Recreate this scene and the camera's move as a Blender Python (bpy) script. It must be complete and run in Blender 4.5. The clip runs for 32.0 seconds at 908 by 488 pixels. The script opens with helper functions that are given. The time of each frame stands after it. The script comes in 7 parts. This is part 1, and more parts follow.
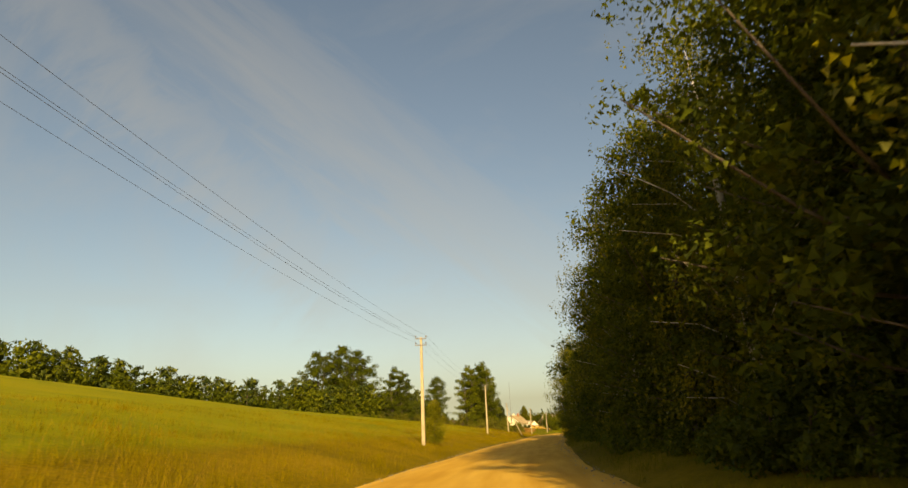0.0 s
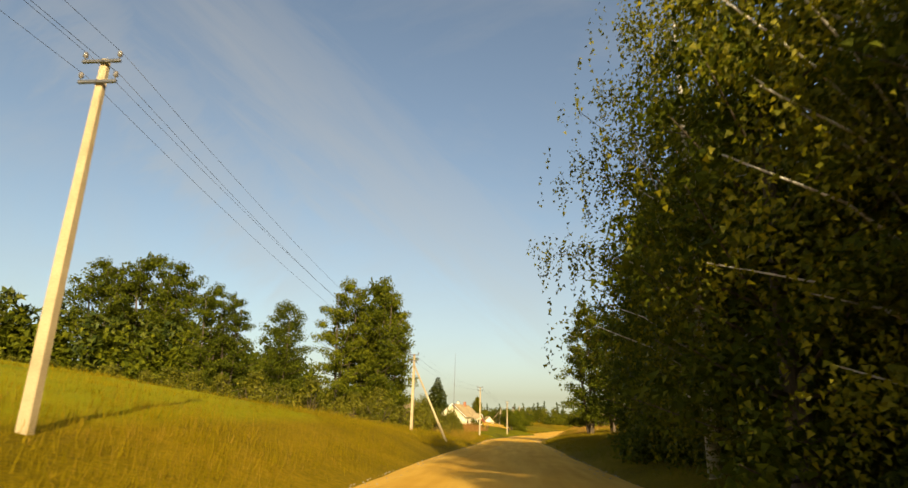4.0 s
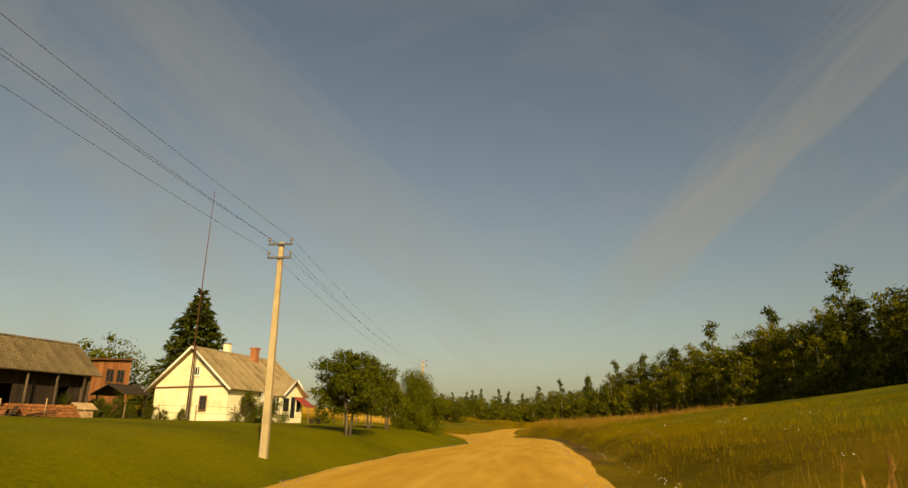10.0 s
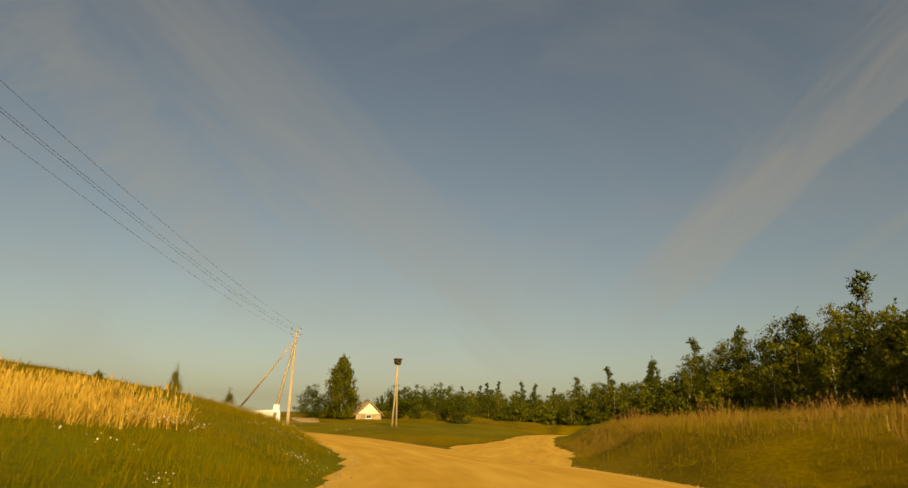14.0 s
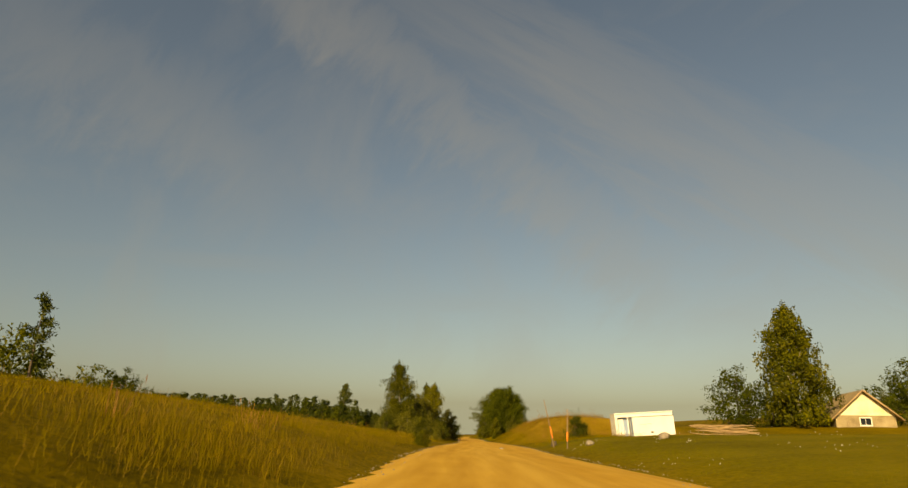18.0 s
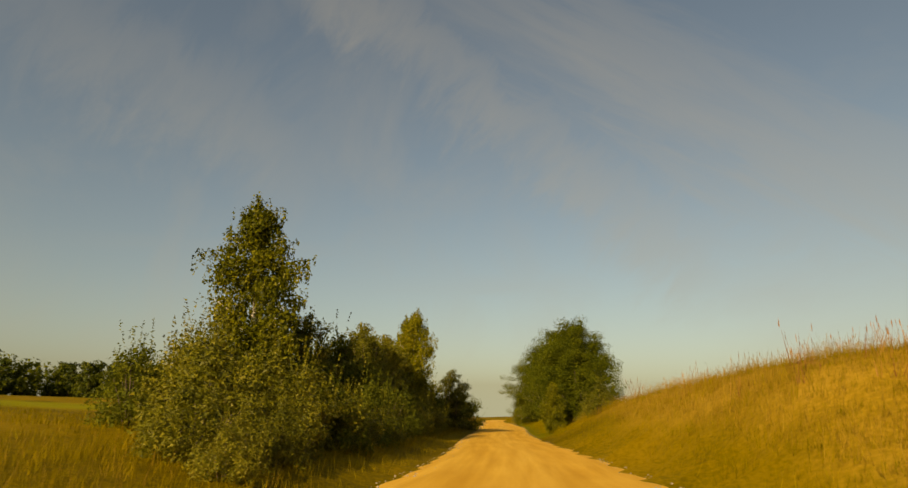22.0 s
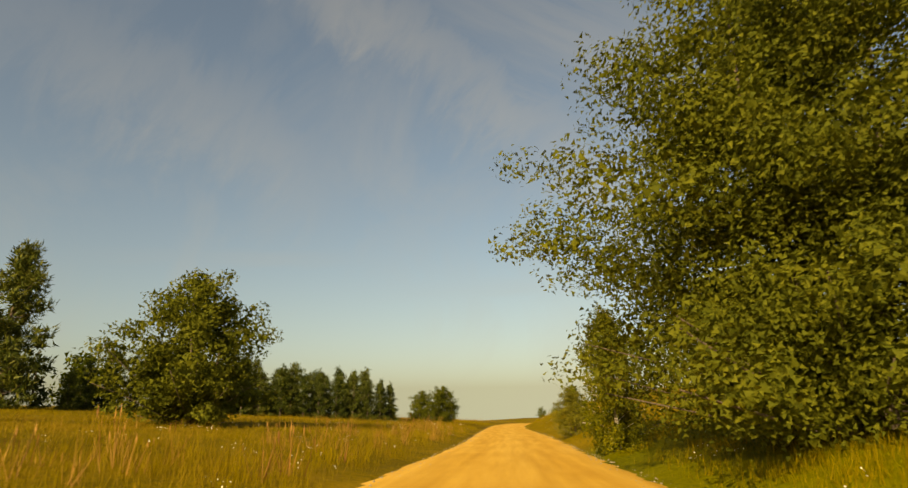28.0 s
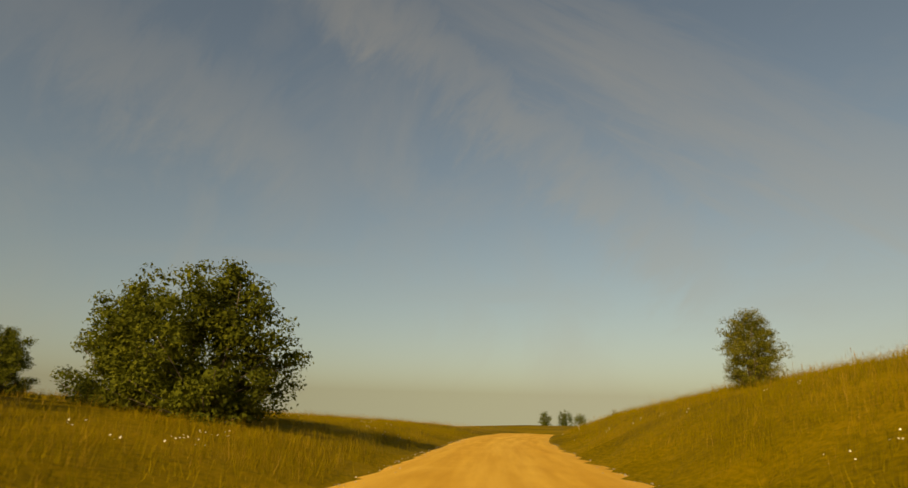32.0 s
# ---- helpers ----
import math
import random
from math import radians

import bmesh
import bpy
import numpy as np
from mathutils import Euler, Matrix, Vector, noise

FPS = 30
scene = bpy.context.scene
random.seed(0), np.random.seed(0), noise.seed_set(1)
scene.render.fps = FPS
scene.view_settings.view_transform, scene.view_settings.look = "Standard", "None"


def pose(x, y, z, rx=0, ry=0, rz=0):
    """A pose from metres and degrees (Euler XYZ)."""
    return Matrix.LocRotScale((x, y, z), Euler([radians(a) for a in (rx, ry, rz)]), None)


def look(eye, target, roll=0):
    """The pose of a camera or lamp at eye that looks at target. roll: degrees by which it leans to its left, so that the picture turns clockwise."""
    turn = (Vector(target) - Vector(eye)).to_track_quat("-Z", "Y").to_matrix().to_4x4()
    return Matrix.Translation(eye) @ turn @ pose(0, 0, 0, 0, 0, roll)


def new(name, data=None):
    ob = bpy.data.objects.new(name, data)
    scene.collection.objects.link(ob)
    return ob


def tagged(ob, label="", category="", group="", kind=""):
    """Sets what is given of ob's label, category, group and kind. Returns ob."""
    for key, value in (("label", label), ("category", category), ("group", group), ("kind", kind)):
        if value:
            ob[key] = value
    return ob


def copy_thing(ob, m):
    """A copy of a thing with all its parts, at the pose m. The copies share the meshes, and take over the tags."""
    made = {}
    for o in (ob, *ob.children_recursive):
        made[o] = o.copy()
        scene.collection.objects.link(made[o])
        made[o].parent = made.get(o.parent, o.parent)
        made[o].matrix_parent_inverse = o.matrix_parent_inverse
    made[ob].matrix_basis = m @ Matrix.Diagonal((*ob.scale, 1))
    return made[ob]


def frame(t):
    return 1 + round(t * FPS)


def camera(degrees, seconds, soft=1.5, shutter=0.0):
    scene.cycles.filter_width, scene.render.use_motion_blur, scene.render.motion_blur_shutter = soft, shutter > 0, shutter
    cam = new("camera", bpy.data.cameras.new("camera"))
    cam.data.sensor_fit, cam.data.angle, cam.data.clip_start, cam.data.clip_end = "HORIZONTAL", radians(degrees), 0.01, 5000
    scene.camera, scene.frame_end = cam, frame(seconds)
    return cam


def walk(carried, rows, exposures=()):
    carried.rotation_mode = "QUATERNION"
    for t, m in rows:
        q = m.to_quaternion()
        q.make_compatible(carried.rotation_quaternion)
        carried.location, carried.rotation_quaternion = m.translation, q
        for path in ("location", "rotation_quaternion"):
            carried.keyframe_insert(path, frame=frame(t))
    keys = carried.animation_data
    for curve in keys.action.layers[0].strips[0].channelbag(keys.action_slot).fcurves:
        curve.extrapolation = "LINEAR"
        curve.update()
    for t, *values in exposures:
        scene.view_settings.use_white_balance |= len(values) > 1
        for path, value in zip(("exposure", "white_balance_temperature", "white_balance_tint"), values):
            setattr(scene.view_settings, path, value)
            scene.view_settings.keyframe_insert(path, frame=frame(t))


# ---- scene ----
cam = camera(73.5, 32.0, soft=1.45, shutter=0.07)

# seconds, x, y, z, yaw to the left, pitch, roll
PATH = [
    (0, 9.38, -24.28, 1.32, 8.80, 17.35, -2.46),
    (0.5, 8.67, -12.83, 1.32, 8.19, 17.74, -1.94),
    (1, 8.08, -1.39, 1.32, 7.84, 17.40, -1.32),
    (1.5, 7.47, 9.84, 1.32, 7.80, 17.60, -0.76),
    (2, 7.06, 21.02, 1.33, 7.51, 17.39, -0.23),
    (2.5, 6.73, 32.18, 1.35, 6.64, 17.20, 0.39),
    (4.5, 6.45, 75.92, 1.43, 6.03, 16.67, 1.60),
    (5, 6.32, 86.44, 1.38, 5.77, 16.57, 1.24),
    (5.5, 6.16, 96.76, 1.32, 5.60, 16.81, 1.07),
    (6, 6.07, 106.93, 1.26, 5.02, 16.67, 1.16),
    (6.5, 6.08, 117.14, 1.26, 4.59, 16.67, 1.13),
    (7, 6.25, 127.36, 1.27, 4.12, 16.27, 0.45),
    (7.5, 6.55, 137.51, 1.28, 3.18, 16.27, -0.26),
    (8, 7.01, 147.56, 1.30, 2.17, 16.11, -0.68),
    (8.5, 7.73, 157.50, 1.32, 1.17, 16.29, 0.19),
    (9, 8.61, 167.23, 1.33, 0.25, 16.29, 0.98),
    (9.5, 9.55, 176.71, 1.33, -0.20, 16.48, 0.62),
    (10, 10.47, 185.94, 1.31, -0.34, 16.88, 0.04),
    (10.5, 11.21, 194.98, 1.27, -0.46, 16.63, -0.25),
    (11, 11.98, 204.12, 1.24, -0.35, 16.55, -0.10),
    (11.5, 12.80, 213.27, 1.24, -0.34, 17.24, -0.36),
    (12, 13.58, 222.34, 1.24, 0.29, 17.19, 0.67),
    (12.5, 14.28, 231.20, 1.25, 0.43, 17.00, 0.95),
    (13, 14.85, 239.78, 1.26, 0.39, 16.85, 1.31),
    (13.5, 15.39, 248.20, 1.28, 0.78, 16.82, 1.68),
    (14, 15.78, 256.48, 1.30, 2.01, 17.23, 1.33),
    (14.5, 15.90, 264.64, 1.33, 4.33, 17.37, 1.06),
    (15, 15.61, 272.68, 1.35, 8.46, 16.95, 0.35),
    (15.5, 14.80, 280.53, 1.38, 14.28, 16.73, -0.16),
    (17.5, 5.02, 310.12, 1.73, 35.27, 17.19, 1.61),
    (18, 1.14, 316.26, 1.91, 39.43, 17.51, 1.24),
    (18.5, -2.96, 322.23, 2.09, 40.49, 17.30, 0.15),
    (19, -7.28, 328.12, 2.28, 41.48, 16.97, -0.84),
    (19.5, -11.74, 334.15, 2.41, 42.24, 16.88, -1.62),
    (20, -16.41, 340.32, 2.45, 42.58, 16.95, -2.43),
    (20.5, -21.13, 346.55, 2.46, 42.32, 16.67, -1.56),
    (21, -25.85, 352.79, 2.47, 42.49, 16.33, -0.57),
    (21.5, -30.55, 358.92, 2.47, 42.88, 16.06, 0.41),
    (22, -35.19, 364.90, 2.45, 42.69, 15.87, 0.91),
    (22.5, -39.76, 370.79, 2.41, 42.26, 15.84, 0.85),
    (23, -44.35, 376.86, 2.36, 42.49, 15.90, 0.36),
    (23.5, -48.97, 382.89, 2.31, 43.09, 15.87, -0.17),
    (24, -53.58, 388.77, 2.26, 43.71, 15.54, -0.57),
    (24.5, -58.08, 394.36, 2.24, 44.17, 15.63, -0.59),
    (25, -62.52, 399.81, 2.26, 44.20, 15.67, -0.36),
    (25.5, -67.00, 405.35, 2.29, 43.84, 15.65, -0.29),
    (27.5, -85.54, 429.33, 2.51, 43.59, 16.36, -1.85),
    (28, -91.02, 436.20, 2.47, 44.08, 16.18, -0.84),
    (28.5, -96.60, 442.85, 2.44, 44.23, 16.15, 0.05),
    (29, -102.11, 449.51, 2.42, 43.87, 16.14, -0.15),
    (29.5, -107.57, 456.10, 2.41, 43.85, 15.97, 0.02),
    (30, -112.96, 462.59, 2.40, 43.98, 16.01, 0.56),
    (30.5, -118.32, 469.05, 2.39, 44.08, 16.30, 0.82),
    (31, -123.70, 475.59, 2.36, 44.02, 16.42, 0.97),
    (31.5, -129.17, 482.08, 2.33, 44.07, 16.54, 1.43),
    (32, -134.62, 488.66, 2.29, 44.00, 16.63, 1.60),
]


def eye_pose(x, y, z, yaw, pitch, roll):
    a, b = radians(yaw), radians(pitch)
    way = Vector((-math.sin(a) * math.cos(b), math.cos(a) * math.cos(b), math.sin(b)))
    return look((x, y, z), Vector((x, y, z)) + way * 2, roll)


walk(cam, [(t, eye_pose(*row)) for t, *row in PATH],
     exposures=[(t, e + 0.25, k, 8) for t, e, k in ((0, 0.55, 8800), (2.5, 0.6, 8800), (4.5, 0.75, 7350), (5, 0.73, 7400), (6, 0.66, 8050), (7.5, 0.3, 8050), (9, 0.05, 9400), (12, 0, 9400), (19, 0, 9400), (21, 0.05, 9400),
                                                    (23, 0.4, 9400), (24, 0.7, 9700), (25, 0.95, 9700), (26, 0.9, 9400), (28, 0.5, 8900), (29, 0.2, 8100), (30, 0.12, 8500), (32, 0.05, 9400))])

# ---------------------------------------------------------------- light
SUN_AZ, SUN_EL = radians(162.5), radians(22)      # clockwise from +y
world = bpy.data.worlds.new("sky")
scene.world = world
world.use_nodes = True
wn, wl = world.node_tree.nodes, world.node_tree.links
wn.clear()
w_out = wn.new("ShaderNodeOutputWorld")
w_bg = wn.new("ShaderNodeBackground")
w_sky = wn.new("ShaderNodeTexSky")
w_sky.sky_type, w_sky.sun_disc = "NISHITA", False
w_sky.sun_elevation, w_sky.sun_rotation = SUN_EL, SUN_AZ
w_sky.air_density, w_sky.dust_density, w_sky.ozone_density = 1.0, 2.5, 1.0
w_bg.inputs["Strength"].default_value = 0.085
# cirrus: two sky directions, width to either side, start, end, density, fibres across
STREAKS = [
    ((0.261, 0.952, 0.162), (0.578, 0.659, 0.481), 0.03, 0.11, 0, 2.2, 0.5, 0),
    ((0.500, 0.836, 0.225), (0.595, 0.744, 0.304), 0.012, 0.02, 0, 2.5, 0.34, 0),
    ((0.020, 0.978, 0.206), (-0.436, 0.707, 0.557), 0.12, 0.16, -0.2, 1.5, 0.36, 0),
    ((-0.440, 0.787, 0.431), (-0.453, 0.691, 0.563), 0.05, 0.05, -0.2, 1.6, 0.25, 0),
    ((-0.389, 0.877, 0.282), (-0.641, 0.477, 0.601), 0.09, 0.11, -0.3, 1.6, 0.34, 1),
    ((-0.197, 0.950, 0.242), (-0.431, 0.720, 0.544), 0.1, 0.1, -0.3, 1.4, 0.22, 1),
    ((-0.798, 0.476, 0.371), (-0.860, 0.127, 0.494), 0.12, 0.12, -0.2, 1.5, 0.27, 1),
    ((-0.785, 0.565, 0.253), (-0.935, 0.269, 0.231), 0.02, 0.02, 0, 1, 0.26, 0),
    ((-0.481, 0.852, 0.208), (-0.764, 0.611, 0.205), 0.02, 0.03, 0, 1, 0.2, 0),
]
w_tc = wn.new("ShaderNodeTexCoord")
w_up = wn.new("ShaderNodeVectorMath")
w_up.operation, w_up.inputs[1].default_value = "MAXIMUM", (-1, -1, 0.05)
wl.new(w_tc.outputs["Generated"], w_up.inputs[0])
wl.new(w_up.outputs["Vector"], w_sky.inputs["Vector"])


def sky_node(kind, op=None, *ins):
    """A node of the sky with its inputs linked or set."""
    nd = wn.new(kind)
    if op:
        nd.operation = op
    for k, v in enumerate(ins):
        if isinstance(v, bpy.types.NodeSocket):
            wl.new(v, nd.inputs[k])
        elif v is not None:
            nd.inputs[k].default_value = v
    return nd


def cirrus(rot, scale, stretch, low, high, most):
    """Wisps: drawn-out noise."""
    mp = sky_node("ShaderNodeMapping", None, w_tc.outputs["Generated"])
    mp.inputs["Rotation"].default_value, mp.inputs["Scale"].default_value = rot, stretch
    nz = sky_node("ShaderNodeTexNoise", None, mp.outputs["Vector"])
    nz.inputs["Scale"].default_value, nz.inputs["Detail"].default_value = scale, 7.0
    nz.inputs["Roughness"].default_value, nz.inputs["Distortion"].default_value = 0.6, 0.5
    mr = sky_node("ShaderNodeMapRange", None, nz.outputs["Fac"], low, high, 0.0, most)
    return mr.outputs[0]


def streak(a, b, left, right, lo, hi, most, across):
    """A long cirrus streak through the sky directions a and b, with fibres along or across it and a soft rim to either side."""
    a, b = Vector(a).normalized(), Vector(b).normalized()
    nrm = a.cross(b).normalized()
    run = (b - a * a.dot(b)).normalized()
    span = math.acos(a.dot(b))
    side = sky_node("ShaderNodeVectorMath", "DOT_PRODUCT", w_tc.outputs["Generated"], tuple(nrm)).outputs["Value"]
    x = sky_node("ShaderNodeVectorMath", "DOT_PRODUCT", w_tc.outputs["Generated"], tuple(a)).outputs["Value"]
    y = sky_node("ShaderNodeVectorMath", "DOT_PRODUCT", w_tc.outputs["Generated"], tuple(run)).outputs["Value"]
    ang = sky_node("ShaderNodeMath", "ARCTAN2", y, x).outputs[0]
    fibre = sky_node("ShaderNodeCombineXYZ", None, ang, side, most)
    mp = sky_node("ShaderNodeMapping", None, fibre.outputs[0])
    mp.inputs["Rotation"].default_value = (0, 0, 0.35 if across else 0.08)
    mp.inputs["Scale"].default_value = (9.0, 3.5, 3.0) if across else (1.6, 9.0, 3.0)
    nz = sky_node("ShaderNodeTexNoise", None, mp.outputs["Vector"])
    nz.inputs["Scale"].default_value, nz.inputs["Detail"].default_value = 2.2, 8.0
    nz.inputs["Roughness"].default_value, nz.inputs["Distortion"].default_value = 0.62, 0.35
    wob = sky_node("ShaderNodeMath", "MULTIPLY_ADD", nz.outputs["Fac"], left + right, -0.5 * (left + right)).outputs[0]
    off = sky_node("ShaderNodeMath", "ADD", side, wob).outputs[0]
    one = sky_node("ShaderNodeMapRange", None, off, -right, -right * 0.1, 0.0, 1.0)
    two = sky_node("ShaderNodeMapRange", None, off, left * 0.1, left, 1.0, 0.0)
    one.interpolation_type = two.interpolation_type = "SMOOTHSTEP"
    start = sky_node("ShaderNodeMapRange", None, ang, span * lo - 0.04, span * lo + 0.12, 0.0, 1.0).outputs[0]
    stop = sky_node("ShaderNodeMapRange", None, ang, span * hi - 0.35, span * hi + 0.1, 1.0, 0.0).outputs[0]
    tex = sky_node("ShaderNodeMapRange", None, nz.outputs["Fac"], 0.3, 0.72, 0.42, 1.0).outputs[0]
    m = one.outputs[0]
    for other in (two.outputs[0], start, stop, tex):
        m = sky_node("ShaderNodeMath", "MULTIPLY", m, other).outputs[0]
    return sky_node("ShaderNodeMath", "MULTIPLY", m, most).outputs[0]


veil = cirrus((0.35, 0.2, 0.5), 1.7, (1.2, 3.2, 2.2), 0.46, 0.9, 0.36)
for band in STREAKS:
    veil = sky_node("ShaderNodeMath", "MAXIMUM", veil, streak(*band)).outputs[0]
w_mix = sky_node("ShaderNodeMixRGB", None, veil, w_sky.outputs["Color"], (3.3, 3.25, 3.15, 1))
wl.new(w_mix.outputs["Color"], w_bg.inputs["Color"])
wl.new(w_bg.outputs["Background"], w_out.inputs["Surface"])

sun_data = bpy.data.lights.new("sun", "SUN")
sun_data.energy, sun_data.angle, sun_data.color = 5.0, radians(0.53), (1.0, 0.83, 0.55)
sun = new("sun", sun_data)
sun_to = Vector((math.sin(SUN_AZ) * math.cos(SUN_EL), math.cos(SUN_AZ) * math.cos(SUN_EL), math.sin(SUN_EL)))
sun.matrix_world = look(sun_to * 300, (0, 0, 0))

# ---------------------------------------------------------------- materials


def material(name, colors, scale=4.0, rough=0.85, bump=0.3, fine=60.0, metal=0.0, spread=(0.35, 0.65),
             island=0.0, objrand=0.0, stretch=(1, 1, 1), translucent=0.0, spec=0.3):
    """A surface of two colours mixed by coarse and fine noise, with relief."""
    m = bpy.data.materials.new(name)
    m.use_nodes = True
    n, l = m.node_tree.nodes, m.node_tree.links
    b = n["Principled BSDF"]
    tc, mp = n.new("ShaderNodeTexCoord"), n.new("ShaderNodeMapping")
    mp.inputs["Scale"].default_value = stretch
    l.new(tc.outputs["Object"], mp.inputs["Vector"])
    n1, n2 = n.new("ShaderNodeTexNoise"), n.new("ShaderNodeTexNoise")
    n1.inputs["Scale"].default_value, n1.inputs["Detail"].default_value = scale, 5.0
    n2.inputs["Scale"].default_value, n2.inputs["Detail"].default_value = fine, 3.0
    l.new(mp.outputs["Vector"], n1.inputs["Vector"])
    l.new(mp.outputs["Vector"], n2.inputs["Vector"])
    mix = n.new("ShaderNodeMath")
    mix.operation = "MULTIPLY_ADD"
    mix.inputs[1].default_value = 0.65
    half = n.new("ShaderNodeMath")
    half.operation = "MULTIPLY"
    half.inputs[1].default_value = 0.35
    l.new(n2.outputs["Fac"], half.inputs[0])
    l.new(n1.outputs["Fac"], mix.inputs[0])
    l.new(half.outputs[0], mix.inputs[2])
    last = mix
    for amount, kind, sock in ((island, "ShaderNodeNewGeometry", "Random Per Island"), (objrand, "ShaderNodeObjectInfo", "Random")):
        if amount:
            g, a = n.new(kind), n.new("ShaderNodeMath")
            off = n.new("ShaderNodeMath")
            off.operation, off.inputs[1].default_value = "SUBTRACT", 0.5
            a.operation, a.inputs[1].default_value = "MULTIPLY_ADD", amount
            l.new(g.outputs[sock], off.inputs[0])
            l.new(off.outputs[0], a.inputs[0])
            l.new(last.outputs[0], a.inputs[2])
            last = a
    ramp = n.new("ShaderNodeValToRGB")
    el = ramp.color_ramp.elements
    el[0].position, el[1].position = spread
    el[0].color, el[1].color = (*colors[0], 1), (*colors[-1], 1)
    for k, c in enumerate(colors[1:-1]):
        e = el.new(spread[0] + (spread[1] - spread[0]) * (k + 1) / (len(colors) - 1))
        e.color = (*c, 1)
    l.new(last.outputs[0], ramp.inputs["Fac"])
    l.new(ramp.outputs["Color"], b.inputs["Base Color"])
    b.inputs["Roughness"].default_value, b.inputs["Metallic"].default_value = rough, metal
    b.inputs["Specular IOR Level"].default_value = spec
    if bump:
        bp = n.new("ShaderNodeBump")
        bp.inputs["Strength"].default_value, bp.inputs["Distance"].default_value = bump, 0.05
        l.new(mix.outputs[0], bp.inputs["Height"])
        l.new(bp.outputs["Normal"], b.inputs["Normal"])
    if translucent:
        tr, ms = n.new("ShaderNodeBsdfTranslucent"), n.new("ShaderNodeMixShader")
        l.new(ramp.outputs["Color"], tr.inputs["Color"])
        ms.inputs["Fac"].default_value = translucent
        out = n["Material Output"]
        l.new(b.outputs["BSDF"], ms.inputs[1])
        l.new(tr.outputs["BSDF"], ms.inputs[2])
        l.new(ms.outputs["Shader"], out.inputs["Surface"])
    return m


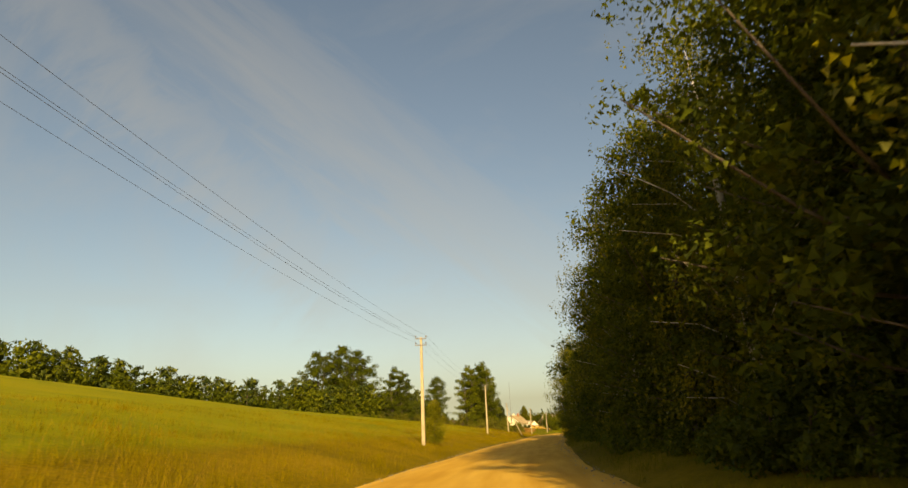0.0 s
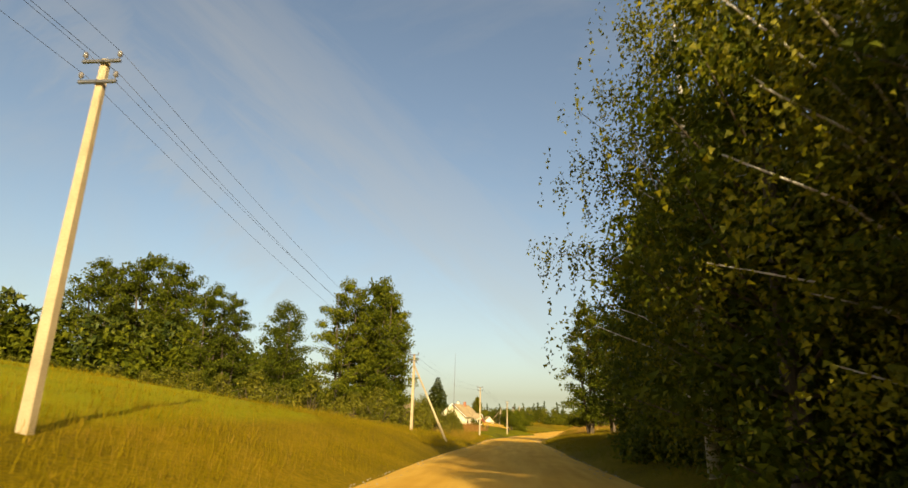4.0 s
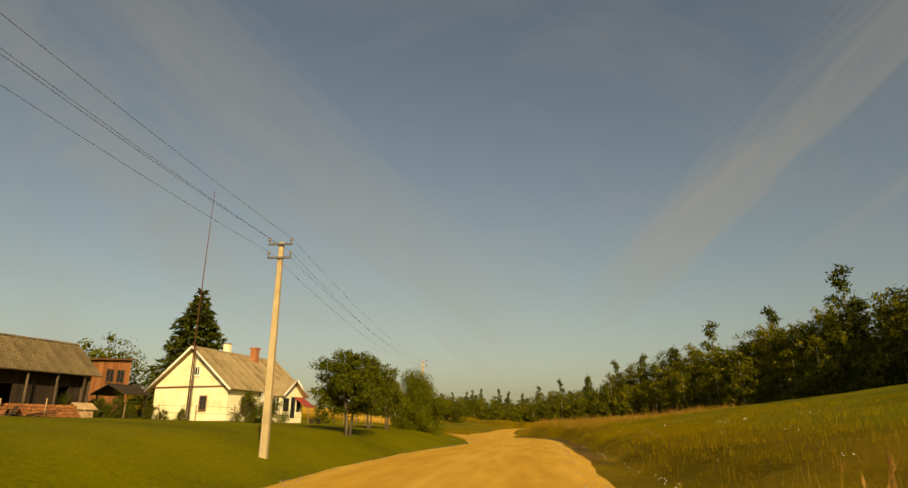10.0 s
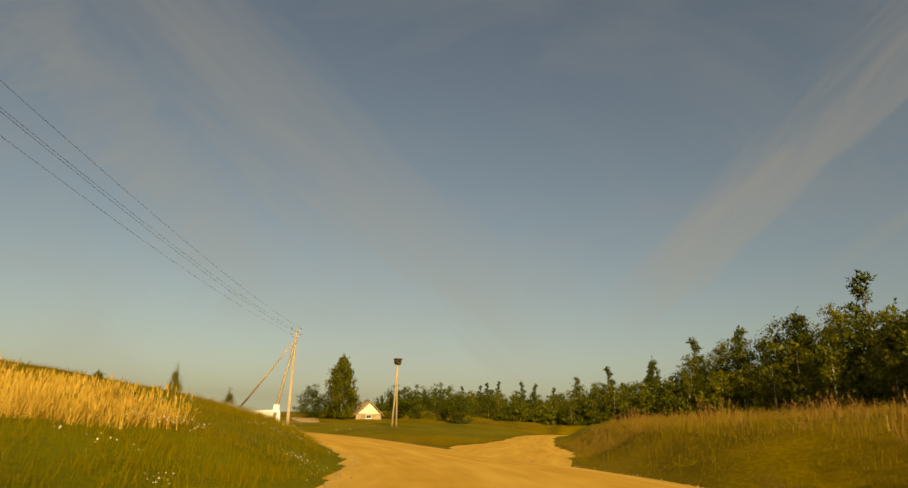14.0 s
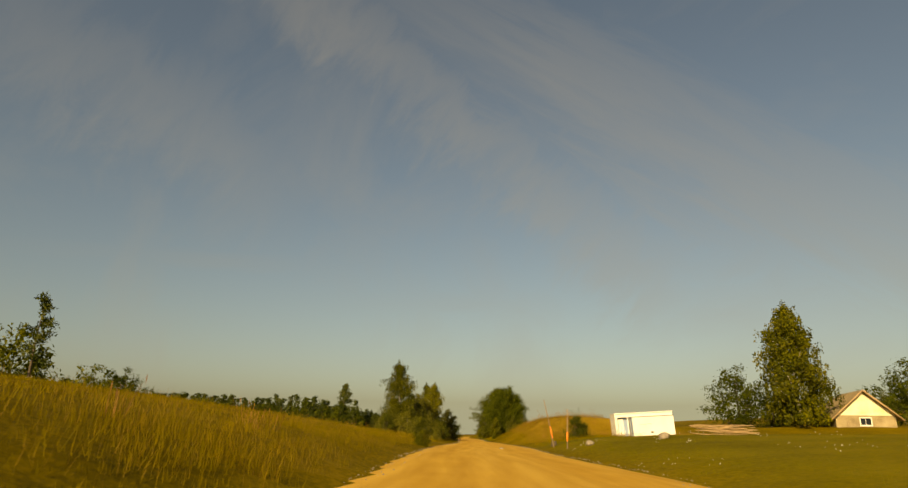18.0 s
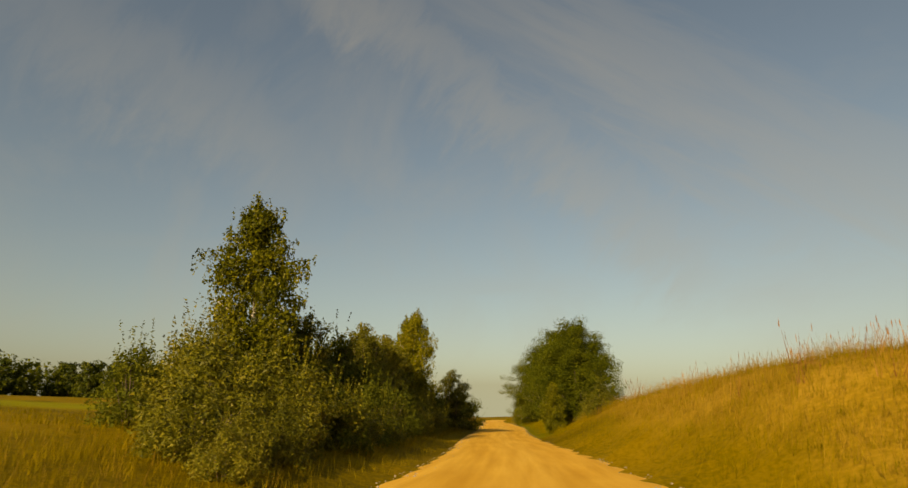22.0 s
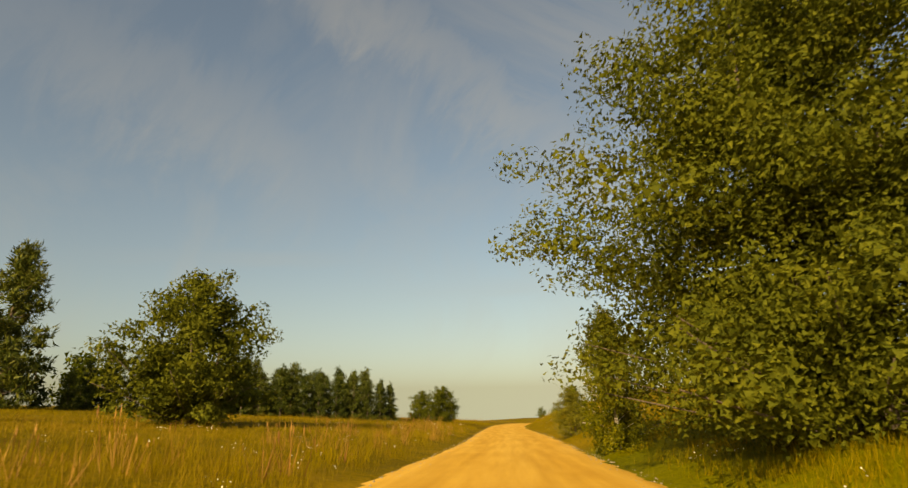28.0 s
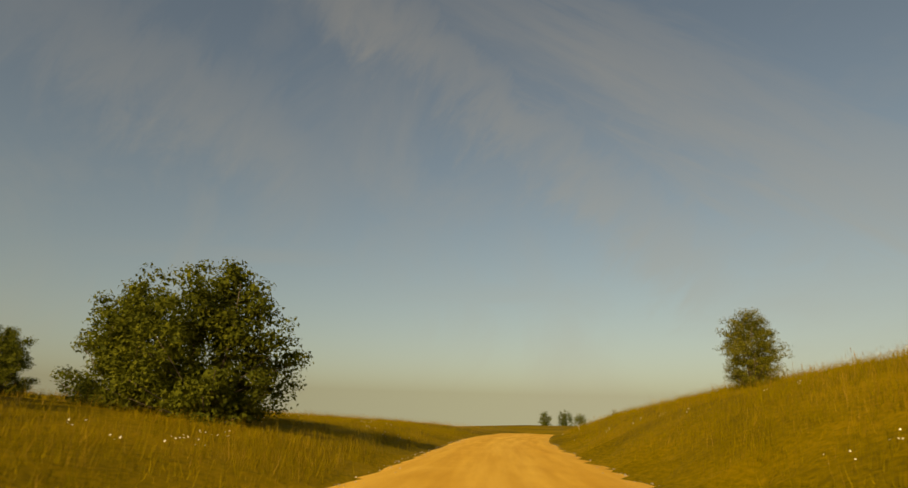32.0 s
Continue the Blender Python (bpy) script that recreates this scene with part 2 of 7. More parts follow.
M = {
    "leaf": material("broad_leaf", [(0.034, 0.048, 0.0026), (0.082, 0.099, 0.0053), (0.158, 0.164, 0.0092)], 0.6, 0.68, 0, 6.0, island=0.4, objrand=0.25, spread=(0.2, 0.8), spec=0.14, translucent=0.45),
    "olive_leaf": material("olive_leaf", [(0.042, 0.053, 0.0042), (0.078, 0.090, 0.0070), (0.129, 0.133, 0.0112)], 0.6, 0.8, 0, 3.0, island=0.4, objrand=0.2, spread=(0.2, 0.8), translucent=0.38, spec=0.15),
    "birch_leaf": material("birch_leaf", [(0.040, 0.050, 0.003), (0.125, 0.127, 0.006), (0.26, 0.225, 0.013)], 0.5, 0.5, 0, 6.0, island=0.45, objrand=0.2, spread=(0.2, 0.8), spec=0.14, translucent=0.42),
    "willow_leaf": material("willow_leaf", [(0.045, 0.052, 0.0045), (0.121, 0.118, 0.0101), (0.213, 0.185, 0.0202)], 0.5, 0.5, 0, 6.0, island=0.45, objrand=0.2, spread=(0.2, 0.8), spec=0.14, translucent=0.32),
    "needle": material("needles", [(0.017, 0.029, 0.0036), (0.043, 0.058, 0.0060), (0.090, 0.096, 0.0120)], 0.6, 0.6, 0, 8.0, island=0.6, objrand=0.25, spread=(0.2, 0.8), spec=0.14, translucent=0.12),
    "bark": material("bark", [(0.05, 0.038, 0.025), (0.13, 0.10, 0.07)], 3.0, 0.95, 0.8, 25.0, stretch=(1, 1, 0.25)),
    "birch_bark": material("birch_bark", [(0.05, 0.045, 0.04), (0.38, 0.34, 0.28), (0.48, 0.44, 0.37)], 3.5, 0.8, 0.4, 30.0, stretch=(1, 1, 2.5), spread=(0.36, 0.5)),
    "grass": material("grass_blade", [(0.082, 0.070, 0.002), (0.155, 0.116, 0.004), (0.225, 0.152, 0.008)], 0.15, 0.7, 0, 3.0, island=0.4, spread=(0.2, 0.8), spec=0.06, translucent=0.25),
    "lawn_grass": material("lawn_blade", [(0.066, 0.072, 0.002), (0.122, 0.118, 0.003), (0.170, 0.146, 0.006)], 0.2, 0.7, 0, 3.0, island=0.5, spread=(0.2, 0.8), spec=0.06, translucent=0.2),
    "far_leaf": material("far_leaf", [(0.040, 0.052, 0.003), (0.105, 0.118, 0.007), (0.19, 0.18, 0.013)], 0.5, 0.6, 0, 6.0, island=0.6, objrand=0.3, spread=(0.2, 0.8), spec=0.14, translucent=0.45),
    "dry_grass": material("dry_grass_blade", [(0.12, 0.076, 0.008), (0.20, 0.124, 0.014), (0.28, 0.18, 0.03)], 0.2, 0.7, 0, 3.0, island=0.5, spread=(0.2, 0.8), spec=0.06, translucent=0.2),
    "wheat_ear": material("wheat_straw", [(0.32, 0.195, 0.026), (0.48, 0.30, 0.042), (0.58, 0.38, 0.07)], 0.3, 0.7, 0, 3.0, island=0.5, spread=(0.2, 0.8), translucent=0.2),
    "concrete": material("weathered_concrete", [(0.27, 0.215, 0.125), (0.36, 0.29, 0.17), (0.42, 0.34, 0.21)], 1.2, 0.9, 0.25, 30.0),
    "tarred_wood": material("weathered_pole_wood", [(0.16, 0.11, 0.06), (0.30, 0.22, 0.13)], 2.0, 0.9, 0.5, 25.0, stretch=(1, 1, 0.15)),
    "steel": material("galvanised_steel", [(0.10, 0.10, 0.10), (0.22, 0.22, 0.22)], 5.0, 0.5, 0.1, 40.0, metal=0.8),
    "porcelain": material("dark_porcelain", [(0.10, 0.09, 0.08), (0.20, 0.19, 0.18)], 5.0, 0.2, 0.0, 40.0),
    "wire": material("aluminium_wire", [(0.05, 0.05, 0.06), (0.10, 0.10, 0.11)], 5.0, 0.5, 0.0, 40.0, metal=0.5),
}



def blend_material(name, layers, scale, fine, bump=0.5, ragged=0.5):
    """Layers of two-tone surface; each after the first spreads by a mesh attribute, with ragged borders."""
    m = bpy.data.materials.new(name)
    m.use_nodes = True
    n, l = m.node_tree.nodes, m.node_tree.links
    b = n["Principled BSDF"]
    tc = n.new("ShaderNodeTexCoord")
    big, small = n.new("ShaderNodeTexNoise"), n.new("ShaderNodeTexNoise")
    for nz, sc, det in ((big, scale, 6.0), (small, fine, 10.0)):
        nz.inputs["Scale"].default_value, nz.inputs["Detail"].default_value = sc, det
        nz.inputs["Roughness"].default_value = 0.68
        l.new(tc.outputs["Object"], nz.inputs["Vector"])
    add = n.new("ShaderNodeMath")
    add.operation, add.inputs[1].default_value = "MULTIPLY_ADD", 0.55
    half = n.new("ShaderNodeMath")
    half.operation, half.inputs[1].default_value = "MULTIPLY", 0.45
    l.new(small.outputs["Fac"], half.inputs[0])
    l.new(big.outputs["Fac"], add.inputs[0])
    l.new(half.outputs[0], add.inputs[2])
    last = None
    for attr, colors in layers:
        ramp = n.new("ShaderNodeValToRGB")
        el = ramp.color_ramp.elements
        el[0].position, el[1].position = 0.37, 0.63
        el[0].color, el[1].color = (*colors[0], 1), (*colors[-1], 1)
        e = el.new(0.5)
        e.color = (*colors[1], 1)
        l.new(add.outputs[0], ramp.inputs["Fac"])
        if last is None:
            last = ramp.outputs["Color"]
            continue
        at = n.new("ShaderNodeAttribute")
        at.attribute_name = attr
        sh = n.new("ShaderNodeMath")
        sh.operation, sh.inputs[1].default_value = "MULTIPLY_ADD", ragged
        l.new(add.outputs[0], sh.inputs[0])
        l.new(at.outputs["Fac"], sh.inputs[2])
        mr = n.new("ShaderNodeMapRange")
        mr.inputs["From Min"].default_value, mr.inputs["From Max"].default_value = 0.5 + ragged * 0.5 - 0.22, 0.5 + ragged * 0.5 + 0.22
        l.new(sh.outputs[0], mr.inputs["Value"])
        mx = n.new("ShaderNodeMixRGB")
        l.new(mr.outputs[0], mx.inputs["Fac"])
        l.new(last, mx.inputs["Color1"])
        l.new(ramp.outputs["Color"], mx.inputs["Color2"])
        last = mx.outputs["Color"]
    l.new(last, b.inputs["Base Color"])
    b.inputs["Roughness"].default_value, b.inputs["Specular IOR Level"].default_value = 0.95, 0.04
    bp = n.new("ShaderNodeBump")
    bp.inputs["Strength"].default_value, bp.inputs["Distance"].default_value = bump, 0.06
    l.new(add.outputs[0], bp.inputs["Height"])
    l.new(bp.outputs["Normal"], b.inputs["Normal"])
    return m


def road_material():
    """Sandy gravel: pale loose edges, packed wheel tracks, streaks along the way and scattered stones."""
    m = bpy.data.materials.new("sandy_gravel")
    m.use_nodes = True
    n, l = m.node_tree.nodes, m.node_tree.links
    b = n["Principled BSDF"]

    def noise_at(vec, scale, detail):
        nz = n.new("ShaderNodeTexNoise")
        nz.inputs["Scale"].default_value, nz.inputs["Detail"].default_value = scale, detail
        l.new(vec, nz.inputs["Vector"])
        return nz.outputs["Fac"]

    def mixed(fac, a, c, kind="MIX"):
        mx = n.new("ShaderNodeMixRGB")
        mx.blend_type = kind
        for k, v in enumerate((fac, a, c)):
            if isinstance(v, bpy.types.NodeSocket):
                l.new(v, mx.inputs[k])
            else:
                mx.inputs[k].default_value = v if k == 0 else (*v, 1)
        return mx.outputs["Color"]

    def ranged(v, a, c, lo=0.0, hi=1.0):
        mr = n.new("ShaderNodeMapRange")
        l.new(v, mr.inputs["Value"])
        for k, x in zip(("From Min", "From Max", "To Min", "To Max"), (a, c, lo, hi)):
            mr.inputs[k].default_value = x
        return mr.outputs[0]

    tc = n.new("ShaderNodeTexCoord")
    lane, wear = n.new("ShaderNodeAttribute"), n.new("ShaderNodeAttribute")
    lane.attribute_name, wear.attribute_name = "lane", "wear"
    streaks = noise_at(lane.outputs["Vector"], 3.0, 6.0)
    patch = noise_at(tc.outputs["Object"], 0.5, 5.0)
    grit = noise_at(tc.outputs["Object"], 40.0, 3.0)
    vor = n.new("ShaderNodeTexVoronoi")
    vor.inputs["Scale"].default_value = 14.0
    l.new(tc.outputs["Object"], vor.inputs["Vector"])
    loose = mixed(ranged(streaks, 0.35, 0.65), (0.55, 0.312, 0.048), (0.68, 0.41, 0.078))
    packed = mixed(ranged(streaks, 0.3, 0.7), (0.46, 0.242, 0.030), (0.63, 0.36, 0.055))
    w2 = n.new("ShaderNodeMath")
    w2.operation = "MULTIPLY"
    l.new(wear.outputs["Fac"], w2.inputs[0])
    l.new(ranged(patch, 0.3, 0.6, 0.35, 1.0), w2.inputs[1])
    col = mixed(w2.outputs[0], loose, packed)
    col = mixed(ranged(grit, 0.3, 0.7, 0.0, 0.35), col, (0.35, 0.20, 0.036))
    col = mixed(ranged(vor.outputs["Distance"], 0.05, 0.16, 0.45, 0.0), col, (0.60, 0.43, 0.17))
    l.new(col, b.inputs["Base Color"])
    b.inputs["Roughness"].default_value, b.inputs["Specular IOR Level"].default_value = 0.95, 0.04
    h = n.new("ShaderNodeMath")
    h.operation = "SUBTRACT"
    l.new(grit, h.inputs[0])
    l.new(vor.outputs["Distance"], h.inputs[1])
    bp = n.new("ShaderNodeBump")
    bp.inputs["Strength"].default_value, bp.inputs["Distance"].default_value = 0.35, 0.02
    l.new(h.outputs[0], bp.inputs["Height"])
    l.new(bp.outputs["Normal"], b.inputs["Normal"])
    return m


M["road"] = road_material()
M["land"] = blend_material("grassland", [
    ("", [(0.070, 0.052, 0.002), (0.150, 0.104, 0.003), (0.240, 0.150, 0.008)]),
    ("lawn", [(0.064, 0.066, 0.002), (0.122, 0.116, 0.003), (0.170, 0.146, 0.005)]),
    ("green_field", [(0.11, 0.122, 0.004), (0.18, 0.175, 0.005), (0.24, 0.200, 0.008)]),
    ("dry_top", [(0.15, 0.095, 0.008), (0.26, 0.160, 0.014), (0.36, 0.22, 0.03)]),
    ("earth", [(0.040, 0.022, 0.008), (0.090, 0.052, 0.018), (0.17, 0.10, 0.04)])], 0.12, 7.0, 0.9)
# ---------------------------------------------------------------- mesh helpers


def mesh_np(name, verts, faces, mats, index=None, smooth=False):
    me = bpy.data.meshes.new(name)
    verts, faces = np.asarray(verts, np.float32), np.asarray(faces, np.int32)
    k = faces.shape[1]
    me.vertices.add(len(verts))
    me.vertices.foreach_set("co", verts.ravel())
    me.loops.add(faces.size)
    me.loops.foreach_set("vertex_index", faces.ravel())
    me.polygons.add(len(faces))
    me.polygons.foreach_set("loop_start", np.arange(0, faces.size, k, dtype=np.int32))
    me.polygons.foreach_set("loop_total", np.full(len(faces), k, np.int32))
    for m in mats if isinstance(mats, (list, tuple)) else [mats]:
        me.materials.append(m)
    if index is not None:
        me.polygons.foreach_set("material_index", np.asarray(index, np.int32))
    if smooth:
        me.polygons.foreach_set("use_smooth", np.ones(len(faces), bool))
    me.update(calc_edges=True)
    return me


def part(name, data, mat, parent, label=""):
    """Links a bmesh or a mesh as one mesh object under a thing or a part."""
    if isinstance(data, bmesh.types.BMesh):
        me = bpy.data.meshes.new(name)
        data.to_mesh(me)
        data.free()
        me.materials.append(mat)
    else:
        me = data
    ob = new(name, me)
    ob.parent = parent
    if label:
        tagged(ob, label)
    return ob


def thing(name, label, category, at=(0, 0, 0), turn=0.0, group="", kind=""):
    ob = new(name)
    ob.empty_display_size = 0.2
    ob.matrix_world = pose(*at, 0, 0, turn)
    return tagged(ob, label, category, group, kind)


def box(bm, x0, x1, y0, y1, z0, z1, bevel=0.0):
    v = [bm.verts.new((x, y, z)) for z in (z0, z1) for y in (y0, y1) for x in (x0, x1)]
    fs = [bm.faces.new([v[i] for i in q]) for q in ((0, 2, 3, 1), (4, 5, 7, 6), (0, 1, 5, 4), (1, 3, 7, 5), (3, 2, 6, 7), (2, 0, 4, 6))]
    if bevel:
        es = list({e for f in fs for e in f.edges})
        bmesh.ops.bevel(bm, geom=es, offset=bevel, segments=1, affect="EDGES")
    return bm


def boxed(x0, x1, y0, y1, z0, z1, bevel=0.0):
    return box(bmesh.new(), x0, x1, y0, y1, z0, z1, bevel)


def tube(bm, pts, radii, sides=6):
    """A tapered tube along points."""
    rings = []
    for i, (p, r) in enumerate(zip(pts, radii)):
        p = Vector(p)
        d = (Vector(pts[min(i + 1, len(pts) - 1)]) - Vector(pts[max(i - 1, 0)])).normalized()
        a = d.orthogonal().normalized() if abs(d.z) < 0.95 else Vector((1, 0, 0))
        a = (a - d * a.dot(d)).normalized()
        b = d.cross(a)
        rings.append([bm.verts.new(p + r * (math.cos(2 * math.pi * k / sides) * a + math.sin(2 * math.pi * k / sides) * b)) for k in range(sides)])
    for r0, r1 in zip(rings, rings[1:]):
        for k in range(sides):
            f = bm.faces.new((r0[k], r0[(k + 1) % sides], r1[(k + 1) % sides], r1[k]))
            f.smooth = True
    bm.faces.new(rings[0][::-1])
    bm.faces.new(rings[-1])
    return bm


# ---------------------------------------------------------------- plan: the road's line and the lie of the land
# x, y, half width
ROAD = [(12.4, -99.2, 3.7), (11.0, -74.3, 3.7), (9.6, -49.3, 3.7), (8.2, -24.3, 3.7), (6.8, 0.6, 3.7), (6.0, 25.6, 3.7), (6.0, 50.6, 3.7), (6.2, 75.7, 3.8), (6.1, 100.7, 3.7), (6.1, 125.7, 3.4), (6.3, 150.7, 3.5), (8.2, 175.6, 3.9), (10.1, 200.5, 4.2), (13.0, 225.4, 4.7), (17.0, 250.3, 4.5), (17.0, 275.6, 5.3), (10.2, 299.9, 4.5), (-1.6, 321.9, 4.3), (-17.3, 341.5, 3.8), (-32.3, 361.5, 3.8), (-47.4, 381.5, 3.0), (-63.3, 400.7, 2.6), (-78.7, 420.4, 2.8), (-94.2, 440.0, 3.4), (-110.0, 459.4, 3.3), (-125.8, 478.8, 3.4), (-133.5, 488.0, 3.5), (-149.7, 507.1, 3.2), (-164.9, 526.8, 3.2), (-178.8, 547.6, 3.2), (-196.3, 572.0, 3.2), (-235.5, 617.5, 3.2)]


def spline(rows, step=1.0):
    p = np.array(rows)
    out = []
    for i in range(1, len(p) - 2):
        a, b, c, d = p[i - 1:i + 3]
        n = max(2, int(np.hypot(*(c - b)[:2]) / step))
        for t in np.arange(n) / n:
            out.append(0.5 * (2 * b + (c - a) * t + (2 * a - 5 * b + 4 * c - d) * t * t + (3 * b - a - 3 * c + d) * t ** 3))
    return np.array(out)


LINE = spline(ROAD)
_t = np.gradient(LINE[:, :2], axis=0)
TAN = _t / np.linalg.norm(_t, axis=1, keepdims=True)
RIGHT = np.stack([TAN[:, 1], -TAN[:, 0]], 1)
LEN = np.r_[0, np.cumsum(np.hypot(*np.diff(LINE[:, :2], axis=0).T))] - 50.0      # 0 where the camera starts


def along(x, y):
    """For places: how far along the road, how far to its right, and its half width there."""
    p = np.stack([np.ravel(x), np.ravel(y)], 1).astype(float)
    best = np.empty(len(p), int)
    for i in range(0, len(p), 4000):
        q = p[i:i + 4000]
        best[i:i + 4000] = ((q[:, None] - LINE[None, :, :2]) ** 2).sum(-1).argmin(1)
    o = p - LINE[best, :2]
    t = (o * TAN[best]).sum(1)
    d = (o * RIGHT[best]).sum(1)
    far = np.hypot(*o.T)
    d = np.where(np.abs(t) > 3, np.sign(d + 1e-9) * far, d)
    return LEN[best] + np.clip(t, -3, 3), d, LINE[best, 2]


def spot(s, d):
    """The place s metres along the road and d to its right."""
    return tuple(np.interp(s, LEN, LINE[:, k]) + d * np.interp(s, LEN, RIGHT[:, k]) for k in (0, 1))


# s, bank and slope on the left, bank and slope on the right, most height left and right
LAND = np.array([
    (-60, 0.4, 0.185, 0.6, 0.03, 19, 6), (55, 0.4, 0.19, 0.6, 0.03, 19, 6), (90, 0.4, 0.165, 0.6, 0.03, 17, 6), (120, 1.2, 0.14, 0.6, 0.04, 12, 8), (138, 0.85, 0.125, 0.6, 0.06, 8, 9.5), (150, 0.7, 0.09, 0.6, 0.08, 6, 11), (168, 0.6, 0.08, 0.5, 0.105, 5.6, 12.5),
    (190, 0.6, 0.066, 0.4, 0.13, 5.2, 14), (206, 1.0, 0.045, 0.33, 0.143, 5.3, 14.6), (222, 1.35, 0.026, 0.27, 0.155, 5.4, 15.2), (262, 1.35, 0.028, 0.25, 0.165, 5.5, 15), (280, 0.9, 0.055, 0.3, 0.16, 6, 14), (292, 0.8, 0.07, 1.2, 0.12, 5, 12), (306, 1.2, 0.10, 1.8, 0.06, 5, 4), (314, 1.5, 0.125, 1.8, 0.05, 5, 4), (330, 1.65, 0.178, 1.4, 0.04, 6, 3), (347, 1.35, 0.175, 0.6, 0.03, 6.5, 3), (357, 0.85, 0.142, 0.5, 0.03, 6.5, 3),
    (375, 0.55, 0.135, 0.8, 0.03, 6.5, 3), (383, 0.55, 0.14, 1.0, 0.02, 6.5, 2), (391, 0.5, 0.14, 1.0, 0.02, 6, 2), (398, 0.5, 0.14, 0.9, 0.02, 6, 2), (410, 0.4, 0.105, 0.8, 0.03, 6, 2), (416, 0.4, 0.07, 0.9, 0.06, 5, 2.5), (438, 0.4, 0.05, 0.9, 0.07, 5, 3), (458, 0.4, 0.04, 0.5, 0.10, 4, 8), (520, 0.5, 0.06, 0.9, 0.11, 4, 8),
    (555, 0.7, 0.07, 1.2, 0.12, 4, 5), (580, 0.8, 0.075, 1.4, 0.27, 4, 4.8), (606, 0.7, 0.05, 1.2, 0.24, 2.5, 4.8), (640, 0.6, 0.03, 0.8, 0.08, 2, 4), (690, 0.4, 0.02, 0.4, 0.02, 1.5, 1.5)])


# the branch that leaves the bend and runs on up to the wood; the levelled pad of the cabin
br = spline([(14.5, 250, 3.0), (16.0, 283, 3.6), (18.2, 301, 4.3), (20.5, 316, 3.0), (22.6, 331, 2.5), (24.8, 346, 2.4), (28.5, 366, 2.4), (35, 392, 2.4), (44, 420, 2.4)])
PAD = (-25.6, 381.0)


def crest(s):
    """The road climbs through the junction, a little more past the end of the drive, and then falls away."""
    k = np.clip((s - 310) / 64, 0, 1)
    return 1.1 * k * k * (3 - 2 * k) + 0.008 * np.clip(s - 570, 0, 65) - 0.012 * np.maximum(s - 635, 0)


def ground(x, y, rough=True):
    """The height of the ground."""
    x, y = np.ravel(np.asarray(x, float)), np.ravel(np.asarray(y, float))
    s, d, w = along(x, y)
    c = [np.interp(s, LAND[:, 0], LAND[:, k]) for k in range(1, 7)]
    off = np.maximum(np.abs(d) - w - 0.4, 0)
    left = d < 0
    bank, slope, top = np.where(left, c[0], c[2]), np.where(left, c[1], c[3]), np.where(left, c[4], c[5])
    ditch = -0.8 * np.exp(-((off - 1.7) / 0.9) ** 2) * np.where(left, 0.3, 1.0) * ((s > 225) & (s < 300))
    h = bank * (1 - np.exp(-off / 2.5)) + top * np.tanh(slope * off / top) + ditch
    # the long grassy mound on the right before the oaks
    m = np.clip((s - 411) / 11, 0, 1) * np.clip((456 - s) / 14, 0, 1)
    swell = np.interp(s, [408, 426, 440, 456], [1.85, 2.0, 1.55, 1.5]) * m * m * (3 - 2 * m)
    h = h + np.where(left, 0, swell * np.clip(off / 4, 0, 1) * np.exp(-(np.maximum(off - np.interp(s, [420, 436], [9, 6]), 0) / 9) ** 2))
    h = h + (0.05 * np.sin(x * 0.9 + 1.3 * np.sin(y * 0.35)) * np.sin(y * 0.7) * np.minimum(off / 4, 1) if rough else 0)
    h = h + crest(s) - 0.012 * np.where(s > LEN[-1] - 4, np.abs(d), 0)
    bd = np.full(len(x), 99.0)
    near = (x > 5) & (x < 70) & (y > 250) & (y < 440)
    if near.any():
        q = np.c_[x, y][near]
        pick = ((q[:, None] - br[None, ::2, :2]) ** 2).sum(-1).argmin(1) * 2
        bd[near] = np.hypot(*(q - br[pick, :2]).T) - (br[pick, 2] - 3.2)
        west = near.copy()
        west[near] = q[:, 0] < br[pick, 0]
    else:
        west = near
    bd = np.where(left, 99.0, bd)
    k = np.clip((bd - 4.2) / np.where(west, 14, 4.0), 0, 1)
    k = k * k * (3 - 2 * k)
    h = crest(s) + (h - crest(s)) * (0.02 + 0.98 * k) + (1 - k) * 0.08 * (bd > 3.4)
    r2 = ((x - PAD[0]) ** 2 + (y - PAD[1]) ** 2) / 60
    pad = np.exp(-r2 * r2)
    h = h * (1 - pad) + pad * (1.95 + 0.1 * ((x + 26.4) * 0.81 + (y - 379) * 0.59))
    return h - 0.12 * np.clip(w + 1.5 - np.abs(d), 0, 1)


def gz(x, y):
    return float(ground([x], [y])[0])


def on(x, y, sink=0.05):
    return (x, y, gz(x, y) - sink)
# ---------------------------------------------------------------- ground sheet and road
def ticks(lo, hi, step, far):
    core = list(np.arange(lo, hi + 0.01, step))
    a, b, g = core[0], core[-1], step
    pre, post = [], []
    while a > -far or b < far:
        g *= 1.35
        a, b = a - g, b + g
        pre.append(a)
        post.append(b)
    return np.array(pre[::-1] + core + post)


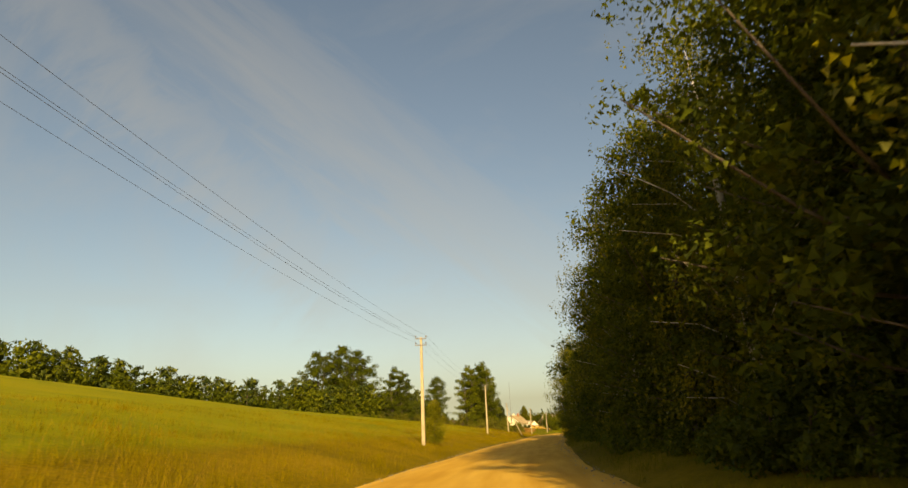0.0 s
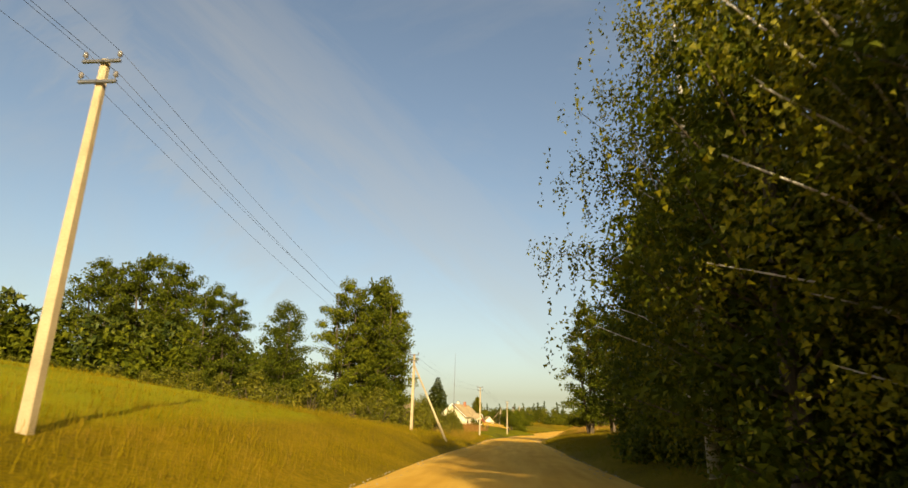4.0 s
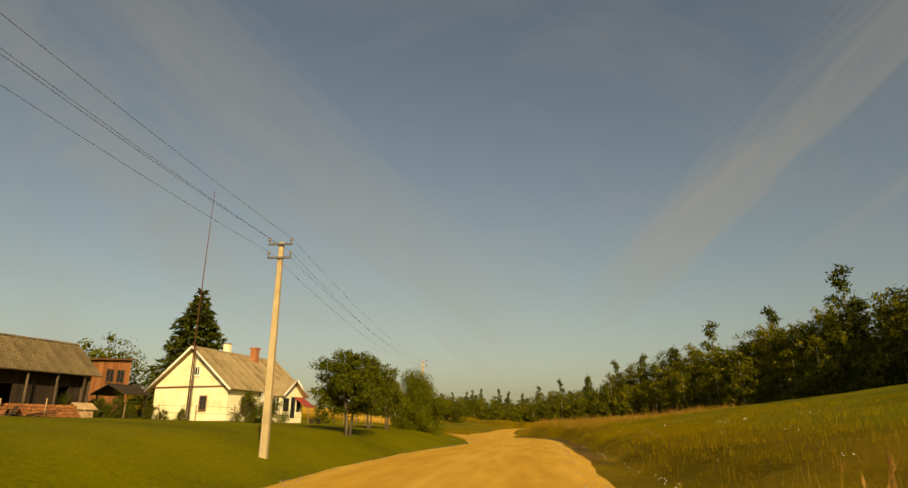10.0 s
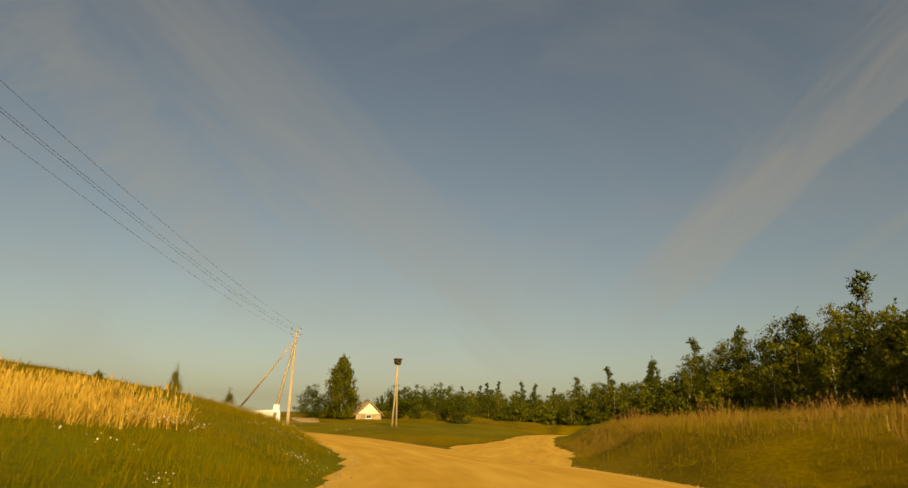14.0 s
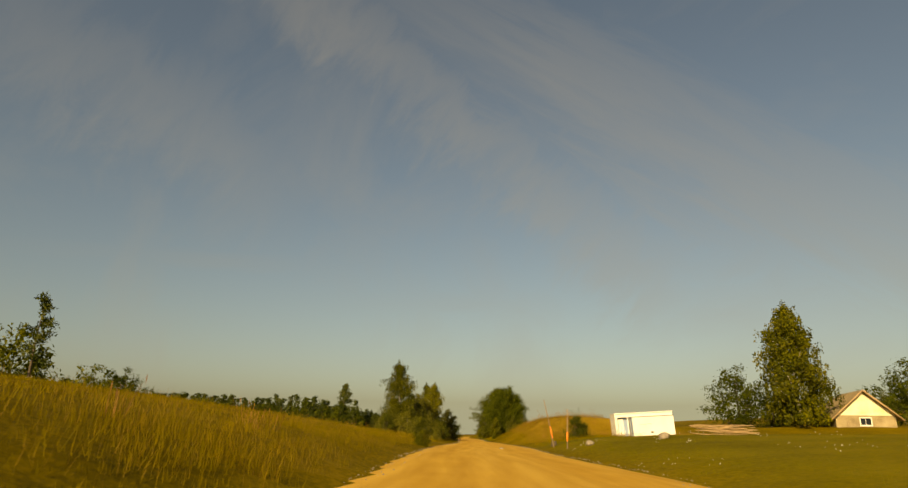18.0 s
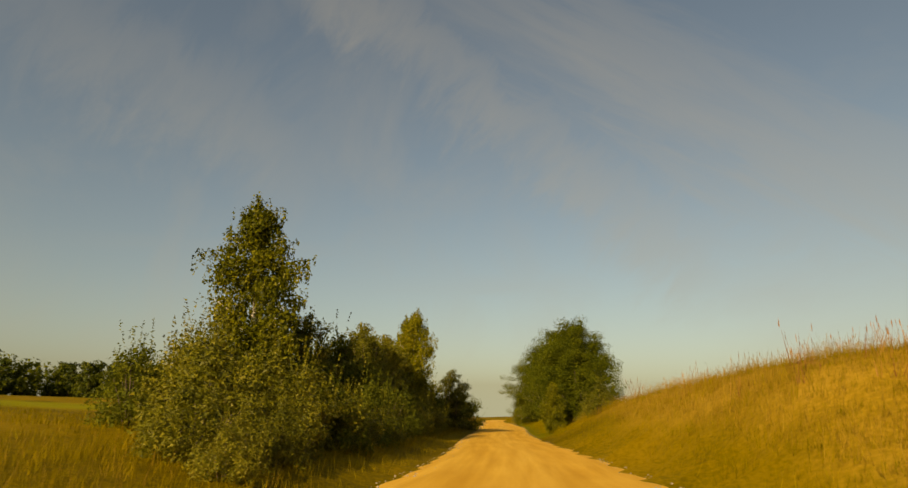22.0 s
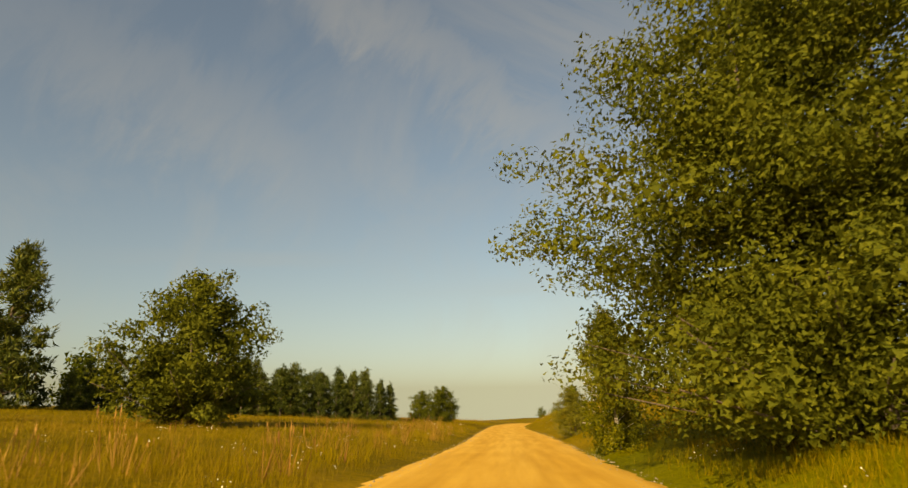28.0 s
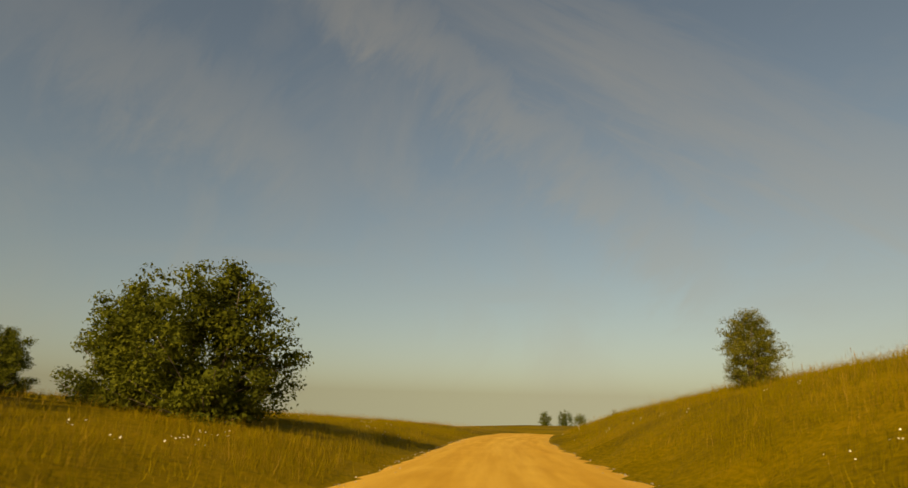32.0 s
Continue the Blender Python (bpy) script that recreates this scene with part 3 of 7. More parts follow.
gx, gy = ticks(-200, 70, 1.25, 3500), ticks(-70, 600, 2.0, 3500)
GX, GY = np.meshgrid(gx, gy)
GZ = ground(GX, GY).reshape(GX.shape)
n_y, n_x = GX.shape
idx = np.arange(n_y * n_x).reshape(n_y, n_x)
quads = np.stack([idx[:-1, :-1], idx[:-1, 1:], idx[1:, 1:], idx[1:, :-1]], -1).reshape(-1, 4)
fs, fd, fw = along(GX.ravel(), GY.ravel())


def inside(v, lo, hi, soft):
    """1 between lo and hi, falling to 0 over soft at both ends."""
    return np.clip((v - lo) / soft + 0.5, 0, 1) * np.clip((hi - v) / soft + 0.5, 0, 1)


shares = {
    "green_field": inside(fs, -90, 150, 10) * inside(fd, -900, -9, 4) + 0.7 * inside(fs, 372, 470, 14) * inside(fd, -400, -24, 8),
    "lawn": np.maximum.reduce([inside(fs, 188, 300, 6) * inside(fd, -26, 1, 4), inside(fs, 205, 283, 6) * inside(fd, -46, -14, 5),
                               0.8 * inside(fs, 298, 346, 8) * inside(fd, -16, 1, 5), 0.5 * inside(fs, 340, 412, 8) * inside(fd, 3, 60, 6),
                               inside(fs, 448, 525, 8) * inside(fd, 2, 26, 4), 0.85 * inside(fs, 222, 292, 16) * inside(fd, 11, 70, 5)]),
    "dry_top": np.maximum(inside(fs - 0.45 * np.abs(fd), 292, 303, 3) * inside(fd, -38, -11, 3), 0.8 * inside(fs, 408, 450, 8) * inside(fd, 5, 22, 3)),
    "earth": np.interp(fs, [232, 246, 262], [0.4, 0.85, 1.0]) * inside(fs, 234, 298, 14) * inside(fd - fw, 0.5, 1.6, 0.8)}
terrain = new("ground", mesh_np("ground", np.stack([GX.ravel(), GY.ravel(), GZ.ravel()], 1), quads, M["land"], smooth=True))
for key, val in shares.items():
    terrain.data.attributes.new(key, "FLOAT", "POINT").data.foreach_set("value", val.astype(np.float32))
tagged(terrain, "gently rolling meadow, lawn and field ground beside the road", "ground", kind="structure")

# the gravel road: a crowned strip with two worn wheel tracks and ragged edges
WEAR = np.array([0.0, 0.05, 0.3, 0.9, 1.0, 0.55, 0.15, 0.15, 0.55, 1.0, 0.9, 0.3, 0.05, 0.0])
cs = np.array([-1.0, -0.93, -0.8, -0.62, -0.45, -0.28, -0.1, 0.1, 0.28, 0.45, 0.62, 0.8, 0.93, 1.0])
prof = np.array([-0.10, -0.01, 0.02, 0.04, 0.02, 0.045, 0.06, 0.06, 0.045, 0.02, 0.04, 0.02, -0.01, -0.10])


def ribbon(line, right, width, lift=0.0):
    n = len(line)
    ph = np.arange(n)
    edge_l = 1 + 0.014 * np.sin(ph * 0.43) + 0.008 * np.sin(ph * 1.37 + 1) + 0.05 * np.sin(ph * 0.117)
    edge_r = 1 + 0.014 * np.sin(ph * 0.37 + 2) + 0.008 * np.sin(ph * 1.21) + 0.05 * np.sin(ph * 0.131 + 1)
    vs = []
    for c, h in zip(cs, prof):
        k = width * (edge_l if c < 0 else edge_r) * (1.06 if abs(c) == 1 else 1)
        pos = line + right * (c * k)[:, None]
        vs.append(np.c_[pos, h + lift+ 0 * ph])
    v = np.stack(vs, 1)
    m = len(cs)
    i = np.arange(n * m).reshape(n, m)
    f = np.stack([i[:-1, :-1], i[:-1, 1:], i[1:, 1:], i[1:, :-1]], -1).reshape(-1, 4)
    return v.reshape(-1, 3), f


rise = crest(LEN)
rv, rf = ribbon(LINE[:, :2], RIGHT, LINE[:, 2])
rv[:, 2] += np.repeat(rise, len(cs))


def worn(me, line):
    """Gives a ribbon its wheel-track shares and a length and breadth for streaks."""
    m = len(cs)
    run = np.r_[0, np.cumsum(np.hypot(*np.diff(line[:, :2], axis=0).T))]
    me.attributes.new("wear", "FLOAT", "POINT").data.foreach_set("value", np.tile(WEAR, len(line)).astype(np.float32))
    me.attributes.new("lane", "FLOAT_VECTOR", "POINT").data.foreach_set("vector", np.stack([np.repeat(run * 0.05, m), np.tile(cs * 2.2, len(line)), np.zeros(m * len(line))], 1).astype(np.float32).ravel())
    return me


road = tagged(new("road", worn(mesh_np("road", rv, rf, M["road"], smooth=True), LINE)), "pale ochre gravel country road with worn wheel tracks", "road", kind="structure")

# the side road
bt = np.gradient(br[:, :2], axis=0)
bt /= np.linalg.norm(bt, axis=1, keepdims=True)
bv, bf = ribbon(br[:, :2], np.stack([bt[:, 1], -bt[:, 0]], 1), br[:, 2])
bv[:, 2] += np.maximum(ground(bv[:, 0], bv[:, 1], False) + 0.10, crest(along(bv[:, 0], bv[:, 1])[0])) - 0.03
tagged(new("side_road", worn(mesh_np("side_road", bv, bf, M["road"], smooth=True), br)), "narrower gravel track branching towards the wooded hill", "road", kind="structure")

# ---------------------------------------------------------------- trees


def leaves(rng, centers, radii, n, size, droop=0.0, shell=0.5, thin=0.55, up=0.0):
    """Diamond leaves scattered in and on clumps."""
    c, r = np.asarray(centers, float), np.asarray(radii, float)
    if r.ndim == 1:
        r = np.stack([r, r, r * 0.85], 1)
    pick = rng.choice(len(c), n, p=(r[:, 0] ** 2) / (r[:, 0] ** 2).sum())
    v = rng.normal(size=(n, 3))
    v /= np.linalg.norm(v, axis=1, keepdims=True)
    rad = shell + (1.08 - shell) * rng.random(n) ** 0.55
    p = c[pick] + v * r[pick] * rad[:, None]
    nrm = v * 0.8 + rng.normal(size=(n, 3)) * 0.45 + (0, 0, 0.3)
    nrm /= np.linalg.norm(nrm, axis=1, keepdims=True)
    a = np.cross(nrm, rng.normal(size=(n, 3)))
    if droop:
        a = a + np.array([0, 0, -droop]) * np.linalg.norm(a, axis=1, keepdims=True)
    if up:
        a = a / (np.linalg.norm(a, axis=1, keepdims=True) + 1e-9) + v * up + (0, 0, up)
    a /= np.linalg.norm(a, axis=1, keepdims=True) + 1e-9
    b = np.cross(nrm, a)
    b /= np.linalg.norm(b, axis=1, keepdims=True) + 1e-9
    L = size * (0.6 + 0.8 * rng.random(n))[:, None]
    return p, a * L, b * L * thin * 0.5


def leaf_mesh(name, chunks, mat, far=False):
    if far:
        p, a, b = (np.concatenate(c) for c in zip(*chunks))
        v = np.stack([p - b * 1.25, p + a, p + b * 1.25], 1).reshape(-1, 3)
        return mesh_np(name, v, np.arange(len(v)).reshape(-1, 3), mat)
    vs = []
    for p, a, b in chunks:
        vs.append(np.stack([p, p + a * 0.45 + b, p + a, p + a * 0.45 - b], 1))
    v = np.concatenate(vs)
    f = np.arange(len(v) * 4).reshape(-1, 4)
    return mesh_np(name, v.reshape(-1, 3), f, mat)


def envelope(kind, u):
    """Crown radius, as a share of the widest, at height u (0 to 1) of the crown."""
    if kind == "round":
        return np.sqrt(np.clip(1 - (2 * u - 0.9) ** 2 / 1.25, 0.02, 1))
    if kind == "dome":
        return np.sqrt(np.clip(1 - np.clip((u - 0.25) / 0.75, 0, 1) ** 2, 0.02, 1)) * np.where(u < 0.25, 0.75 + u, 1)
    if kind == "tall":
        return np.clip(1.15 * (1 - u) ** 0.62 * (0.62 + 0.95 * u), 0.1, 1)
    if kind == "spire":
        return np.clip(1.45 * (1 - u) ** 0.8 * (0.48 + 1.2 * u), 0.07, 1)
    return np.clip((1 - u) ** 0.75 * (0.7 + u * 0.9), 0.06, 1)       # cone


def boughs(rng, height, low, radius, kind, count, blob, lean):
    """Limbs (from, to) round a stem, and the centres and radii of the leafy clumps strung along them."""
    ph = rng.random(3) * 6.283
    limbs, cen, rad = [], [], []
    for i in range(count):
        u = (i + rng.random()) / count
        phi = i * 2.39996 + rng.normal() * 0.35
        out = float(envelope(kind, u)) * radius * (0.82 + 0.34 * rng.random()) * (1 + 0.13 * math.sin(2 * phi + ph[0]) + 0.13 * math.sin(3 * phi + 6 * u + ph[1]))
        z1 = low + u * (height - low) * 0.95
        a = np.array([lean * u * radius * 0.4, 0.0, max(low * 0.6, z1 - out * (0.3 + 0.6 * u) * (0.6 + 0.8 * rng.random()))])
        b = np.array([math.cos(phi) * out + lean * u * radius, math.sin(phi) * out, z1])
        limbs.append((a, b))
        m = 3 + int(2.6 * out / radius + rng.random())
        for t in np.linspace(0.36, 0.96, m):
            r = radius * blob * (0.15 + 0.10 * rng.random()) * (1.18 - 0.42 * t)
            c = a + (b - a) * t + np.array([0, 0, 0.10 * out * math.sin(math.pi * t)]) + rng.normal(size=3) * r * 0.5
            c[2] = max(c[2], r * 0.55)
            cen.append(c)
            rad.append((r * 1.12, r * 1.12, r * 0.82))
    for t in np.linspace(0.7, 1.0, 4):
        r = radius * blob * 0.19 * (1.5 - t)
        cen.append(np.array([lean * radius * t + rng.normal() * r * 0.4, rng.normal() * r * 0.4, low + (height - low) * t - r * 0.7]))
        rad.append((r, r, r * 1.3))
    return limbs, np.array(cen), np.array(rad)


def broad_tree(name, seed, height, radius, clear, leaf="leaf", bark="bark", kind="round", n=5200, size=0.34, blobs=46, stems=1, label="", category="tree", droop=0.0, lean=0.0, thin=0.55, up=0.0, blob=1.0, far=True, fill=1.5):
    """A tree with a tapered trunk, limbs and leafy clumps strung along the limbs, with gaps between them."""
    rng = np.random.default_rng(seed)
    root = thing(name, label, category)
    low = clear * height
    limbs, cen, rad = boughs(rng, height, low, radius, kind, max(9, blobs // 3), blob * (70 / blobs) ** 0.28, lean)
    bm = bmesh.new()
    base = 0.016 * height + 0.05
    for k in range(stems):
        oa = 2 * math.pi * k / max(stems, 1) + seed
        ox, oy = (math.cos(oa) * radius * 0.12, math.sin(oa) * radius * 0.12) if stems > 1 else (0, 0)
        br0 = base if stems == 1 else base * 0.6
        pts = [(ox * 0.4, oy * 0.4, -0.3), (ox * 0.7, oy * 0.7, low * 0.5), (ox * 1.6 + 0.1, oy * 1.6, low + 0.25 * (height - low)),
               (ox * 2.4, oy * 2.4 + 0.1, low + 0.55 * (height - low)), (ox * 2.6 + lean * radius * 0.8, oy * 2.6, low + 0.86 * (height - low))]
        tube(bm, pts, [br0 * 1.35, br0, br0 * 0.7, br0 * 0.4, br0 * 0.1], 7)
    for a, b in limbs[: 26 if n > 4000 else 0]:
        tube(bm, [a, (a + b) / 2 + (0, 0, -0.04 * radius), b], [base * 0.2, base * 0.11, 0.012], 4)
    part("trunk", bm, M[bark], root)
    outer = leaves(rng, cen, rad, n, size, droop, thin=thin, up=up, shell=0.3)
    inner = leaves(rng, cen * (0.86, 0.86, 1), rad * 0.7, n // 5, size * fill, droop, shell=0.1, thin=min(0.8, thin * 1.3))
    part("crown", leaf_mesh("crown", [outer, inner], M[leaf], far), None, root)
    return root


def birch_tree(name, seed, height, radius, clear=0.2, n=5200, label="", size=0.26, bark="birch_bark"):
    """A birch: white stem, fine rising limbs and hanging strands of small leaves."""
    rng = np.random.default_rng(seed)
    root = thing(name, label, "tree")
    bm = bmesh.new()
    base = 0.009 * height + 0.02
    sway = rng.normal(size=2) * 0.2
    top = np.array([sway[0] * 1.7, sway[1] * 1.7, height * 0.9])
    tube(bm, [(0, 0, -0.3), (sway[0] * 0.3, sway[1] * 0.3, height * 0.3), (sway[0], sway[1], height * 0.62), tuple(top)], [base * 1.3, base, base * 0.6, 0.02], 8)
    low = clear * height
    limbs, cen, rad = boughs(rng, height, low, radius, "spire", 42, 0.9, 0.0)
    cen[:, :2] += sway * 2 * (cen[:, 2:] / height) ** 2
    for a, b in limbs[:30]:
        tube(bm, [a, (a + b) / 2 + (0, 0, 0.08 * radius), b], [base * 0.28, base * 0.15, 0.012], 4)
    part("trunk", bm, M[bark], root, "white birch stem" if bark == "birch_bark" else "")
    # strands
    m = 10
    ns = n // m
    pick = rng.choice(len(cen), ns, p=rad[:, 0] / rad[:, 0].sum())
    st = cen[pick] + rng.normal(size=(ns, 3)) * rad[pick] * 0.6
    ln = (0.25 + 0.75 * rng.random(ns)) * min(1.3, radius / 2.4)
    tt = np.linspace(0, 1, m)
    p = st[:, None] + np.stack([0.05 * rng.normal(size=(ns, m)), 0.05 * rng.normal(size=(ns, m)), -tt[None] * ln[:, None] + 0.05 * rng.normal(size=(ns, m))], -1)
    p = p.reshape(-1, 3)
    p = p[p[:, 2] > 0.3]
    q = len(p)
    a = rng.normal(size=(q, 3)) * 0.7 + (0, 0, -0.9)
    a /= np.linalg.norm(a, axis=1, keepdims=True)
    b = np.cross(a, rng.normal(size=(q, 3)))
    b /= np.linalg.norm(b, axis=1, keepdims=True)
    L = size * (0.6 + 0.7 * rng.random(q))[:, None]
    inner = leaves(rng, cen * (0.85, 0.85, 1), rad, n // 3, size * 1.15, 0.6, shell=0.0, thin=0.5)
    part("crown", leaf_mesh("crown", [(p, a * L, b * L * 0.36), inner], M["birch_leaf"], True), None, root)
    return root


def conifer(name, seed, height, radius, clear=0.06, n=4200, label="", bushy=0.0, size=0.42):
    """A spruce or a young pine: whorls of drooping or upswept branches with needle sprays."""
    rng = np.random.default_rng(seed)
    root = thing(name, label, "tree")
    bm = bmesh.new()
    base = 0.014 * height + 0.04
    tube(bm, [(0, 0, -0.3), (0, 0, height * 0.5), (0, 0, height * 0.99)], [base * 1.2, base * 0.7, 0.015], 7)
    low = clear * height
    whorls = max(9, int(height * 1.6))
    tipz, tipxy, ps = [], [], []
    for w in range(whorls):
        u = (w + 0.3 * rng.random()) / whorls
        z = low + u * (height - low) * 0.97
        r = radius * (np.clip(1 - u, 0.03, 1) ** (0.85 - 0.4 * bushy)) * (0.82 + 0.3 * rng.random())
        k = rng.integers(6, 9)
        for j in range(k):
            an = 2 * np.pi * (j + rng.random() * 0.5) / k + w
            rj = r * (0.75 + 0.4 * rng.random())
            dz = -0.28 * rj * (1 - bushy) + 0.35 * rj * bushy
            ps.append((z, an, rj, dz))
            if w % 2 == 0:
                e = (math.cos(an) * rj * 0.9, math.sin(an) * rj * 0.9, z + dz * 0.9)
                tube(bm, [(0, 0, z), e], [base * 0.18, 0.01], 3)
    part("trunk", bm, M["bark"], root)
    ps = np.array(ps)
    wgt = ps[:, 2] / ps[:, 2].sum()
    pick = rng.choice(len(ps), n, p=wgt)
    t = rng.random(n) ** 0.6
    z, an, rj, dz = ps[pick].T
    side = rng.normal(size=n) * 0.16 * rj
    p = np.stack([np.cos(an) * rj * t - np.sin(an) * side, np.sin(an) * rj * t + np.cos(an) * side, z + dz * t - (0.10 * np.abs(side)) + 0.06 * rng.normal(size=n)], 1)
    a = np.stack([np.cos(an + side), np.sin(an + side), dz / rj + 0.5 * bushy + 0 * z], 1) + rng.normal(size=(n, 3)) * 0.35
    a /= np.linalg.norm(a, axis=1, keepdims=True)
    b = np.cross(a, rng.normal(size=(n, 3)) * 0.5 + (0, 0, 1))
    b /= np.linalg.norm(b, axis=1, keepdims=True)
    L = size * (0.6 + 0.8 * rng.random(n))[:, None]
    part("crown", leaf_mesh("crown", [(p, a * L, b * L * 0.2)], M["needle"]), None, root)
    return root


def bush(name, seed, height, radius, leaf="leaf", n=3000, size=0.2, label="", category="bush", spiky=0.0, full=1.0):
    """A shrub: several stems and leafy clumps down to the ground."""
    rng = np.random.default_rng(seed)
    root = thing(name, label, category)
    k = 46
    u = rng.random(k)
    ang = rng.random(k) * 2 * np.pi
    env = envelope("dome", u) * radius * rng.random(k) ** 0.4 * (0.82 + 0.12 * np.sin(3 * ang + seed))
    br_ = radius * (0.16 + 0.12 * rng.random(k)) * full
    cen = np.stack([np.cos(ang) * env, np.sin(ang) * env, np.maximum(u * height * (0.86 + 0.08 * np.sin(2 * ang + seed)), br_ * 0.5)], 1)
    bm = bmesh.new()
    for c in cen[:14]:
        tube(bm, [(c[0] * 0.15, c[1] * 0.15, -0.2), (c[0] * 0.6, c[1] * 0.6, c[2] * 0.55), tuple(c)], [0.045, 0.03, 0.01], 4)
    part("trunk", bm, M["bark"], root)
    ch = [leaves(rng, cen, br_, n, size, shell=0.3), leaves(rng, cen * (0.85, 0.85, 0.95), br_ * 0.8, n // 5, size * 1.5, shell=0.1, thin=0.7)]
    if spiky:
        m = int(n * spiky)
        j = rng.integers(0, k, m // 10)
        b0 = cen[j] + np.stack([rng.normal(size=len(j)) * 0.2, rng.normal(size=len(j)) * 0.2, br_[j] * 0.8], 1)
        t = np.linspace(0, 1, 10)
        dirs = rng.normal(size=(len(j), 3)) * 0.25 + (0, 0, 1)
        p = (b0[:, None] + dirs[:, None] * (t[None, :, None] * 0.9)).reshape(-1, 3)
        a = rng.normal(size=p.shape) + (0, 0, 0.4)
        a /= np.linalg.norm(a, axis=1, keepdims=True)
        b = np.cross(a, rng.normal(size=p.shape))
        b /= np.linalg.norm(b, axis=1, keepdims=True)
        ch.append((p, a * size, b * size * 0.25))
    part("foliage", leaf_mesh("foliage", ch, M[leaf], True), None, root)
    return root


# one of each sort, kept to be copied; the first copy stands where the plan puts it
SORT = {}


def sort(key, maker, *a, **k):
    SORT[key] = (maker, a, k)


def grow(key, x, y, scale=1.0, turn=None, label="", group="", tall=1.0):
    """Stands a plant of a sort at a place: built at first, copied afterwards."""
    turn = (x * 37.7 + y * 11.3) % 360 if turn is None else turn
    got = SORT[key]
    m = pose(*on(x, y, 0.12), 0, 0, turn) @ Matrix.Diagonal((scale, scale, scale * tall, 1))
    if isinstance(got, tuple):
        ob = SORT[key] = got[0](*got[1], **got[2])
        ob.matrix_world = m
    else:
        ob = copy_thing(got, Matrix.Identity(4))
        ob.matrix_basis = m
    return tagged(ob, label, group=group)


sort("belt_a", broad_tree, "alder_tree", 11, 15, 4.3, 0.06, n=16000, size=0.155, blobs=110, kind="tall", fill=1.7, label="tall dark green alder in the roadside belt")
sort("belt_b", broad_tree, "alder_tree", 12, 13, 4.5, 0.05, n=16000, size=0.155, blobs=110, kind="round", fill=1.7, label="dense bushy alder in the roadside belt")
sort("belt_near", broad_tree, "alder_tree", 15, 14.5, 4.4, 0.04, n=36000, size=0.115, blobs=150, kind="round", fill=1.7, label="dense bushy alder leaning over the verge")
sort("belt_close", broad_tree, "alder_tree", 17, 14.5, 4.4, 0.03, n=46000, size=0.088, blobs=170, kind="round", blob=1.2, label="dense bushy alder beside the shaded road")
sort("belt_birch", birch_tree, "birch_tree", 13, 16, 4.4, 0.08, n=24000, label="drooping roadside birch with a white stem", size=0.105)
sort("belt_back", broad_tree, "alder_tree", 14, 15, 4.6, 0.03, n=1500, size=0.7, blobs=70, kind="round", blob=1.5, label="tall tree deep in the shaded belt, some added unseen for shade")
sort("belt_deep", broad_tree, "alder_tree", 16, 15, 4.6, 0.03, n=5600, size=0.30, blobs=90, kind="round", blob=1.5, label="tall tree deep in the shaded belt, some added unseen for shade")
sort("alder", broad_tree, "alder_tree", 21, 15, 4.4, 0.12, n=16000, size=0.2, blobs=120, kind="tall", stems=2, blob=1.12, label="broad dark green alder on the roadside")
sort("alder_tall", broad_tree, "alder_tree", 22, 15, 3.7, 0.09, n=14000, size=0.19, blobs=110, kind="tall", stems=3, label="tall many-stemmed alder at the roadside")
sort("poplar", broad_tree, "willow_tree", 23, 17, 4.6, 0.30, n=13000, size=0.25, blobs=90, kind="round", stems=3, label="open-crowned willow with bare lower stems")
sort("far_tree", broad_tree, "forest_tree", 24, 12, 5.4, 0.0, n=1700, size=0.54, blobs=50, kind="round", leaf="far_leaf", blob=1.45, label="tree at the edge of the distant wood")
sort("far_birch", broad_tree, "forest_birch", 25, 13, 3.9, 0.05, n=2500, size=0.37, blobs=60, kind="dome", leaf="birch_leaf", bark="birch_bark", blob=1.4, label="light green birch at the edge of the wood")
sort("far_spruce", broad_tree, "forest_spruce", 26, 17, 3.4, 0.02, n=2000, size=0.46, blobs=60, kind="cone", leaf="needle", thin=0.35, up=0.5, label="dark spruce rising from the wood")
sort("wood_a", broad_tree, "forest_tree", 61, 22, 7.0, 0.02, n=6800, size=0.42, blobs=110, kind="dome", blob=1.45, leaf="far_leaf", label="tall leafy tree at the edge of the hill wood")
sort("wood_b", broad_tree, "forest_birch", 62, 22, 5.6, 0.05, n=10000, size=0.32, blobs=120, kind="round", leaf="birch_leaf", bark="birch_bark", blob=1.35, label="tall light green birch at the edge of the hill wood")
sort("wood_c", broad_tree, "forest_spruce", 63, 25, 5.0, 0.01, n=9000, size=0.4, blobs=120, kind="cone", leaf="needle", thin=0.4, up=0.5, label="dark spruce at the edge of the hill wood")
sort("low_tree", broad_tree, "forest_tree", 28, 13, 5.2, 0.0, n=700, size=0.92, blobs=45, kind="round", leaf="leaf", blob=1.4, label="tree at the edge of the distant field wood")
sort("low_spruce", broad_tree, "forest_spruce", 29, 15, 4.2, 0.0, n=700, size=0.92, blobs=50, kind="cone", leaf="needle", thin=0.4, up=0.5, label="dark spruce in the distant field wood")
sort("far_round", broad_tree, "field_tree", 27, 9, 4.0, 0.04, n=5000, size=0.26, blobs=80, kind="round", leaf="leaf", blob=1.3, label="rounded tree on the far field edge")
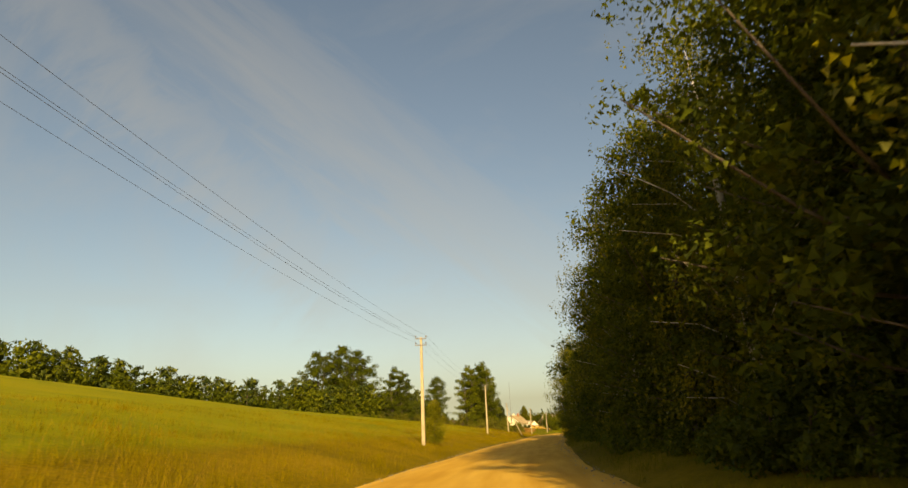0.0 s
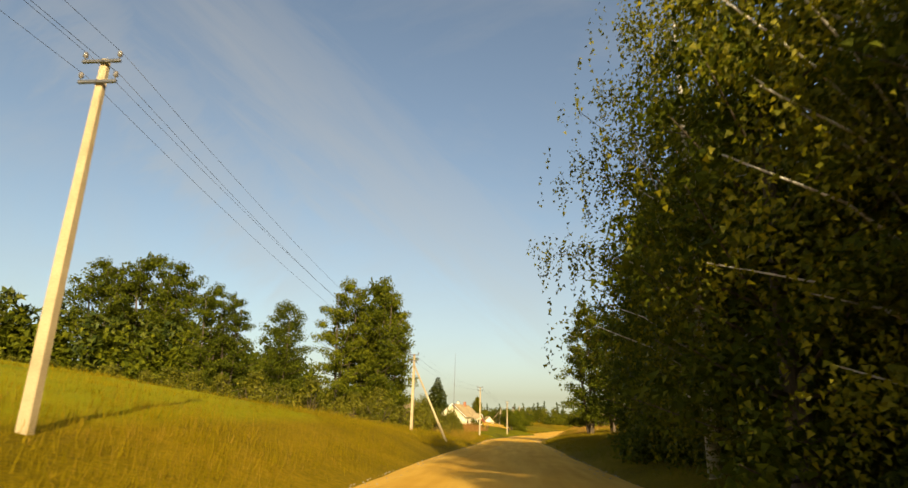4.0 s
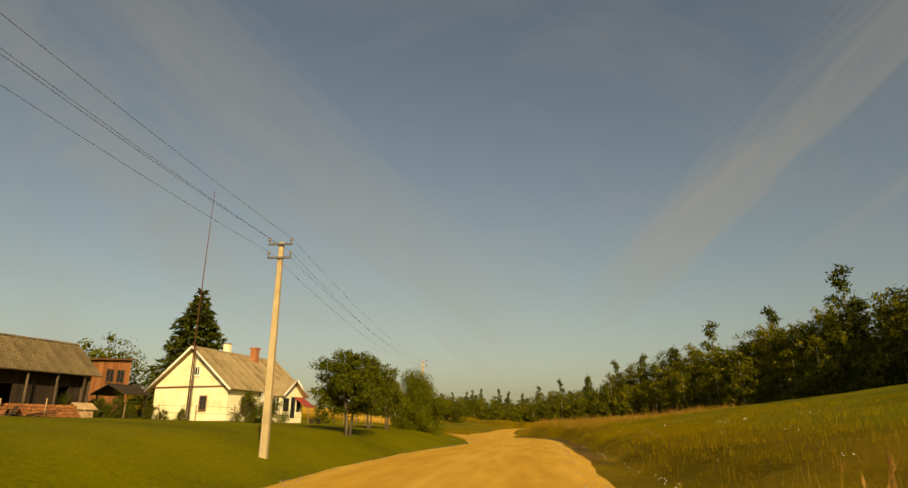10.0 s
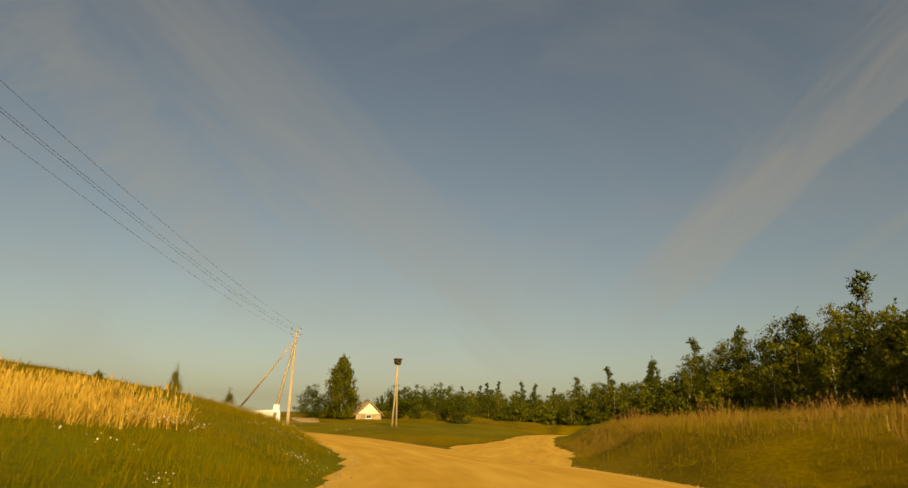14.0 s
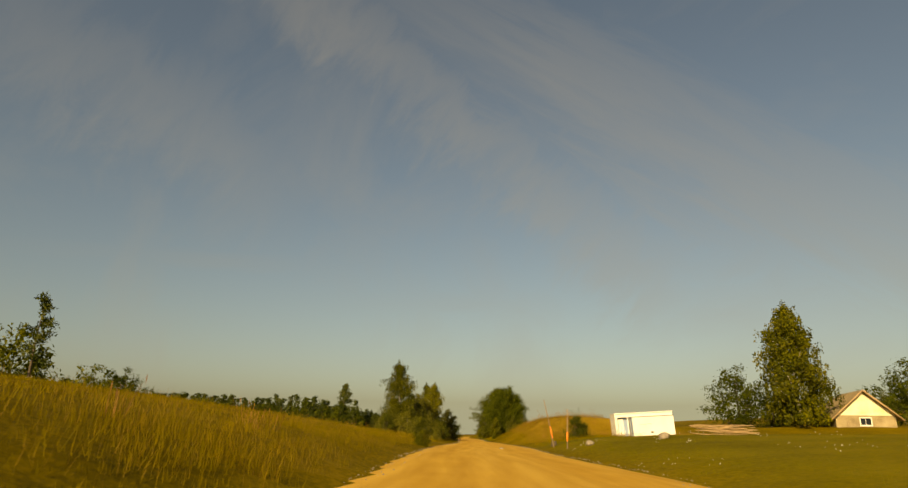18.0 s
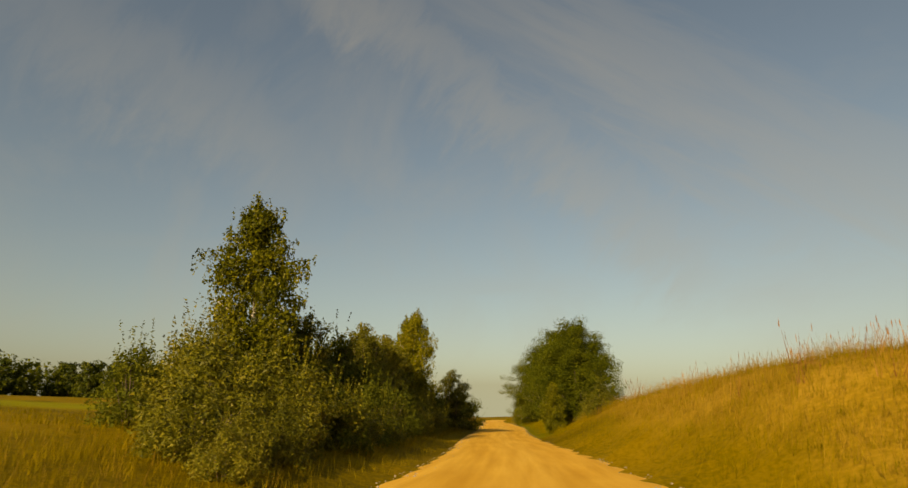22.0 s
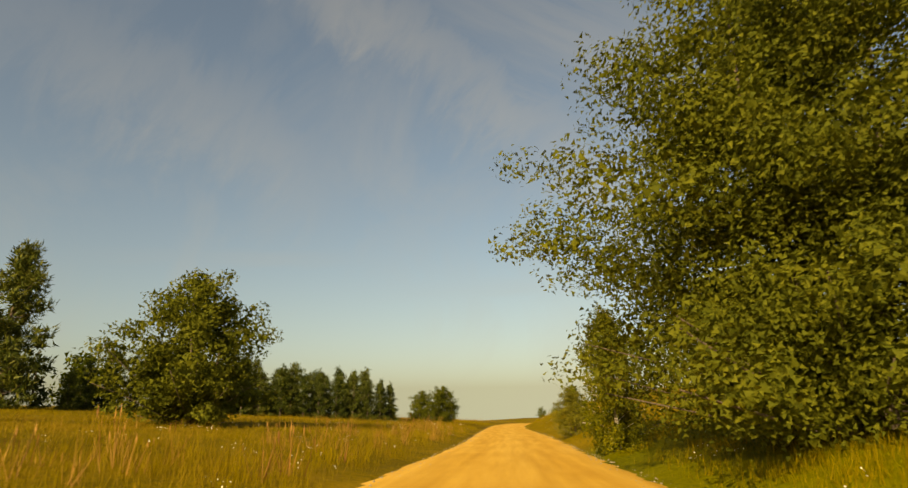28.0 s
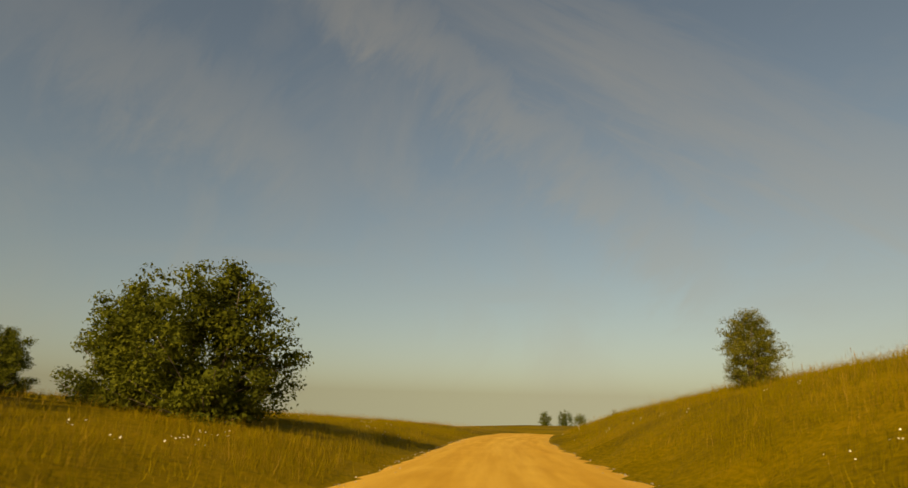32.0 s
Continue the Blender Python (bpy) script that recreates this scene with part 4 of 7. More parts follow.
sort("bush_lo", bush, "bush", 58, 3.4, 2.5, n=1800, size=0.22, label="dark shrub under the belt trees")
sort("spruce", conifer, "spruce_tree", 31, 14.4, 5.6, n=19000, size=0.55, label="dark green spruce behind the house")
sort("pine", broad_tree, "pine_tree", 32, 7.5, 1.9, 0.0, n=3400, size=0.3, blobs=80, kind="cone", leaf="needle", thin=0.2, up=0.9, blob=0.9, label="young bushy pine on the meadow edge")
sort("pine_b", broad_tree, "pine_tree", 33, 6.8, 2.1, 0.0, n=3400, size=0.3, blobs=80, kind="cone", leaf="needle", thin=0.2, up=0.9, blob=0.9, label="young bushy pine on the meadow edge")
sort("pine_fine", broad_tree, "pine_tree", 35, 7.2, 2.0, 0.0, n=11000, size=0.19, blobs=100, kind="cone", leaf="needle", thin=0.18, up=0.9, blob=0.85, label="young bushy pine on the meadow edge")
sort("pine_big", broad_tree, "pine_tree", 34, 7.5, 2.0, 0.0, n=9000, size=0.24, blobs=100, kind="cone", leaf="needle", thin=0.2, up=0.9, blob=0.9, label="tall dark pine in the meadow")
sort("oak", broad_tree, "oak_tree", 41, 8.8, 3.6, 0.10, stems=2, n=84000, size=0.092, blobs=300, kind="dome", blob=1.35, label="dense rounded dark green oak by the road")
sort("oak_b", broad_tree, "oak_tree", 42, 9.5, 4.2, 0.20, n=60000, size=0.10, blobs=240, kind="dome", stems=3, blob=1.2, label="spreading roadside tree with several stems")
sort("ash", broad_tree, "willow_tree", 43, 9.6, 4.9, 0.03, n=165000, size=0.086, blobs=330, kind="dome", leaf="olive_leaf", blob=1.18, stems=4, label="broad leafy willow reaching down to the grass")
sort("thicket", broad_tree, "wild_cherry_tree", 46, 6.6, 2.5, 0.02, n=15000, size=0.115, blobs=120, kind="tall", leaf="willow_leaf", stems=4, blob=0.95, label="dense bushy small tree on the dark verge")
sort("birch", birch_tree, "birch_tree", 44, 10, 2.3, 0.05, n=27000, label="young birch with drooping twigs", size=0.126)
sort("birch_b", birch_tree, "birch_tree", 45, 12, 3.4, 0.04, n=22000, label="tall birch with hanging leafy twigs", size=0.2)
sort("bush", bush, "bush", 51, 3.4, 2.5, n=5200, size=0.118, leaf="olive_leaf", label="rounded green shrub in tall grass", spiky=0.12)
sort("bush_w", bush, "willow_bush", 52, 3.2, 2.5, n=5000, size=0.118, leaf="willow_leaf", label="grey-green willow shrub in tall grass", spiky=0.25)
sort("bush_near", bush, "willow_bush", 60, 3.2, 2.5, n=12000, size=0.095, leaf="willow_leaf", label="olive-green willow shrub in tall golden grass", spiky=0.2)
sort("bush_gold", bush, "bush", 65, 3.4, 2.4, n=7000, size=0.13, leaf="birch_leaf", label="small yellow-green shrub in the verge grass")
sort("bush_mid", bush, "bush", 59, 3.3, 2.5, n=1900, size=0.19, leaf="willow_leaf", label="dense shrub under the roadside trees")
sort("bush_far", bush, "bush", 53, 3.0, 2.4, n=900, size=0.42, leaf="far_leaf", label="low shrub on the field edge")
sort("sapling", birch_tree, "birch_sapling", 54, 4.2, 1.15, 0.03, n=11000, bark="bark", label="slim young birch in tall grass", size=0.085)
sort("willow_round", broad_tree, "willow_tree", 55, 5.6, 2.8, 0.02, n=22000, size=0.125, blobs=150, kind="dome", leaf="olive_leaf", stems=3, blob=1.15, label="rounded dark green willow by the road")
sort("apple", broad_tree, "apple_tree", 56, 5.0, 2.5, 0.36, n=14000, size=0.12, blobs=90, kind="dome", stems=3, label="low spreading apple tree on the lawn")
sort("young_willow", broad_tree, "willow_tree", 64, 3.7, 1.45, 0.06, n=30000, size=0.06, blobs=260, thin=0.4, up=0.35, kind="round", stems=4, leaf="willow_leaf", blob=1.25, label="small grey-green rounded willow on the verge")
sort("hedge", bush, "lilac_bush", 57, 4.3, 2.9, n=48000, size=0.09, full=1.4, label="dense clipped-looking lilac bush on the lawn")

R = random.Random(5)


def jit(a):
    return R.uniform(-a, a)


# shaded belt on the right of the first stretch: tall, then lower, then tall overhanging birches
for i, s in enumerate(np.arange(3, 133, 4.0)):
    key = ("belt_birch", "belt_a", "belt_b", "belt_a")[i % 4]
    low = 57 < s < 90
    if 44 < s < 57:
        continue
    if 8 < s < 26:
        key = ("belt_birch", "belt_near")[i != 4]
    if 92 < s < 119:
        key = ("belt_birch", "belt_a")[i % 2]
    if s > 112:
        key = "belt_a"
    d0 = 8.5 if s < 20 else 7.9 if s < 48 else 9.4 if s < 60 else 6.5 if low else 6.1 if 100 < s < 109 else 7.4 if s < 119 else 9.8
    grow(key, *spot(s + jit(1.0), d0 + jit(0.6)), scale=R.uniform(0.58, 0.68) if low else R.uniform(0.9, 1.04), group="roadside belt")
# unseen trees beside and behind the start, added to block sun from the belt
for s in np.arange(-40, 28, 4.0):
    for d0 in (14.5, 18.0, 22.0):
        grow("belt_deep" if s > 0 and d0 < 20 else "belt_back", *spot(s + jit(1.0), d0 + jit(0.6)), scale=R.uniform(0.95, 1.15), group="roadside belt")
for row, d0 in ((1, 12.0), (2, 17.0)):
    for s in np.arange(5 if row == 1 else 24, 132, 5.2):
        sc = 0.66 if 56 < s < 92 else 1.05
        grow(("belt_b" if row == 1 else "belt_deep") if s < 62 else "belt_back", *spot(s + jit(1.5), d0 + jit(1.2) + (2 if s > 118 else 0)), scale=R.uniform(0.9, 1.1) * sc, group="roadside belt")
for s, d, sc in ((49.5, 9.6, 1.1), (53.5, 10.2, 1.12), (57, 11.4, 1.0), (52, 14.0, 1.15)):
    grow("belt_close", *spot(s, d), scale=sc, group="roadside belt")
for s in np.arange(4, 134, 3.0):
    grow("bush_lo", *spot(s + jit(1.2), 6.4 + jit(0.5) + (1.8 if s > 118 else 0)), scale=R.uniform(0.4, 0.7), group="belt undergrowth")

# left field: far tree line on the rise, tree group before the farm
hill = spline([(-135, 10, 0), (-125, 40, 0), (-112, 80, 0), (-98, 112, 0), (-80, 136, 0), (-64, 152, 0), (-52, 166, 0), (-40, 190, 0), (-30, 210, 0)], 1.3)
for i, (x, y, _) in enumerate(hill):
    grow(("low_spruce", "low_tree", "low_tree")[i % 3], x + 6 + jit(2.0), y - 3 + jit(2.0), scale=R.uniform(0.78, 0.92), tall=R.uniform(0.9, 1.0), group="left hill wood")
for i, (x, y, _) in enumerate(hill[::2]):
    grow("bush_far", x + 7.5 + jit(1), y - 4 + jit(1), R.uniform(1.1, 1.6), group="hill wood undergrowth")
for i in range(22):
    grow("bush_mid", -21 + i * 0.95 + jit(0.8), 131 + (i % 3) * 3 + jit(1), R.uniform(0.6, 0.95), group="undergrowth before the farm")
grow("far_round", -154, 160, 2.3, label="lone round tree above the hill wood")
for x, y, sc, k in ((-64.5, 162, 1.42, "poplar"), (-58.5, 165, 1.55, "poplar"), (-53, 166, 1.45, "poplar"), (-36, 146.5, 1.15, "alder_tall"), (-33.6, 148, 1.08, "alder_tall"),
                    (-22.3, 139, 0.94, "alder"), (-13.4, 134.5, 1.1, "alder_tall"), (-11, 138, 1.16, "alder"), (-9.6, 139.3, 1.2, "alder_tall"), (-9.6, 143.2, 1.06, "alder_tall"), (-12.5, 140, 0.95, "alder_tall")):
    grow(k, x, y, sc, group="trees before the farm")
for i in range(16):
    grow("bush_mid", -62 + i * 3.7 + jit(1), 140 - i * 1.0 + jit(1.5), R.uniform(0.9, 1.35), group="undergrowth before the farm")
for s, d, sc in ((157.5, -7.4, 0.63), (160.5, -7.0, 0.66), (163.5, -7.0, 0.69), (167, -7.4, 0.72), (170, -7.8, 0.70), (173, -8.6, 0.75), (160, -10, 0.9), (164, -10.5, 0.95), (168, -11, 1.0), (172, -12, 0.9)):
    grow("bush_near", *spot(s, d), sc, group="shrubs at the farm's edge")
grow("sapling", *spot(48, -6.2), 0.85)
# trees on the right past the belt
for s, d, sc, k in ((171, 9.7, 1.14, "alder_tall"), (169, 12.2, 1.04, "alder"), (171, 15.0, 0.9, "alder_tall"), (170, 18, 0.82, "alder"), (168, 21, 0.78, "alder_tall"), (176, 19, 0.7, "alder"), (163, 27, 0.9, "alder_tall")):
    grow(k, *spot(s, d), sc, group="trees on the right verge")
# wooded hill on the right
edge = spline([(120, 120, 0), (104, 150, 0), (98, 200, 0), (97, 250, 0), (93, 300, 0), (87, 345, 0), (79, 385, 0), (58, 410, 0), (34, 452, 0), (5, 505, 0), (-30, 545, 0), (-60, 600, 0), (-80, 650, 0)], 4.4)
for i, (x, y, _) in enumerate(edge):
    sc = float(np.interp(y, [200, 345, 386, 407, 456, 560], [1.55, 1.68, 1.55, 1.05, 0.66, 0.5]))
    tall = 0.84 + 0.16 * abs(math.sin(i * 1.9)) * R.uniform(0.6, 1.0)
    if 190 < y < 430:
        grow(("wood_a", "wood_b", "wood_a", "wood_c", "wood_a", "wood_b", "wood_a", "wood_b")[i % 8], x + 3 + jit(2.5), y + jit(2.0), R.uniform(0.85, 1.1) * sc / 1.7, tall=tall * 1.08, group="hill wood")
    else:
        grow(("far_tree", "far_birch", "far_tree", "far_tree", "far_spruce", "far_tree", "far_tree", "far_birch")[i % 8], x + jit(2), y + jit(2.0), R.uniform(0.8, 1.08) * sc, tall=tall * 1.05, group="hill wood")
    if i % 2 or y > 400:
        grow(("far_tree", "far_spruce", "far_tree")[i % 3], x + 8 + jit(2), y + 3 + jit(2.0), R.uniform(0.95, 1.15) * sc, group="hill wood")
    if y > 395:
        grow("far_tree", x - 2 + jit(2), y - 2 + jit(2), R.uniform(0.62, 0.8) * sc, group="hill wood")
    if 200 < y < 560:
        low = R.uniform(0.5, 0.78) * sc
        grow(("far_birch", "far_tree", "far_birch")[i % 3], x - 5 + jit(2.5), y - 2 + jit(2.0), low, tall=R.uniform(0.8, 1.15), group="wood edge trees")
for i in range(64):
    x, y, _ = edge[int(i * len(edge) / 64)]
    grow("bush_far", x - 8 + jit(2.5), y - 3 + jit(3), R.uniform(0.7, 1.7), group="wood edge shrubs")

# farm garden
grow("spruce", -16.9, 251.8, 1.0)
for x, y, sc, tl in ((4.6, 222.4, 0.98, 1.0), (4.3, 234.0, 0.78, 1.42), (5.4, 236.6, 0.58, 1.5)):
    grow("apple", x, y, sc, tall=tl, group="farm garden trees")
grow("hedge", 7.4, 246.8, 1.12, tall=1.12)
for x, y, sc in ((-4.5, 259, 0.6), (-7.5, 257, 0.6)):
    grow("bush", x, y, sc, label="dark green shrub behind the house garden", group="shrubs behind the garden")
for x, y, sc in ((-24.9, 249.8, 0.92), (-19.8, 251, 0.5), (-42, 210.5, 1.05), (-40, 205, 0.9), (-50, 232, 0.75), (-48, 240, 0.95), (-45, 246, 1.05), (-20, 256, 0.8)):
    grow("far_round", x, y, sc, label="green tree behind the farm", group="trees behind the farm")
# past the bend
grow("birch_b", -13.4, 396, 1.2, label="old birch beside the farmstead")
for x, y, sc in ((2, 412, 0.95), (8, 409, 1.0), (13, 404, 0.85), (-4, 420, 1.0), (-17.5, 402.0, 0.5)):
    grow("far_round", x, y, sc, label="garden tree behind the farmstead", group="farmstead trees")
grow("far_round", -22, 404, 0.9, label="round dark tree on the meadow")
grow("birch", -58.7, 378.2, 1.0)
for x, y, sc, k in ((-55.5, 372.5, 0.75, "bush"), (-57.5, 374.8, 0.9, "bush_w"), (-60, 377.5, 1.1, "bush_w"), (-58.5, 379.5, 1.2, "bush"), (-62.0, 380.5, 1.2, "bush"), (-61.5, 384.5, 1.35, "bush"), (-64, 384.0, 1.15, "bush_w"),
                    (-66.0, 386.5, 1.1, "bush"), (-65.5, 389.5, 1.35, "bush_w"), (-68.0, 389.5, 1.05, "bush"), (-70.0, 392.5, 1.1, "bush"), (-69, 395, 1.3, "bush_w"), (-72.5, 395.5, 1.1, "bush"), (-74.5, 399.0, 1.2, "bush_w"), (-73.5, 402.5, 1.2, "bush")):
    grow(k, x, y, sc, group="thicket on the left verge")
for i in range(13):
    grow(("bush", "bush_w")[i % 2], *spot(424 + i * 2.6 + jit(0.6), -5.6 + jit(0.5)), R.uniform(0.5, 0.75), group="thicket on the left verge")
for s, d, sc in ((438, -8.8, 0.75), (441.5, -8.2, 0.85), (444.5, -9.0, 0.98), (447.5, -8.0, 0.95), (450.5, -8.6, 0.95), (434, -9.5, 0.8)):
    grow("thicket", *spot(s, d), sc, group="thicket on the left verge")
for s, d, sc in ((419.5, -7.4, 0.75), (421.5, -6.7, 0.75), (424, -6.4, 0.75), (423, -9.0, 0.95)):
    grow("bush_w", *spot(s, d), sc, group="thicket on the left verge")
for s, d, sc in ((416, -5.2, 0.30), (417.5, -5.6, 0.36), (419, -5.4, 0.38), (417, -6.6, 0.45), (420.5, -5.6, 0.42)):
    grow("bush_w", *spot(s, d), sc, group="thicket on the left verge")
grow("birch", -70.8, 398.5, 0.93)
grow("sapling", -29.2, 350.0, 0.56)
grow("bush_near", -8.9, 307.3, 0.3, tall=2.3, label="leafy upright shrub on the bank by the braced pole", group="shrubs on the bank")
grow("bush_near", -4.9, 309.3, 0.3, tall=1.6, label="small shrub at the foot of the pole's brace", group="shrubs on the bank")
grow("birch", -75.9, 403.2, 0.72, tall=1.36)
grow("thicket", -74.6, 407.6, 0.82)
for x, y, sc in ((-74.5, 405.0, 0.9), (-78.5, 411.5, 0.95), (-80.2, 415.4, 1.15), (-84, 420, 0.6), (-79.5, 407.5, 1.3)):
    grow("bush", x, y, sc, label="dense dark shrub on the verge", group="thicket on the left verge")
grow("oak", -62.4, 409.4, 1.0)
grow("oak_b", -66.1, 414.8, 0.95)
grow("oak_b", -70.9, 419.6, 1.0, turn=200)
grow("oak_b", -73.2, 424.5, 0.8)
grow("bush_w", -55.0, 400.0, 0.6)
grow("bush", *spot(402, 8.4), 0.78, tall=0.78, label="dark green shrub on the mound by the cabin")
for x, y, sc in ((-66.9, 413.9, 0.28), (-70.1, 418.3, 0.34), (-72.0, 419.9, 0.3), (-63.3, 409.2, 0.4), (-74.0, 424.0, 0.45), (-60.2, 406.9, 0.42)):
    grow("bush_w", x, y, sc, label="low shrub at the foot of the roadside trees", group="shrubs under the oaks")
grow("sapling", -61.3, 404.4, 0.92, label="slender pale young birch before the oak")
grow("ash", -94.2, 452.2, 1.31, tall=0.96)
grow("birch", -103.3, 457.6, 0.58, label="small drooping light green birch beside the willow")
grow("willow_round", -124.3, 450.4, 1.45, label="rounded willow standing in the meadow")
for x, y, sc in ((-150, 451, 0.5), (-153, 455, 0.55), (-152.5, 453, 0.6), (-154, 457.5, 0.6)):
    grow("pine_b", x, y, sc, group="young pine row")
grow("pine_big", -148.3, 446, 1.75, label="tall dark pine in the meadow")
for row in range(3):
    for i in range(15):
        t = i / 14
        grow("pine_fine" if row == 0 and i < 6 else ("pine", "pine_b")[(i + row) % 2], -144.8 - 4.0 * t - 3.4 * row + jit(0.5), 481.2 - 22.5 * t + 0.8 * row + jit(0.6), R.uniform(0.58, 0.78) + 0.04 * row, group="young pine row")
for x, y, sc in ((-152.8, 497.2, 0.87), (-155.3, 495.6, 0.72), (-159, 493, 0.4)):
    grow("willow_round", x, y, sc, group="willow clump on the meadow")
grow("young_willow", *spot(539, 4.15), 0.95)
grow("bush_gold", -120.2, 481.2, 0.44)
grow("young_willow", -142.8, 514.0, 0.85, label="small bushy tree on the slope")
for x, y, sc in ((-262, 668, 0.6), (-257, 673, 0.65), (-253, 676, 0.55), (-244, 684, 0.7)):
    grow("far_round", x, y, sc, label="dark round tree on the horizon", group="horizon trees")
# wood beyond the left field of the second half
for i in range(64):
    t = 0.5 * i / 63
    grow(("low_spruce", "low_tree", "low_spruce", "low_tree", "low_tree")[i % 5], -195 + 60 * t + jit(2.5) - 16 * math.sin(t * 3) - (i % 2) * 4, 340 + 112 * t + jit(2) + (i % 2) * 3, R.uniform(0.58, 0.78), tall=R.uniform(0.7, 0.95), group="left field wood")
for i in range(96):
    t = i / 95
    grow(("low_spruce", "low_spruce", "low_tree")[i % 3], -193 + 72 * t + jit(1.5), 404 + 20 * t + 6 * math.sin(t * 3) + jit(2), R.uniform(0.44, 0.56) - 0.08 * t, tall=R.uniform(0.85, 1.1), group="left field wood")
for i in range(30):
    t = i / 29
    grow(("low_spruce", "low_tree", "low_spruce")[i % 3], -144 - 35 * t + jit(2.5), 430 + 60 * t + jit(3), R.uniform(0.36, 0.46), tall=R.uniform(0.85, 1.0), group="left field wood")
grow("far_spruce", -100, 346, 0.95)
grow("far_tree", -108, 346, 1.0)
grow("far_tree", -93, 352.0, 0.55)
grow("far_round", -93, 356.0, 0.75, label="dark round tree on the open meadow")
for x, y, sc in ((-100, 352, 0.8), (-90, 359, 0.55), (-96, 362, 0.6), (-104, 360, 0.7)):
    grow("bush_far", x, y, sc * 1.8, group="left meadow shrubs")

# ---------------------------------------------------------------- poles and wires


def utility_pole(name, x, y, top, label, brace=None, yaw=0.0, cross=2):
    z = gz(x, y)
    h = top - z
    p = thing(name, label, "utility pole", (x, y, z), yaw)
    bm = bmesh.new()
    r0, r1 = 0.125, 0.08
    vs = [[bm.verts.new((sx * r, sy * r * 0.85, zz)) for sx, sy in ((-1, -1), (1, -1), (1, 1), (-1, 1))] for r, zz in ((r0, -0.4), (r0 * 0.8, h * 0.45), (r1, h))]
    for a, b in zip(vs, vs[1:]):
        for k in range(4):
            bm.faces.new((a[k], a[(k + 1) % 4], b[(k + 1) % 4], b[k]))
    bm.faces.new(vs[-1])
    bmesh.ops.bevel(bm, geom=[e for e in bm.edges if abs(e.verts[0].co.z - e.verts[1].co.z) > 1], offset=0.025, segments=1, affect="EDGES")
    part("shaft", bm, M["concrete"], p)
    for k in range(cross):
        zc = h - 0.10 - 0.48 * k
        arm = part("crossarm", boxed(-0.42, 0.42, -0.15, -0.09, zc - 0.035, zc + 0.035, 0.008), M["steel"], p, "dark steel crossarm")
        for sx in (-0.38, 0.38):
            bm = bmesh.new()
            tube(bm, [(sx, -0.12, zc), (sx, -0.12, zc + 0.09), (sx, -0.12, zc + 0.11), (sx, -0.12, zc + 0.20), (sx, -0.12, zc + 0.23)], [0.012, 0.012, 0.05, 0.045, 0.02], 8)
            part("insulator", bm, M["porcelain"], arm)
    for bx, by in brace or ():
        bz = gz(bx, by)
        d = Matrix.Rotation(radians(-yaw), 3, "Z") @ Vector((bx - x, by - y, bz - z))
        bm = bmesh.new()
        tube(bm, [tuple(d * 1.02 + Vector((0, 0, -0.3))), (0.0, -0.02, h - 0.9)], [0.125, 0.085], 4)
        part("brace", bm, M["concrete"], p, "leaning concrete brace")
    return p


POLES = [("utility_pole", 1.5, -36.0, 8.0, 0, ()), ("utility_pole", -0.15, 19.5, 8.2, 2, ()), ("utility_pole", -2.0, 75.5, 8.6, 0, ()), ("utility_pole", -2.1, 117.2, 7.4, -3, ((1.2, 114.8),)),
         ("utility_pole", 1.05, 161.9, 7.6, -5, ()), ("utility_pole", 4.6, 206.2, 7.5, -4, ()), ("utility_pole", 7.6, 250.9, 8.1, 5, ((5.2, 253.5),)),
         ("utility_pole", 0.9, 307.2, 9.3, 10, ((-5.0, 310.8), (0.1, 305.6)))]
for nm, x, y, top, yaw, brace in POLES:
    lab = "weathered concrete pole with two crossarms" + (" and a leaning brace" if brace else " beside the road")
    utility_pole(nm, x, y, top, lab, brace, yaw)
for (_, x0, y0, t0, w0, _), (_, x1, y1, t1, w1, _) in zip(POLES, POLES[1:]):
    span = thing("overhead_wires", "four sagging bare power wires between poles", "power line", (x0, y0, 0), group="power line")
    for k, (o, dz) in enumerate(((-0.38, 0.12), (0.38, 0.12), (-0.38, -0.36), (0.38, -0.36))):
        a = Vector((o * math.cos(radians(w0)), o * math.sin(radians(w0)), t0 + dz))
        b = Vector((x1 - x0 + o * math.cos(radians(w1)), y1 - y0 + o * math.sin(radians(w1)), t1 + dz))
        pts = []
        for i in range(17):
            u = i / 16
            q = a.lerp(b, u)
            q.z -= 0.75 * 4 * u * (1 - u) * (0.9 + 0.08 * k)
            pts.append(tuple(q))
        bm = bmesh.new()
        tube(bm, pts, [0.0045] * 17, 4)
        part("wire", bm, M["wire"], span)

